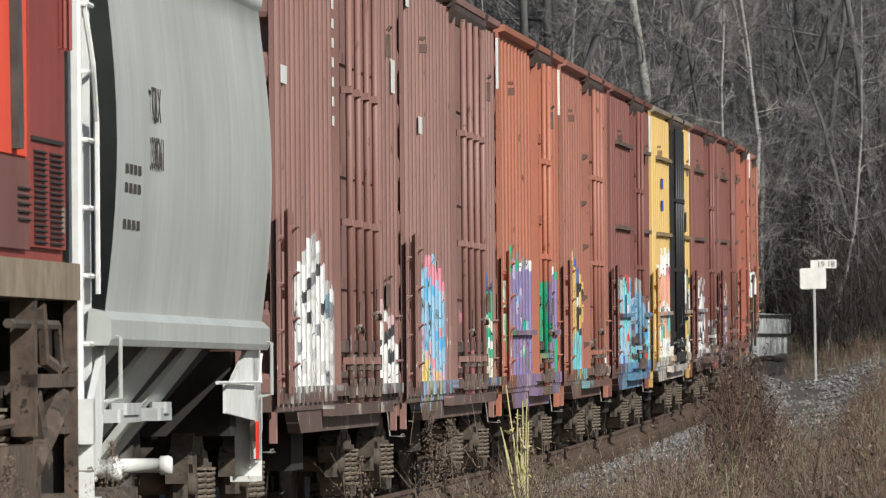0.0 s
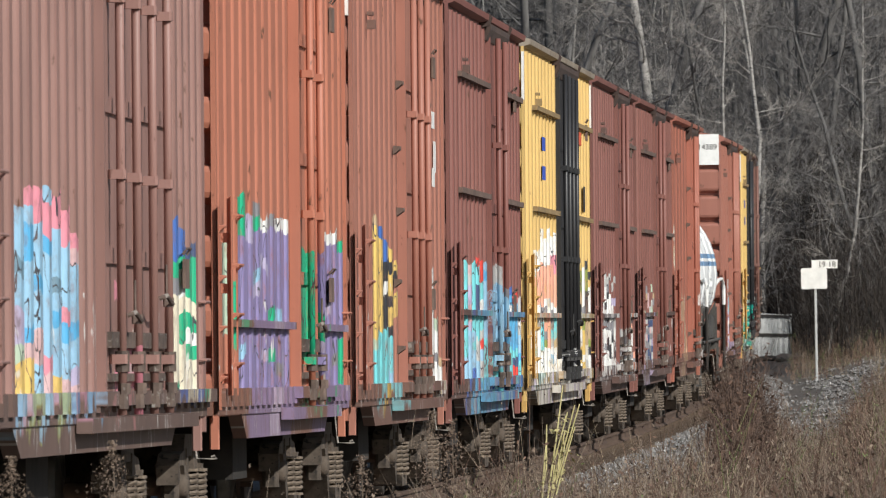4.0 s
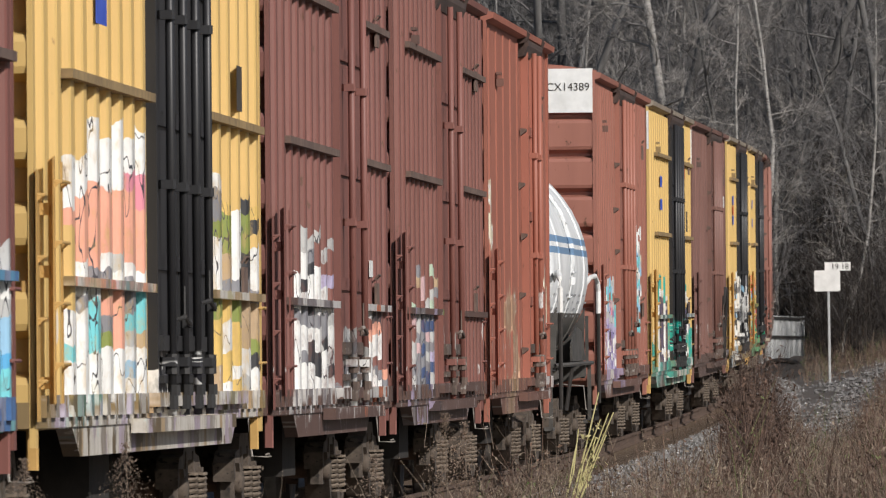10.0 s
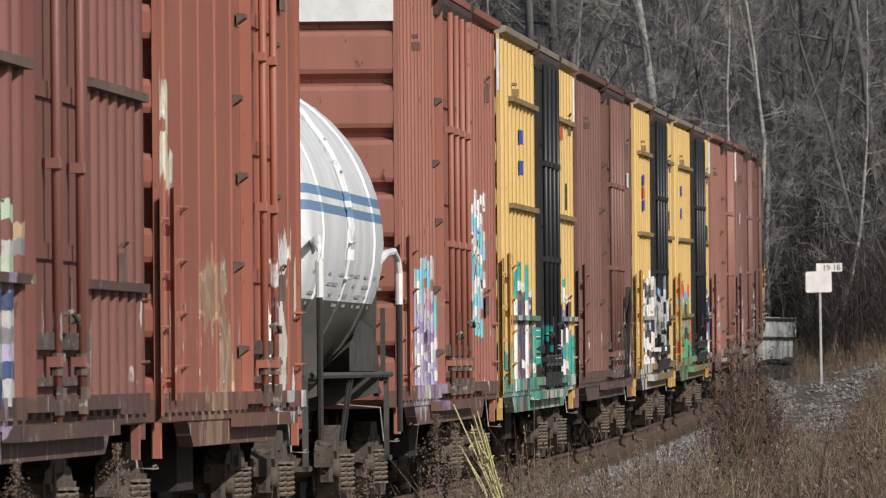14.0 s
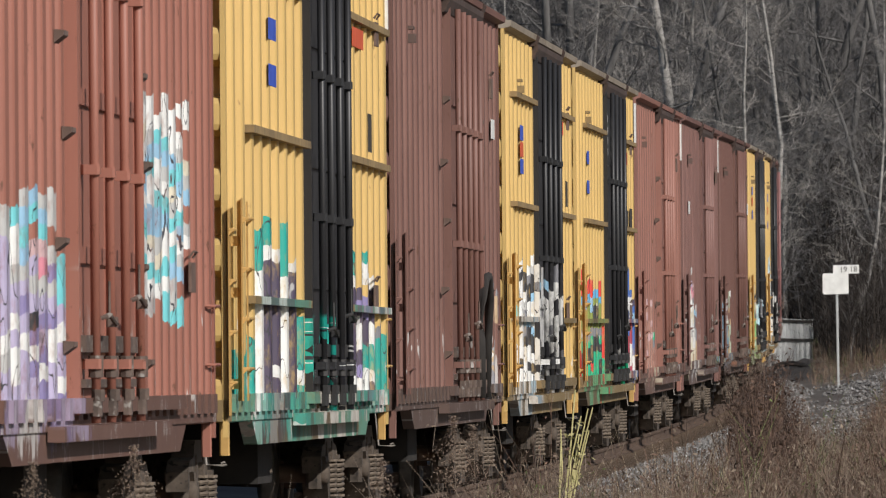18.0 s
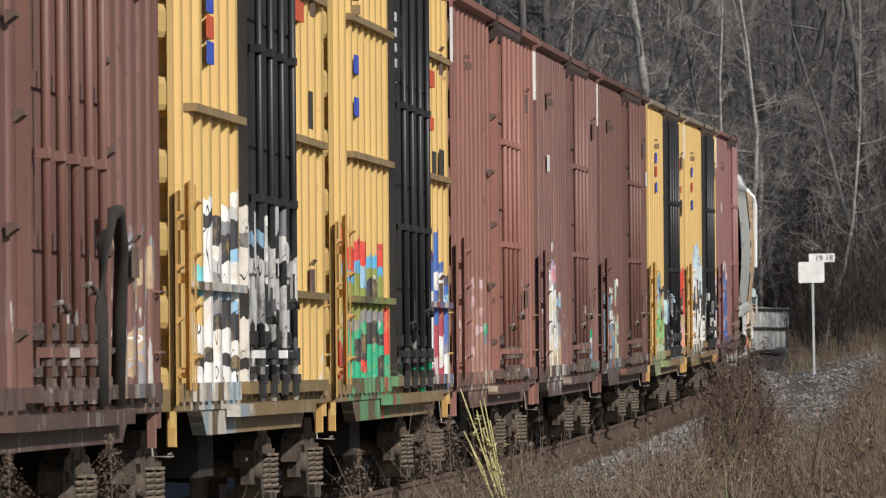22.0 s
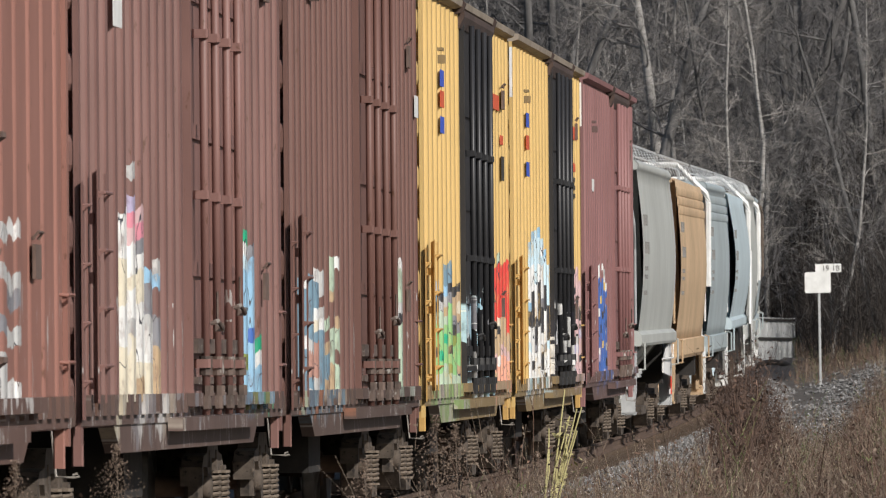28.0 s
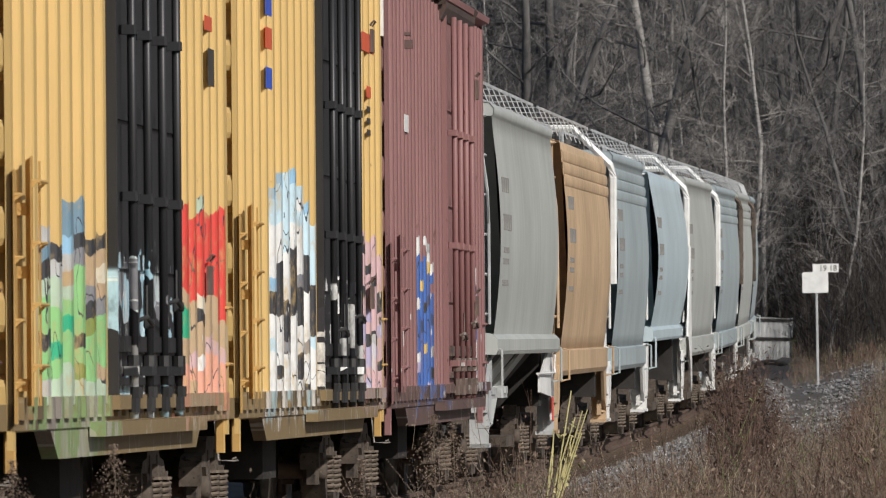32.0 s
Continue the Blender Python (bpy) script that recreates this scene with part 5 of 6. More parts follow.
box_car("boxcar", "tall yellow boxcar with black doors and green and red graffiti", 301.8, 17.5, livery("yellow_paint_red", (0.60, 0.41, 0.155), p, 0.12, (0.25, 0.14, 0.05), 0.68,
        columns=[(0.16, 0.795, 2.3, ". . .hvkeLLkLLhe ..kheeLLGLee vvshaeLGLLee vvkgLLLLkLOe ..kaagkOLLLe ..kacagLLLae"),
                 (12.38, 0.827, 2.6, "eeGGrrkGGrooaoo ..rrrrrraGGaaoo ..rrrrrraaaioao .errrrrrckaawoo ..rrrrrraaaiooo ..rrrrrrrraaioo")]), black_with("black_doors_silver", [(6.5, 12.4, 0.9, 2.0, [SKY, None, None, GREY, None], 0.4, None)]), door=(6.6, 12.3),
        brackets=(1.3, 2.4, 3.45), rib_pitch=0.8, marks=[(2.8, 4.1, 0.7, 0.16, M_BLUE), (2.8, 3.9, 0.7, 0.16, M_RED), (2.8, 3.65, 0.7, 0.16, M_BLUE), (13.5, 4.1, 1.6, 0.16, M_RED), (15.3, 3.72, 0.7, 0.1, M_RED), (15.6, 3.42, 0.6, 0.26, M_BLK)], roof_mat=ROOF)
p = [(2.9, 9.0, 1.0, 2.6, [W, BK, W, SKY, W, BK, GREY], 0.42, 1.4), (2.9, 6.5, 2.5, 2.85, [SKY, SKY, None], 0.5, None), (14.2, 18.8, 1.0, 2.4, [(0.62, 0.42, 0.45), LILAC, (0.62, 0.45, 0.42), BK], 0.6, None)]
box_car("boxcar", "tall yellow boxcar with black and white graffiti", 320.7, 18.6, livery("yellow_paint_pink", (0.60, 0.41, 0.155), p, 0.12, (0.25, 0.14, 0.05), 0.68,
        columns=[(0.16, 0.796, 2.8, ". . . . .sSSwwwwskkwwSwww sSSSwwwkkkkwwwwkw SSSSSSwwwwkkkgwww sSSSwwkkkkkwwwwww .SwSwwwwgkkkwwkkw ..sSSSkkkwwwwgwwk ...SSSSSkkkkSwwww"),
                 (14.38, 0.81, 2.6, "occcliilkilllii .ikiiikiilliiil ..iikiiilikllil ..iiikiiiikliii ...iiikkiliikii")]), black_with("black_doors_bw", [(9, 14.5, 0.9, 2.0, [W, None, None, BK, None], 0.4, None)]), door=(9.0, 14.3),
        brackets=(1.3, 2.4, 3.45), rib_pitch=0.8, marks=[(2.9, 4.05, 0.7, 0.16, M_BLUE), (2.9, 3.8, 0.7, 0.16, M_RED), (2.9, 3.5, 0.7, 0.16, M_BLUE), (15.5, 4.12, 1.8, 0.16, M_RED), (16.2, 3.7, 0.6, 0.1, M_RED)] + [(16.2, 3.55 - k * 0.1, 0.5, 0.05, M_BLK) for k in range(3)], roof_mat=ROOF, white_tip=True)
p = [(4.7, 8.9, 1.0, 2.45, [(0.07, 0.15, 0.40), (0.05, 0.11, 0.32), (0.08, 0.17, 0.42), (0.06, 0.08, 0.16), BK], 0.5, 1.5), (4.7, 6.2, 1.2, 2.5, [W, None, GREY], 0.4, None), (14.0, 16.6, 1.1, 2.4, [W, LILAC, (0.1, 0.12, 0.3), BK, W], 0.42, 1.4)]
box_car("boxcar", "maroon boxcar with dark blue graffiti", 340.7, 17.7, livery("maroon_ribbed", (0.25, 0.125, 0.12), p, 0.2,
        columns=[(0.16, 0.611, 2.5, ". . . . . . . wwbbbbwbbbbwlb ..bbybbbnbbbbb w.bbbbkbbbybbb hwybbnbbbbbbbl ..wb.bbnbbhbkb"),
                 (14.28, 0.65, 2.5, "wlwwkwlnwlwwkw .nwlwkwwkwlwbl ..wwnlwwkbwwlw")]), door=(9.4, 14.2), rods=4, rib_pitch=0.62, rib_w=0.3, marks=[(2.2, 3.55, 0.7, 0.16, WHITE)])


# ---------------------------------------------------------------- covered hoppers
def hopper(label, s0, L, paint, end_paint, low=1.45, hoop=False, bulge=0.10, rolled=True, sill=True, letters=M_BLK, near=1.3, far=0.9, hoop_mat=None, wing=False, reflect=False, pockets=2, ridges=False):
    car = thing("covered_hopper", label, "railway wagon", "train of freight wagons")
    x0, x1 = near, L - far
    top = 3.97
    def profile(inset=0.0):
        pts = []
        for k in range(13):
            z = low + (top - low) * k / 12
            u = (z - low) / (top - low)
            pts.append((1.49 + bulge * math.sin(math.pi * min(1, u * 1.02)) - inset + 0.02 * u, z))
        if rolled:
            pts += [(1.53 - inset, top + 0.01), (1.54 - inset, top + 0.08), (1.49 - inset, top + 0.14)]
        pts += [(1.1, top + 0.17), (0.6, top + 0.19), (0.0, top + 0.20)]
        return pts
    def shell():
        g = Geo()
        half = profile()
        ring = [(-y, z) for y, z in half] + [(y, z) for y, z in reversed(half[:-1])]
        n = len(ring)
        xs = [x0, x0 + 0.04] + [x0 + (x1 - x0) * k / 6 for k in range(1, 6)] + [x1 - 0.04, x1]
        for x in xs:
            for y, z in ring:
                g.v.append((x, y, z))
        for r in range(len(xs) - 1):
            for j in range(n):
                q = r * n
                g.f.append((q + j, q + (j + 1) % n, q + n + (j + 1) % n, q + n + j))
        return g
    part("body_shell", shell().mesh("body_shell", paint, True), car)
    for ex in (x0 + 0.01, x1 - 0.01):
        half = [q for q in profile() if q[1] > 3.9]
        ring = [(ex, -y, z) for y, z in half] + [(ex, y, z) for y, z in reversed(half[:-1])]
        part("roof_end", Geo().add(ring, [tuple(range(len(ring)))]).mesh("roof_end", paint), car)
    # end sheets: an upright upper part and a slope down to the hopper
    for ex, sg in ((x0 + 0.02, 1), (x1 - 0.02, -1)):
        part("end_sheet", Geo().add([(ex + sg * 0.1, -1.5, 4.0), (ex + sg * 0.1, 1.5, 4.0), (ex + sg * 0.6, 1.5, 3.8), (ex + sg * 0.6, -1.5, 3.8), (ex + sg * 3.6, -1.48, 1.5), (ex + sg * 3.6, 1.48, 1.5)],
                                    [(0, 1, 2, 3), (3, 2, 5, 4)]).mesh("end_sheet", paint), car)
    if sill:
        part("side_sill", Geo().extrude_x([(-1.57, low - 0.02), (-1.59, low + 0.02), (-1.59, low + 0.14), (-1.54, low + 0.19), (-1.45, low + 0.21), (-1.43, low - 0.02)], 0.55, L - 0.55).mesh("side_sill", paint), car)
    else:
        part("side_skirt", Geo().extrude_x([(-1.50, low - 0.28), (-1.54, low - 0.22), (-1.54, low + 0.02), (-1.47, low + 0.05), (-1.42, low - 0.28)], 0.75, L - 0.75).mesh("side_skirt", paint), car)
    part("centre_sill", Geo().box(0.1, L - 0.1, -0.35, 0.35, 0.72, 1.05).mesh("centre_sill", DARK), car)
    # discharge pockets with slope ribs and outlet gates
    n = pockets
    w = (L - 4.4) / n
    wide = 0.75 if s0 < 0 else 0.9
    # dark boxes at the bolsters, added to keep the space underneath black
    part("body_bolster", Geo().box(L - 2.5, L - 1.9, -1.42, 1.42, 0.8, low - 0.03).mesh("body_bolster", DARK), car)
    part("body_bolster", Geo().box(1.9, 2.5, -1.0, 1.42, 0.8, low - 0.03).mesh("body_bolster", DARK), car)
    if reflect:
        far_x = L - 16.3
        for a, b in ((0.8, 3.1), (5.4, 7.7), (9.0, 10.5)):
            part("slope_sheet", Geo().extrude_x([(-1.47, low + 0.0), (-0.80, 0.62), (-0.76, 0.65), (-1.40, low + 0.0)], a, b).mesh("slope_sheet", paint), car)
            part("sheet_latch", Geo().box(a + 0.2, b - 0.2, -1.25, -1.08, 0.93, 1.02, 0.02).box(a + 0.5, b - 0.5, -1.27, -1.15, 0.98, 1.06, 0.02).mesh("sheet_latch", FENCE), car)
        # black sheet behind the slope sheets, painting the shade in their gaps
        part("shade_backing_sheet", Geo().extrude_x([(-1.44, low), (-0.70, 0.62), (-0.64, 0.64), (-1.34, low)], 0.8, L - 4.5).mesh("shade_backing_sheet", DARK), car)
        for ox in (2.2, 6.6) if s0 < 0 else ():
            part("outlet_tube", Geo().lathe_y([(0.05, -1.52), (0.065, -1.50), (0.065, -1.44), (0.048, -1.43), (0.048, -1.16), (0.065, -1.15), (0.065, -1.10), (0.048, -1.09), (0.048, -0.85)], 12, ox, 0, 0.64).mesh("outlet_tube", WHITE, True), car)
        part("outlet_frame", Geo().box(0.6, 4.4, -1.0, 1.0, 0.60, 0.68).mesh("outlet_frame", paint), car)
        part("gusset_plate", Geo().extrude_y([(far_x + x, z) for x, z in ((12.3, 0.97), (15.6, 0.90), (15.6, 0.62), (16.0, 0.62), (16.0, 1.44), (14.6, 1.44), (12.9, 1.20), (12.3, 1.18))], -1.50, -1.47).mesh("gusset_plate", WHITE), car)
        part("side_grab", Geo().tube([(far_x + 11.0, -1.52, 1.19), (far_x + 15.2, -1.55, 1.19), (far_x + 15.3, -1.55, 1.4)], 0.014, 6).mesh("side_grab", WHITE), car)
        for text, size, xx, zz in (("TILX", 0.32, 3.75, 2.89), ("338361", 0.30, 3.72, 2.58)) if s0 < 0 else ():
            lettering("side_lettering", text, size, M_BLK, car, Matrix(((1.25, 0, 0, xx), (0, 0, -1, -1.612), (0, 1, 0, zz), (0, 0, 0, 1))))
    for k in range(n):
        a = 1.9 + k * w
        # pockets in dark steel, the shade below the sill put into their colour
        part("discharge_hopper", Geo().extrude_y([(a + 0.05, low + 0.02), (a + w * 0.10, 0.5), (a + w * 0.34, 0.5), (a + w - 0.05, low + 0.02)], -wide, wide).mesh("discharge_hopper", DARK if s0 < 0 else DUST), car)
        part("outlet_gate", Geo().box(a + w * 0.06, a + w * 0.38, -1.3, 1.34, 0.38, 0.5).mesh("outlet_gate", DUST), car)
    for ex, sg in ((0.25, 1), (L - 0.25, -1)):
        for k in range(0 if s0 < 0 else 2):
            c = 1.9 + (0 if sg > 0 else w * (n - 1))
            part("slope_rib", Geo().tube([(c + w * (0.16 + k * 0.2), -wide - 0.06, 0.52 + k * 0.1), (c + w * (0.62 + k * 0.3), -wide - 0.06, low + 0.02)], 0.10, 4).mesh("slope_rib", paint), car)
        part("corner_post", Geo().box(ex - 0.06, ex + 0.06, -1.44, -1.36, 0.9, top + 0.02, 0.02).mesh("corner_post", end_paint), car)
        part("corner_post", Geo().box(ex - 0.06, ex + 0.06, 1.32, 1.44, 0.9, top + 0.02, 0.02).mesh("corner_post", end_paint), car)
        part("end_beam", Geo().box(ex - 0.12, ex + 0.12, -1.5, 1.5, 0.82, 1.1).mesh("end_beam", end_paint), car)
        part("gusset_plate", Geo().extrude_y([(ex, 1.1), (ex + sg * 0.95, low), (ex + sg * 0.95, low - 0.25), (ex + sg * 0.6, 0.75), (ex, 0.6)], -1.5, -1.46).mesh("gusset_plate", end_paint), car)
        lad = part("end_ladder", Geo().box(ex + sg * 0.5 - 0.03, ex + sg * 0.5 + 0.03, -1.45, -1.39, 0.55, top).mesh("end_ladder", end_paint), car)
        for z in [0.6 + 0.42 * j for j in range(9)]:
            part("rung", shared(("hopper_rung", sg), lambda: Geo().tube([(0, -1.42, 0), (0, -1.47, 0), (sg * 0.5, -1.47, 0), (sg * 0.5, -1.42, 0)], 0.016, 5), paint), lad, end_paint, at=pose(ex, 0, z))
        part("side_grab", Geo().tube([(ex + sg * 0.62, -1.55, low + 0.05), (ex + sg * 0.62, -1.62, low + 0.03), (ex + sg * 0.62, -1.62, 1.1), (ex + sg * 0.62, -1.52, 1.08)], 0.014, 6).mesh("side_grab", paint), car)
        part("bent_handrail", Geo().tube([(ex, -1.44, top - 0.3), (ex + sg * 0.15, -1.5, top - 0.8), (ex + sg * 0.4, -1.5, top - 1.15), (ex + sg * 0.4, -1.5, low + 0.3)], 0.018, 6).mesh("bent_handrail", end_paint), car)
        if hoop and sg < 0:
            part("roof_hoop", Geo().tube([(ex, -1.60, 2.3), (ex, -1.61, top - 0.25), (ex, -1.58, top - 0.08), (ex, -1.08, top + 0.42), (ex, 1.08, top + 0.42), (ex, 1.58, top - 0.08), (ex, 1.6, 2.3)], 0.055, 6).mesh("roof_hoop", hoop_mat or WHITE), car, label="end frame of the roof walk")
        if wing and sg < 0:
            part("end_wing", Geo().extrude_y([(ex - 1.9, low), (ex - 0.2, 2.95), (ex + 0.05, 2.95), (ex + 0.05, 0.7), (ex - 0.3, 0.6), (ex - 0.9, 1.1)], -1.68, -1.65).mesh("end_wing", WHITE), car, label="white end plate")
        part("sill_step", Geo().box(ex - 0.03, ex + 0.03, -1.5, -1.3, 0.45, 0.85).box(ex - 0.03, ex + sg * 0.55, -1.5, -1.3, 0.45, 0.49).mesh("sill_step", end_paint), car)
    if reflect:
        part("reflector", Geo().box(L - 1.0, L - 0.75, -1.515, -1.505, 0.62, 0.9).mesh("reflector", RED), car, label="red reflective strip")
    if ridges:
        for z in (3.52, 3.67, 3.82):
            u = (z - low) / (top - low)
            y = -(1.49 + bulge * math.sin(math.pi * u) + 0.02 * u)
            part("top_ridge", Geo().extrude_x([(y - 0.02 * math.sin(a * math.pi / 8), z - 0.072 * math.cos(a * math.pi / 8)) for a in range(9)], x0 + 0.02, x1 - 0.02).mesh("top_ridge", paint), car)
    # running boards on brackets and hatch covers
    for side in (-1, 1):
        g = Geo()
        yc = side * 1.06
        for dy in (-0.22, 0.23):
            g.box(0.35, L - 0.35, yc + dy - 0.008, yc + dy + 0.008, top + 0.40, top + 0.43)
        x = 0.4
        while x < L - 0.4:
            g.box(x, x + 0.02, yc - 0.22, yc + 0.22, top + 0.41, top + 0.42)
            x += 3.6
        rb = part("running_board", g.mesh("running_board", FENCE), car)
        rb["kind"] = "stuff"
        if side > 0:
            continue
        g = Geo()
        x = 0.6
        while x < L - 0.5:
            g.tube([(x, -1.40, top + 0.12), (x + 0.05, -1.28, top + 0.41)], 0.0065, 4, caps=False)
            x += 1.45
        part("board_bracket", g.mesh("board_bracket", FENCE), rb)["kind"] = "stuff"
    for k in range(5):
        part("hatch_cover", shared(("hatch_cover",), lambda: Geo().extrude_z([(0.95 * math.cos(a), 0.34 * math.sin(a)) for a in [j * 0.5236 for j in range(12)]], 4.12, 4.24), GREYDARK), car, at=pose(2.4 + k * (L - 4.8) / 4, 0, 0))
    # unreadable lettering as bars
    for r, (z, w, h) in enumerate(((3.25, 0.35, 0.16), (2.85, 0.4, 0.17), (2.55, 0.28, 0.06), (2.43, 0.28, 0.06), (2.2, 0.3, 0.06))):
        if s0 < 0 and r < 2:
            continue
        for k in range(4):
            y = -(1.49 + bulge * math.sin(math.pi * (z - low) / (top - low)) + 0.02 * (z - low) / (top - low)) - 0.006
            part("lettering_bar", shared(("lettering_bar", w, h), lambda: Geo().box(0, w * 0.8, 0, 0.03, -h / 2, h / 2), M_BLK), car, letters, at=pose(x0 + 0.7 + k * w * 1.25, y, z))
    for x in (L * 0.3, L * 0.62) if s0 > 0 else ():
        part("hatch_grip", Geo().tube([(x, -0.5, 4.24), (x, -0.5, 4.52), (x + 0.9, -0.5, 4.52), (x + 0.9, -0.5, 4.24)], 0.022, 6).mesh("hatch_grip", HATCH_RED if reflect else FENCE), car)
    make_truck(car, 2.2)
    make_truck(car, L - 2.2)
    ends_gear(car, L, paint)
    RAKE.append((car, s0, L, 2.2))


GREYP = car_paint("grey_hopper_paint", (0.44, 0.455, 0.43), (), 0.22, (0.24, 0.22, 0.18), 0.70, 0.5)
TANP = car_paint("tan_hopper_paint", (0.53, 0.375, 0.23), (), 0.34, (0.22, 0.14, 0.08), 0.62, 0.6)
BLUEGREY = car_paint("blue_grey_hopper_paint", (0.36, 0.415, 0.43), (), 0.26, (0.14, 0.15, 0.15), 0.7, 0.5)
PALEBLUE = car_paint("pale_blue_hopper_paint", (0.47, 0.56, 0.595), (), 0.2, (0.2, 0.22, 0.22), 0.74, 0.45)
HATCH_RED = rough_mat("faded_red_steel", (0.32, 0.05, 0.05), (0.5, 0.08, 0.08), 5, 0.6)
M_GREY = rough_mat("grey_lettering", (0.17, 0.165, 0.155), (0.30, 0.29, 0.275), 4, 0.7, bumps=0)
hopper("grey covered hopper with rounded sides and white end posts", -46.9, 16.3, GREYP, WHITE, near=1.0, far=0.35, reflect=True, pockets=1)
hopper("grey covered hopper with rounded sides", 359.8, 17.3, GREYP, FENCE, letters=M_GREY, reflect=True)
hopper("tan dirty covered hopper with white corner frame", 377.7, 16.6, TANP, TANP, 1.42, True, 0.10, False, False, M_GREY, ridges=True)
hopper("blue-grey covered hopper with ribbed roof edge", 394.9, 14.9, BLUEGREY, WHITE, 1.40, False, 0.10, True, False, M_GREY, ridges=True)
hopper("pale blue round-sided covered hopper with white ends", 410.2, 17.4, PALEBLUE, WHITE, 1.5, True, 0.16, False, True, M_GREY, wing=True)
hopper("light grey covered hopper with white end frame", 428.1, 18.2, GREYP, WHITE, 1.42, True, 0.10, True, False, M_GREY)
hopper("blue-grey covered hopper in a row of hoppers", 446.9, 18.8, BLUEGREY, WHITE, 1.42, True, 0.10, True, False, M_GREY, hoop_mat=DUST, ridges=True)
hopper("grey covered hopper far along the train", 466.5, 18.3, GREYP, WHITE, 1.42, True, 0.10, True, False, M_GREY, hoop_mat=DUST, ridges=True)
hopper("grey covered hopper at the bend of the track", 485.5, 18.0, BLUEGREY, FENCE, 1.42, False, 0.10, True, False, M_GREY)


# ---------------------------------------------------------------- locomotive
BROWN_STEEL = rough_mat("dusty_brown_steel", (0.03, 0.021, 0.016), (0.15, 0.105, 0.078), 6, spots=(0.02, 0.015, 0.012))


def locomotive(s0, L):
    car = thing("locomotive", "dirty red diesel locomotive with louvred side panels", "locomotive", "train of freight wagons")
    red = car_paint("dull_red", (0.27, 0.055, 0.045), (), 0.25, (0.12, 0.06, 0.045), 0.66)
    bright = car_paint("bright_orange_red", (0.80, 0.09, 0.045), (), 0.12, (0.3, 0.08, 0.05), 0.72)
    part("hood", Geo().extrude_x([(-1.47, 1.92), (-1.47, 4.3), (-1.25, 4.65), (1.25, 4.65), (1.47, 4.3), (1.47, 1.92)], 0.3, L - 0.35).mesh("hood", red), car)
    part("frame_sill", Geo().box(0.1, L - 0.1, -1.56, 1.56, 1.70, 1.92, 0.03).mesh("frame_sill", rough_mat("dusty_sill", (0.16, 0.12, 0.08), (0.30, 0.24, 0.17), 5)), car)
    end = part("hood_end_panel", Geo().box(16.4, L - 0.45, -1.50, -1.47, 2.0, 4.25).mesh("hood_end_panel", red), car)
    for c, w in ((16.6, 0.8), (17.7, 0.85)):
        for k in range(17):
            part("louvre", shared(("louvre", w), lambda: Geo().extrude_x([(0, 0), (-0.016, -0.008), (-0.016, -0.014), (0, -0.017)], 0, w), DARK), end, DARK, at=pose(c, -1.502, 2.04 + k * 0.033))
    low = part("low_panel", Geo().box(12.0, 16.3, -1.50, -1.47, 1.98, 2.5).mesh("low_panel", car_paint("brownish_red", (0.20, 0.085, 0.072), (), 0.25, (0.12, 0.07, 0.055), 0.62)), car)
    for k in range(5):
        part("louvre", shared(("louvre", 0.8), None, DARK), low, DARK, at=pose(15.5, -1.502, 2.16 + k * 0.045))
    part("stripe_panel", Geo().box(12.0, 16.35, -1.485, -1.472, 2.52, 4.3).mesh("stripe_panel", bright), car, label="bright orange-red paint stripe")
    part("hood_post", Geo().extrude_y([(15.3, 2.55), (15.6, 2.55), (15.65, 2.65), (15.4, 4.4), (15.1, 4.4)], -1.53, -1.486).mesh("hood_post", GREYDARK), car, label="dusty grey upright beside the hood")
    part("panel_strip", Geo().box(16.4, 18.6, -1.515, -1.50, 2.62, 2.645).mesh("panel_strip", DARK), car)
    part("pale_plate", Geo().box(18.6, 18.75, -1.506, -1.50, 2.1, 2.25).mesh("pale_plate", ROOF), car)
    for k in range(6):
        part("hood_door", Geo().box(L - 6.5 - k * 1.6, L - 5.1 - k * 1.6, -1.49, -1.47, 2.1, 4.2).mesh("hood_door", red), car)
    for x in (L - 0.5, L - 0.9):
        part("grab_iron", Geo().tube([(x, -1.48, 3.2), (x, -1.54, 3.2), (x, -1.54, 3.7), (x, -1.48, 3.7)], 0.015, 5).mesh("grab_iron", red), car)
    part("fuel_tank", Geo().extrude_x([(-1.45, 0.5), (-1.5, 0.7), (-1.5, 1.5), (1.5, 1.5), (1.5, 0.7), (1.45, 0.5)], L * 0.36, L * 0.6).mesh("fuel_tank", DARK), car)
    for cx in (4.2, L - 3.6):
        tk = part("truck", Geo().extrude_y([(-2.3, 1.1), (-2.3, 0.8), (-1.9, 0.62), (-1.1, 0.9), (-0.4, 0.62), (0.4, 0.62), (1.1, 0.9), (1.9, 0.62), (2.3, 0.8), (2.3, 1.1), (1.2, 1.35), (-1.2, 1.35)], -1.3, -1.1).mesh("truck", DUST), car, at=pose(cx, 0, 0), label="three-axle locomotive truck")
        for wx in (-1.75, 0, 1.75):
            part("wheel", shared(("wheel",), None, SILVER), tk, at=pose(wx, 0, 0.46) @ Matrix.Diagonal((1.08, 1, 1.08, 1)))
            part("journal_box", Geo().box(-0.22, 0.22, -1.38, -1.2, -0.22, 0.22, 0.04).mesh("journal_box", DUST), tk, at=pose(wx, 0, 0.55))
            part("spring", shared(("spring",), None, DUST), tk, at=pose(wx + 0.5, -1.3, 0.75))
        part("brake_cylinder", Geo().tube([(1.0, -1.42, 1.15), (1.75, -1.42, 0.75)], 0.11, 10).mesh("brake_cylinder", DUST), tk)
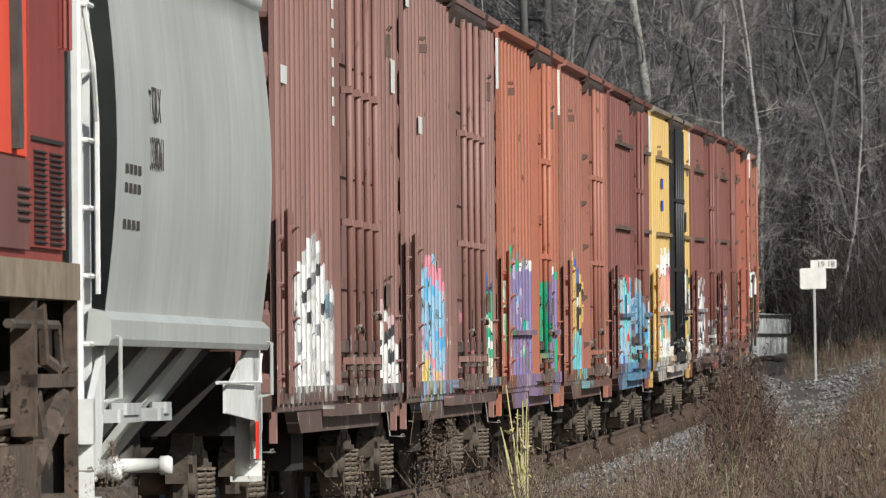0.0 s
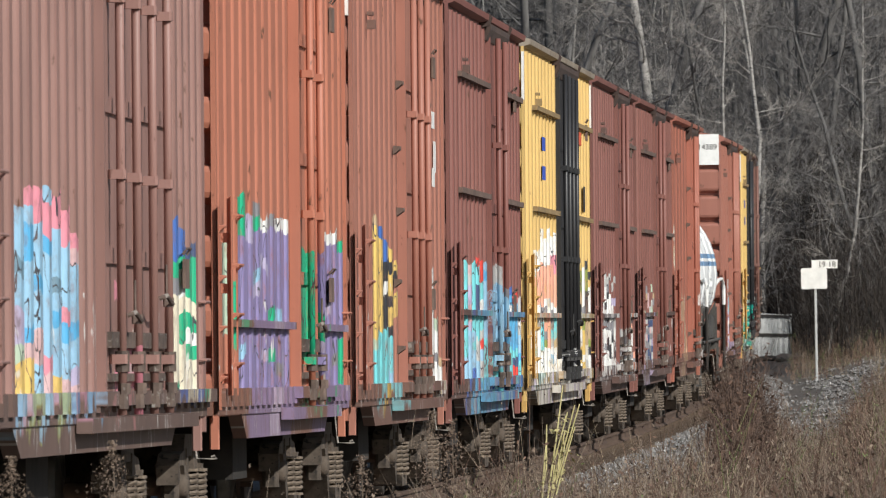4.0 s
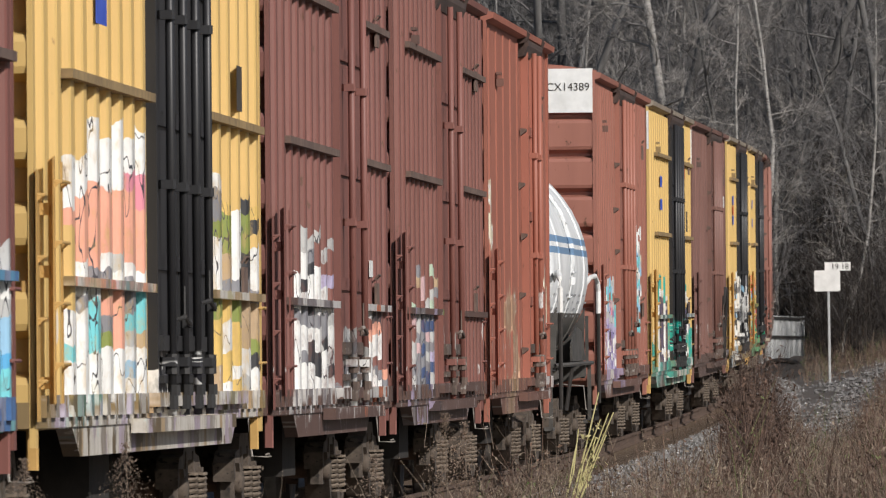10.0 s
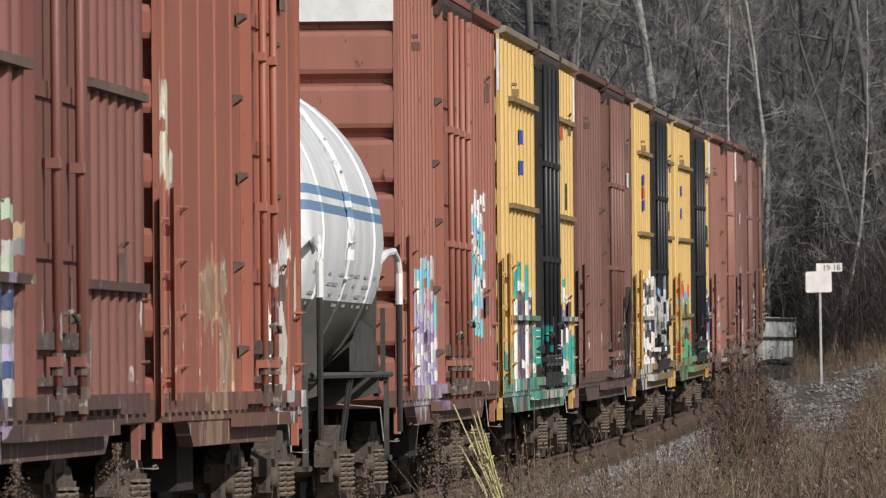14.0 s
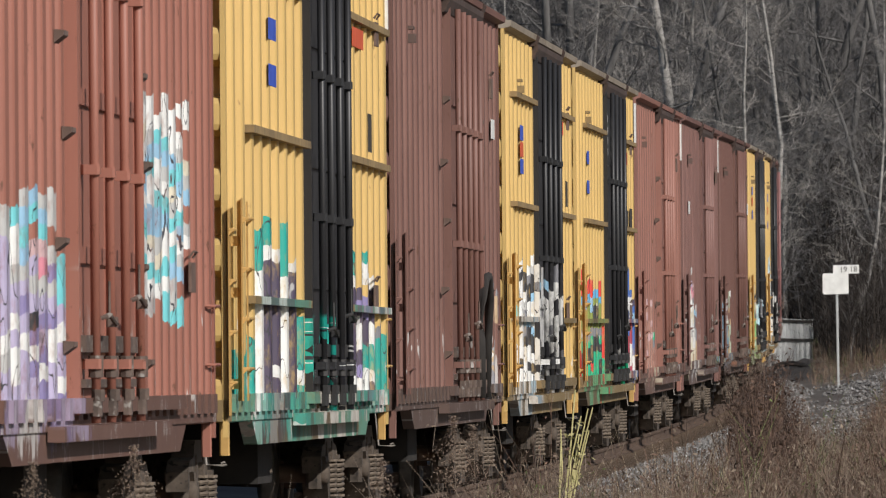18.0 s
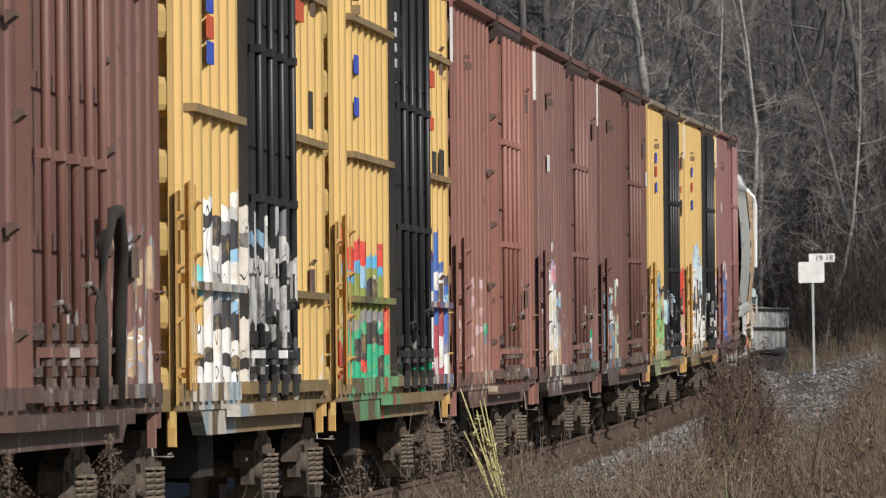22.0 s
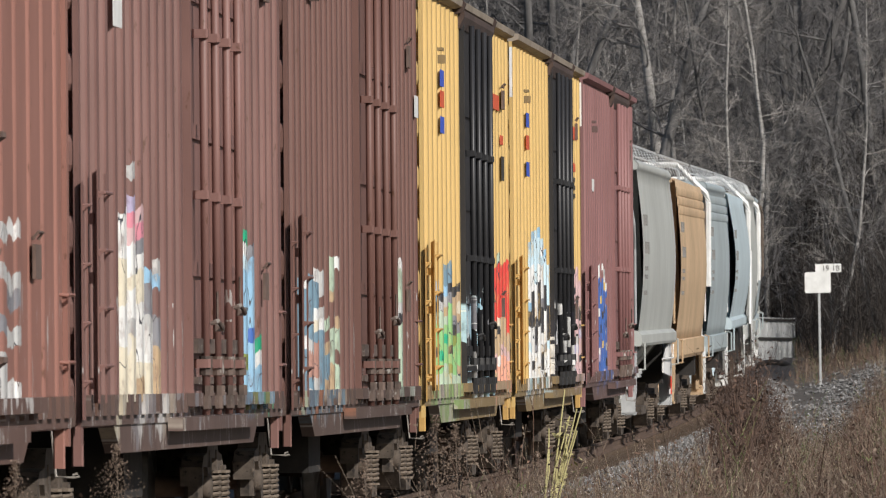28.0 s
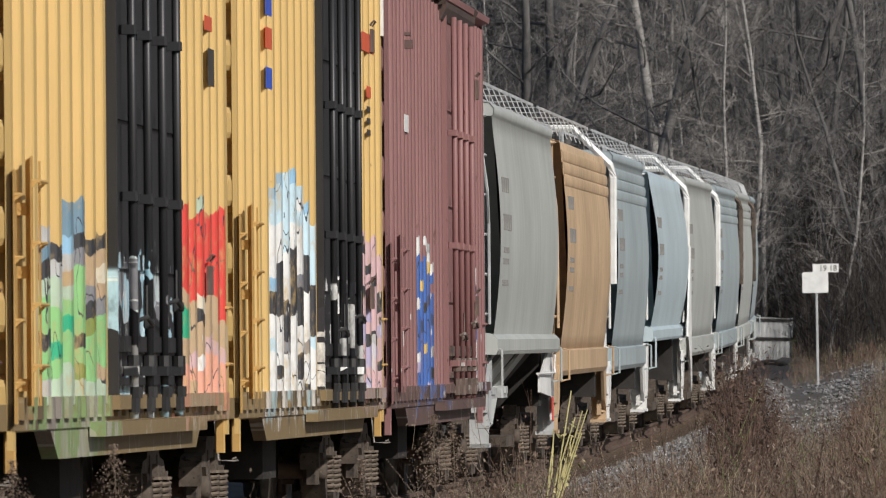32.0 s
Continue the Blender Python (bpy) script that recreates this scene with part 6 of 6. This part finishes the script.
        part("brake_rod", Geo().tube([(-2.2, -1.4, 0.95), (2.3, -1.4, 1.0)], 0.03, 6).mesh("brake_rod", RUST), tk)
    es = part("end_steps", Geo().box(L - 0.75, L - 0.12, -1.22, -1.18, 0.5, 1.7).mesh("end_steps", DARK), car)
    for z in (0.5, 0.9, 1.3):
        part("tread", Geo().box(L - 0.75, L - 0.12, -1.5, -1.2, z, z + 0.04).mesh("tread", DUST), es)
    part("step_rail", Geo().box(L - 0.20, L - 0.12, -1.54, -1.46, 0.45, 1.7).mesh("step_rail", BROWN_STEEL), es)
    part("frame_bracket", Geo().box(L - 3.2, L - 3.0, -1.54, -1.4, 0.9, 1.7).box(L - 3.2, L - 0.2, -1.54, -1.46, 1.18, 1.26).mesh("frame_bracket", BROWN_STEEL), car)
    part("sand_pipe", Geo().tube([(L - 2.4, -1.5, 1.66), (L - 2.2, -1.5, 1.35), (L - 1.4, -1.5, 1.3), (L - 1.3, -1.5, 1.24)], 0.045, 7).mesh("sand_pipe", BROWN_STEEL), car)
    part("brake_strut", Geo().tube([(L - 1.0, -1.5, 1.1), (L - 2.6, -1.45, 0.72)], 0.085, 8).mesh("brake_strut", BROWN_STEEL), car)
    part("gear_guard", Geo().box(L - 4.6, L - 2.3, -1.5, -1.3, 0.45, 0.85, 0.04).mesh("gear_guard", BROWN_STEEL), car)
    part("equipment_box", Geo().box(L - 2.9, L - 1.4, -1.40, -1.1, 1.28, 1.68, 0.03).mesh("equipment_box", DARK), car)
    part("air_pipe", Geo().tube([(L - 4.5, -1.5, 1.55), (L - 1.2, -1.5, 1.55), (L - 1.0, -1.5, 1.3), (L - 0.8, -1.5, 1.3)], 0.03, 6).mesh("air_pipe", DUST), car)
    part("pilot_plate", Geo().box(L - 0.12, L - 0.05, -1.5, 1.5, 0.35, 1.7).mesh("pilot_plate", DARK), car)
    part("coupler", shared(("coupler",), None, RUST), car, at=pose(L, 0, 0, 0, 0, 180))
    RAKE.append((car, s0, L, 4.0))


locomotive(-67.5, 19.3)


# ---------------------------------------------------------------- sign, fence, pipe beside the bend
def at_pixel(px, py, y):
    """A place at the distance y that lies at (px, py) of the still picture."""
    return Vector(((px - 784) / FOCAL * y, y, EYE_Z + (631.8 - py) / FOCAL * y))


def mile_sign():
    y = 284.0
    b = at_pixel(1446, 660, y)
    k = y / FOCAL
    sg = thing("mile_sign", "white square board and number plate on a thin post", "sign", at=Matrix.Translation((b.x, b.y, ground_z(b.x, b.y) - 0.1)) @ pose(0, 0, 0, 0, -1.2, 0))
    base = ground_z(b.x, b.y) - 0.1
    zt = EYE_Z + (631.8 - 474) * k - base
    zb = EYE_Z + (631.8 - 511) * k - base
    part("post", Geo().box(-0.03, 0.03, -0.03, 0.03, 0, zb + 0.1, 0.01).mesh("post", FENCE), sg)
    x0 = -25 * k
    part("square_board", Geo().extrude_y([(x0 + 0.03, zb), (x0 + 46 * k - 0.03, zb), (x0 + 46 * k, zb + 0.03), (x0 + 46 * k, zt - 0.03), (x0 + 46 * k - 0.03, zt), (x0 + 0.03, zt), (x0, zt - 0.03), (x0, zb + 0.03)], -0.05, -0.035).mesh("square_board", WHITE), sg)
    x1, z1 = -6 * k, zt - 0.01
    part("number_board", Geo().extrude_y([(x1, z1), (x1 + 46 * k, z1), (x1 + 46 * k, z1 + 15 * k), (x1, z1 + 15 * k)], -0.033, -0.02).mesh("number_board", WHITE), sg)
    lettering("board_number", "19 18", 14 * k, M_BLK, sg, Matrix(((1, 0, 0, x1 + 11 * k), (0, 0, -1, -0.037), (0, 1, 0, z1 + 2.5 * k), (0, 0, 0, 1))))


def sheet_fence():
    y = 328.0
    k = y / FOCAL
    a = at_pixel(1325, 640, y - 2)
    b = at_pixel(1396, 640, y + 4)
    base = min(ground_z(a.x, a.y), ground_z(b.x, b.y)) - 0.2
    d = (b - a)
    d.z = 0
    n = 9
    ln = d.length
    rot = math.atan2(d.y, d.x)
    fe = thing("sheet_fence", "grey galvanised sheet fence with two dark rails at the culvert", "fence", at=Matrix.Translation((a.x, a.y, base)) @ Matrix.Rotation(rot, 4, "Z"))
    top = at_pixel(1397, 556, y).z - base
    w = ln / n
    slat = Geo().extrude_z([(0.0, 0.0), (w * 0.12, -0.035), (w * 0.6, -0.035), (w * 0.72, 0.0), (w, 0.0), (w, 0.012), (0, 0.012)], 0, top).mesh("slat", FENCE)
    for i in range(n):
        part("slat", slat, fe, at=pose(i * w, 0, 0.03 * (n - i) / n))
    for z in (top * 0.97, top * 0.60):
        part("rail", Geo().box(-0.2, ln, -0.08, -0.04, z - 0.035, z + 0.035).mesh("rail", DARK), fe)
    part("end_post", Geo().box(ln, ln + 0.09, -0.06, 0.06, 0, top + 0.02, 0.01).mesh("end_post", FENCE), fe)
    c = at_pixel(1368, 632, y - 9)
    ring = [(math.cos(t) * 0.5, 0, math.sin(t) * 0.22) for t in [math.pi * j / 10 for j in range(11)]]
    pipe = thing("drain_pipe", "curved black drain pipe end by the fence", "pipe", at=Matrix.Translation((c.x - 0.1, c.y, ground_z(c.x, c.y) + 0.02)))
    part("pipe", Geo().tube(ring, 0.075, 8).mesh("pipe", DARK, True), pipe)
    part("pipe_rim", Geo().tube([(0.5, 0, 0), (0.5, 0, -0.08)], 0.1, 8).mesh("pipe_rim", DARK, True), pipe)


mile_sign()
sheet_fence()


# ---------------------------------------------------------------- bare trees on the slope
def limb(g, rng, p, d, r, length, segs, sides, lift=0.05, bend=0.13):
    pts = [p.copy()]
    for k in range(segs):
        d = (d + Vector(rng.normal(0, bend, 3)) + Vector((0, 0, lift))).normalized()
        p = p + d * (length / segs)
        pts.append(p.copy())
    g.tube(pts, r, sides, r * 0.22, caps=False)
    return pts


def tree_meshes(seed, height, radius, bark, low, spread):
    rng = np.random.default_rng(seed)
    tr, cr = Geo(), Geo()
    trunk = limb(tr, rng, Vector((0, 0, -0.5)), Vector((0, 0, 1)), radius, height, 11, 7, 0.10, 0.085)
    nb = 20
    for k in range(nb):
        u = low + (0.98 - low) * (k + rng.uniform(0, 0.9)) / nb
        i = min(int(u * 11), 10)
        p = trunk[i].lerp(trunk[i + 1], u * 11 - i)
        a = rng.uniform(0, 6.283)
        d = Vector((math.cos(a), math.sin(a), rng.uniform(0.0, 0.95))).normalized()
        ln = height * spread * (1.15 - u) * rng.uniform(0.6, 1.2)
        b = limb(tr if rng.random() < 0.35 else cr, rng, p, d, radius * (1.05 - u) * 0.24 + 0.010, ln, 6, 4)
        for j in range(11):
            v = rng.uniform(0.2, 1.0)
            q = min(int(v * 6), 5)
            pp = b[q].lerp(b[q + 1], v * 6 - q)
            dd = ((b[q + 1] - b[q]).normalized() + Vector(rng.normal(0, 0.7, 3)) + Vector((0, 0, 0.25))).normalized()
            l2 = ln * rng.uniform(0.22, 0.5)
            c = limb(cr, rng, pp, dd, 0.011, l2, 4, 3, 0.04, 0.22)
            for h in range(8):
                w = rng.integers(1, 4)
                d3 = ((c[w + 1] - c[w]).normalized() + Vector(rng.normal(0, 0.7, 3))).normalized()
                limb(cr, rng, c[w], d3, 0.0065, l2 * rng.uniform(0.3, 0.7), 2, 3, 0.05, 0.2)
    return tr.mesh("trunk", bark, True), cr.mesh("crown", BIRCH_TWIG if bark is BIRCH else TWIG)


BIRCH_TWIG = rough_mat("pale_twigs", (0.13, 0.12, 0.11), (0.30, 0.28, 0.26), 2, 0.95, bumps=0)
KINDS = [tree_meshes(11 + k, h, r, BARK, lo, sp) for k, (h, r, lo, sp) in enumerate(((17, 0.19, 0.2, 0.30), (15, 0.13, 0.12, 0.33), (19, 0.22, 0.25, 0.28), (13, 0.09, 0.08, 0.34), (16, 0.15, 0.15, 0.36), (11, 0.07, 0.06, 0.36)))]
BIRCHES = [tree_meshes(41 + k, h, r, BIRCH, lo, sp) for k, (h, r, lo, sp) in enumerate(((16, 0.10, 0.22, 0.24), (13, 0.07, 0.15, 0.26), (18, 0.21, 0.35, 0.22)))]


def tree_clear(x, y):
    d2 = (TR_X - x) ** 2 + (TR_Y - y) ** 2
    return float(np.sqrt(d2.min()))


def plant_tree(kind, x, y, turn, scale, pale):
    tr = thing("birch_tree" if pale else "bare_tree", "bare birch with pale bark on the wooded slope" if pale else "leafless grey-brown tree on the wooded slope", "tree", "trees on the slope",
               at=Matrix.Translation((x, y, ground_z(x, y))) @ Matrix.Rotation(turn, 4, "Z") @ pose(0, 0, 0, random.uniform(-6, 6), random.uniform(-7, 7), 0))
    tr.scale = (scale,) * 3
    part("trunk", kind[0], tr)
    part("crown", kind[1], tr)


def forest():
    rng = np.random.default_rng(5)
    # those that can be told apart: (px across, distance, kind, scale, pale)
    for px, y, k, sc, pale in ((1198, 335, 2, 1.0, True), (1335, 322, 1, 1.0, True), (1318, 326, 0, 0.9, True), (1462, 318, 1, 0.85, True), (1052, 330, 2, 1.0, False), (1412, 346, 0, 1.0, False),
                               (1382, 342, 4, 0.9, False), (1500, 340, 4, 1.0, False), (1240, 345, 0, 1.0, True), (1552, 330, 3, 1.0, False), (905, 340, 0, 1.0, False), (1290, 330, 3, 1.0, False)):
        kind = (BIRCHES if pale else KINDS)[k]
        plant_tree(kind, (px - 784) / FOCAL * y, y, rng.uniform(0, 6.28), sc, pale)
    n = 0
    while n < 125:
        y = rng.uniform(337, 415)
        px = rng.uniform(640, 1640)
        x = (px - 784) / FOCAL * y
        if tree_clear(x, y) < 7:
            continue
        n += 1
        pale = rng.random() < 0.13
        kind = BIRCHES[rng.integers(0, 2)] if pale else KINDS[rng.integers(0, 6)]
        plant_tree(kind, x, y, rng.uniform(0, 6.28), rng.uniform(0.75, 1.1), pale)


def ribbon(V, F, rng, p, h, w, lean, segs=2, curl=0.25):
    """A thin upright blade or stem of a few flat pieces."""
    a = rng.uniform(0, 6.283)
    ax = np.array([math.cos(a), math.sin(a)]) * w / 2
    dx = rng.normal(0, lean, 2)
    o = len(V)
    for k in range(segs + 1):
        u = k / segs
        c = dx * h * (u + curl * u * u)
        s = 1 - 0.75 * u
        V.append((p[0] + c[0] - ax[0] * s, p[1] + c[1] - ax[1] * s, p[2] + h * u))
        V.append((p[0] + c[0] + ax[0] * s, p[1] + c[1] + ax[1] * s, p[2] + h * u))
    for k in range(segs):
        q = o + 2 * k
        F.append((q, q + 1, q + 3, q + 2))
    return dx


def leaf(V, F, rng, p, size):
    a = rng.normal(0, 1, 3)
    b = rng.normal(0, 1, 3)
    a = a / np.linalg.norm(a) * size
    b = b / np.linalg.norm(b) * size * 0.5
    o = len(V)
    for q in (p - a, p + b, p + a, p - b):
        V.append(tuple(q))
    F.append((o, o + 1, o + 2, o + 3))


def stuff(name, V, F, mat, label, category):
    me = bpy.data.meshes.new(name)
    me.from_pydata(V, [], F)
    me.materials.append(mat)
    return tagged(new(name, me), label, category, kind="stuff")


def brush():
    rng = np.random.default_rng(8)
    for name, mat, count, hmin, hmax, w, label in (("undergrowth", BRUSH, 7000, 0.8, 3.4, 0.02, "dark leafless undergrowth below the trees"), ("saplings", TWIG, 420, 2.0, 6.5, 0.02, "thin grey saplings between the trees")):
        V, F = [], []
        ys = rng.uniform(303, 380, count)
        pxs = rng.uniform(820, 1640, count)
        xs = (pxs - 784) / FOCAL * ys
        zs = ground_height(xs, ys)[0]
        for x, y, z in zip(xs, ys, zs):
            if tree_clear(x, y) < 4.5 or (y < 335 and 1310 < x / y * FOCAL + 784 < 1415):
                continue
            h = rng.uniform(hmin, hmax)
            dx = ribbon(V, F, rng, (x, y, z), h, w * 1.6, 0.12, 3)
            for k in range(7):
                u = rng.uniform(0.2, 0.95)
                pp = (x + dx[0] * h * u, y + dx[1] * h * u, z + h * u)
                ribbon(V, F, rng, pp, h * rng.uniform(0.15, 0.4), w, 0.8, 2)
        stuff(name, V, F, mat, label, "undergrowth")
    # a tall thicket behind the culvert, added near-black for the wood's shaded interior
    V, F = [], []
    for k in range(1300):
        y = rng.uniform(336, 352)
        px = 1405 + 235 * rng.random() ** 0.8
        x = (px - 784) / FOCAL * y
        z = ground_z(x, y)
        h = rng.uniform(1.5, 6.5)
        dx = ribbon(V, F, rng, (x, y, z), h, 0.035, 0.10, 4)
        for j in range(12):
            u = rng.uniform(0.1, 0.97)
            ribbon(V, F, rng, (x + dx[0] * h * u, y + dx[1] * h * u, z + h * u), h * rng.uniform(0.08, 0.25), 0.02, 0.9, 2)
    stuff("shade_thicket", V, F, BRUSH, "tall leafless thicket added to darken the shaded edge of the wood", "thicket")


forest()
brush()


# ---------------------------------------------------------------- weeds on the verge
def weeds():
    rng = np.random.default_rng(12)
    sets = {"dry_weeds": (WEED, [], []), "red_brown_weeds": (WEED_RED, [], []), "pale_grass": (STRAW_PALE, [], []), "green_weeds": (GREEN, [], []), "dark_red_weeds": (WEED_DARK, [], [])}
    def one(kind, x, y, h, w=1.0):
        mat, V, F = sets[kind]
        z = ground_z_fast(x, y)
        if kind == "pale_grass":
            for k in range(4):
                ribbon(V, F, rng, (x + rng.normal(0, 0.05), y + rng.normal(0, 0.1), z), h * rng.uniform(0.6, 1), 0.006, 0.2, 3)
            return
        dx = ribbon(V, F, rng, (x, y, z), h, 0.010 * w, 0.16, 3)
        for k in range(4):
            u = rng.uniform(0.3, 0.9)
            ribbon(V, F, rng, (x + dx[0] * h * u, y + dx[1] * h * u, z + h * u), h * rng.uniform(0.15, 0.35), 0.006, 0.5, 2)
        for k in range(11):
            u = rng.uniform(0.25, 1.05)
            pp = np.array([x + dx[0] * h * u, y + dx[1] * h * u, z + h * u]) + rng.normal(0, 0.05, 3)
            leaf(V, F, rng, pp, rng.uniform(0.010, 0.026) * w)
    n = 0
    while n < 16000:
        y = rng.uniform(48, 270) if rng.random() < 0.75 else rng.uniform(150, 290)
        px = rng.uniform(-60, 1640)
        x = (px - 784) / FOCAL * y
        s = y - 120
        d = x - float(np.interp(y, TR_Y[:1300], TR_X[:1300]))
        if d < 2.5 or d > 26 or (d < 3.8 and y > 130 and rng.random() < 0.86) or (d < 3.6 and rng.random() < 0.5) or (d < 5.2 and y > 232 and rng.random() < 0.85):
            continue
        drift = noise.noise(Vector((x * 0.8, y * 0.07, 3.0)))
        if rng.random() > 0.55 + 1.9 * drift:
            continue
        n += 1
        tone = noise.noise(Vector((x * 0.4 + 9, y * 0.06, 1.0)))
        kind = rng.choice(["dry_weeds", "red_brown_weeds", "pale_grass", "green_weeds"], p=[0.50, 0.33, 0.14, 0.03] if tone > 0 else [0.28, 0.62, 0.07, 0.03])
        tall = (rng.uniform(0.2, 0.6) + (0.45 if d > 6 else 0) * rng.random()) * (1 + 1.4 * max(0, drift)) + 0.7 * rng.random() ** 9
        if d < 4.2 and y > 130:
            tall *= 0.45
        one("dark_red_weeds" if kind == "red_brown_weeds" and rng.random() < 0.35 else kind, x, y, tall)
    for k in range(7500):         # between the rails' shoulder and the eye
        y = rng.uniform(52, 215)
        d = 2.15 + abs(rng.normal(0, 1.1))
        x = float(np.interp(y, TR_Y[:1300], TR_X[:1300])) + d
        if x / y * FOCAL + 784 > 1640 or (y > 125 and rng.random() < 0.78):
            continue
        one(rng.choice(["dry_weeds", "red_brown_weeds", "pale_grass"], p=[0.6, 0.3, 0.1]), x, y, rng.uniform(0.2, 0.55) + 0.35 * rng.random() ** 3)
    for k in range(480):          # a reddish thicket beside the ballast before the bend
        y = rng.uniform(135, 215)
        px = rng.normal(1315, 34)
        one("dark_red_weeds" if rng.random() < 0.8 else "red_brown_weeds", (px - 784) / FOCAL * y, y, rng.uniform(0.6, 1.75) * math.exp(-((px - 1310) / 70) ** 2) + 0.15, 1.9)
    for k in range(1300):
        y = rng.uniform(286, 334)
        px = rng.uniform(1400, 1640)
        one(rng.choice(["dry_weeds", "red_brown_weeds", "pale_grass", "green_weeds"], p=[0.30, 0.58, 0.06, 0.06]), (px - 784) / FOCAL * y, y, rng.uniform(0.2, 0.55) + 0.5 * rng.random() ** 4)
    for name, (mat, V, F) in sets.items():
        stuff(name, V, F, mat, {"dry_weeds": "dry brown weeds on the verge", "red_brown_weeds": "reddish brown dead weeds on the verge", "pale_grass": "pale straw grass blades on the verge", "green_weeds": "small green weeds on the verge", "dark_red_weeds": "dark red-brown thicket of dead weeds by the ballast"}[name], "weeds")


STRAW_PALE = rough_mat("pale_straw", (0.26, 0.20, 0.13), (0.48, 0.40, 0.28), 5, 0.9, bumps=0)
GZ_Y = np.arange(20, 330, 2.0)
GZ_X = np.arange(-12, 30, 0.5)
gx, gy = np.meshgrid(GZ_X, GZ_Y)
GZ = ground_height(gx.ravel(), gy.ravel())[0].reshape(gx.shape)


def ground_z_fast(x, y):
    j = min(max(int((x + 12) / 0.5), 0), len(GZ_X) - 1)
    i = min(max(int((y - 20) / 2), 0), len(GZ_Y) - 1)
    return float(GZ[i, j])


weeds()


def seed_stalk(px, py, y, n):
    """A tall dry stalk with a plume of seed heads."""
    rng = np.random.default_rng(int(px * 7 + y))
    top = at_pixel(px, py, y)
    z0 = ground_z_fast(top.x, y)
    h = top.z - z0
    st = thing("goldenrod_stalk", "tall dry goldenrod stalk with a fuzzy brown seed plume", "weed", "dry stalks before the rails", at=Matrix.Translation((top.x, y, z0)))
    part("stem", Geo().tube([(0.06, 0, 0), (0.03, 0, h * 0.5), (0, 0, h)], 0.005, 5, 0.002).mesh("stem", WEED), st)
    V, F = [], []
    for k in range(n):
        u = rng.uniform(0, 1)
        r = 0.055 * math.sin(math.pi * min(1, u * 1.1 + 0.08)) + 0.012
        leaf(V, F, rng, np.array([rng.normal(0, r), rng.normal(0, r), h - 0.42 + 0.44 * u]), rng.uniform(0.004, 0.009))
    me = bpy.data.meshes.new("seed_plume")
    me.from_pydata(V, [], F)
    me.materials.append(SEED)
    part("seed_plume", me, st)["kind"] = "stuff"


SEED = rough_mat("seed_heads", (0.10, 0.072, 0.055), (0.28, 0.21, 0.16), 20, 0.95, bumps=0)
for px, py, yy in ((200, 790, 64), (20, 820, 60), (765, 735, 72), (800, 750, 74), (945, 800, 70), (640, 815, 66), (1130, 775, 85)):
    seed_stalk(px, py, yy, 1300)


def straw_clump():
    """Tall yellow-green grass that sways in the wind, hinged at its root."""
    y = 97.0
    root = at_pixel(945, 1030, y)
    root.z = ground_z_fast(root.x, y)
    base = Matrix.Translation(root)
    cl = thing("tall_grass", "tall yellow-green grass stalks bending in the wind", "grass", at=base)
    rng = np.random.default_rng(21)
    for k in range(9):
        a = rng.normal(0, 0.055)
        h = rng.uniform(1.3, 1.80)
        pts = [(rng.normal(0, 0.02) + a * h * u + 0.05 * a * u * u, rng.normal(0, 0.01), h * u) for u in (0, 0.25, 0.5, 0.75, 1)]
        part("stalk", Geo().tube(pts, 0.012, 5, 0.006).mesh("stalk", STRAW), cl)
    V, F = [], []
    for k in range(60):
        u = rng.uniform(0.55, 1.0)
        leaf(V, F, rng, np.array([rng.normal(0, 0.05), rng.normal(0, 0.03), 1.5 * u]), rng.uniform(0.015, 0.04))
    me = bpy.data.meshes.new("blade_tips")
    me.from_pydata(V, [], F)
    me.materials.append(STRAW)
    part("blade_tips", me, cl)["kind"] = "stuff"
    swing = [(0, -0.08), (1, -0.15), (2, 0.58), (2.5, 0.4), (3, 0.32), (3.5, 0.3), (4.5, 0.1), (5.5, 0.4), (6, 0.72), (6.5, 0.2), (7, -0.3), (7.5, -0.3), (8, 0.05), (8.5, 0.3), (9, 0.12), (9.5, 0.15), (10, 0.3), (10.5, 0.3),
             (11, 0.1), (11.5, -0.5), (12, -1.1), (12.5, -1.1), (13, -0.95), (13.5, -0.8), (14, -0.38), (14.5, 0.35), (15.5, 0.1), (16.5, 0.25), (17, 0.25), (17.5, 0.3), (18, 0.14), (18.5, 0.0), (19, 0.2), (19.5, -0.1), (20, -0.45),
             (21, -0.14), (22, -0.3), (23, -0.3), (24, -0.24), (25, -0.1), (26, -0.2), (27.5, 0.1), (28.5, 0.2), (29, 0.14), (30, 0.36), (31, 0.09), (32, 0.22)]
    SWAYING.append((cl, base, swing))


straw_clump()
motions()
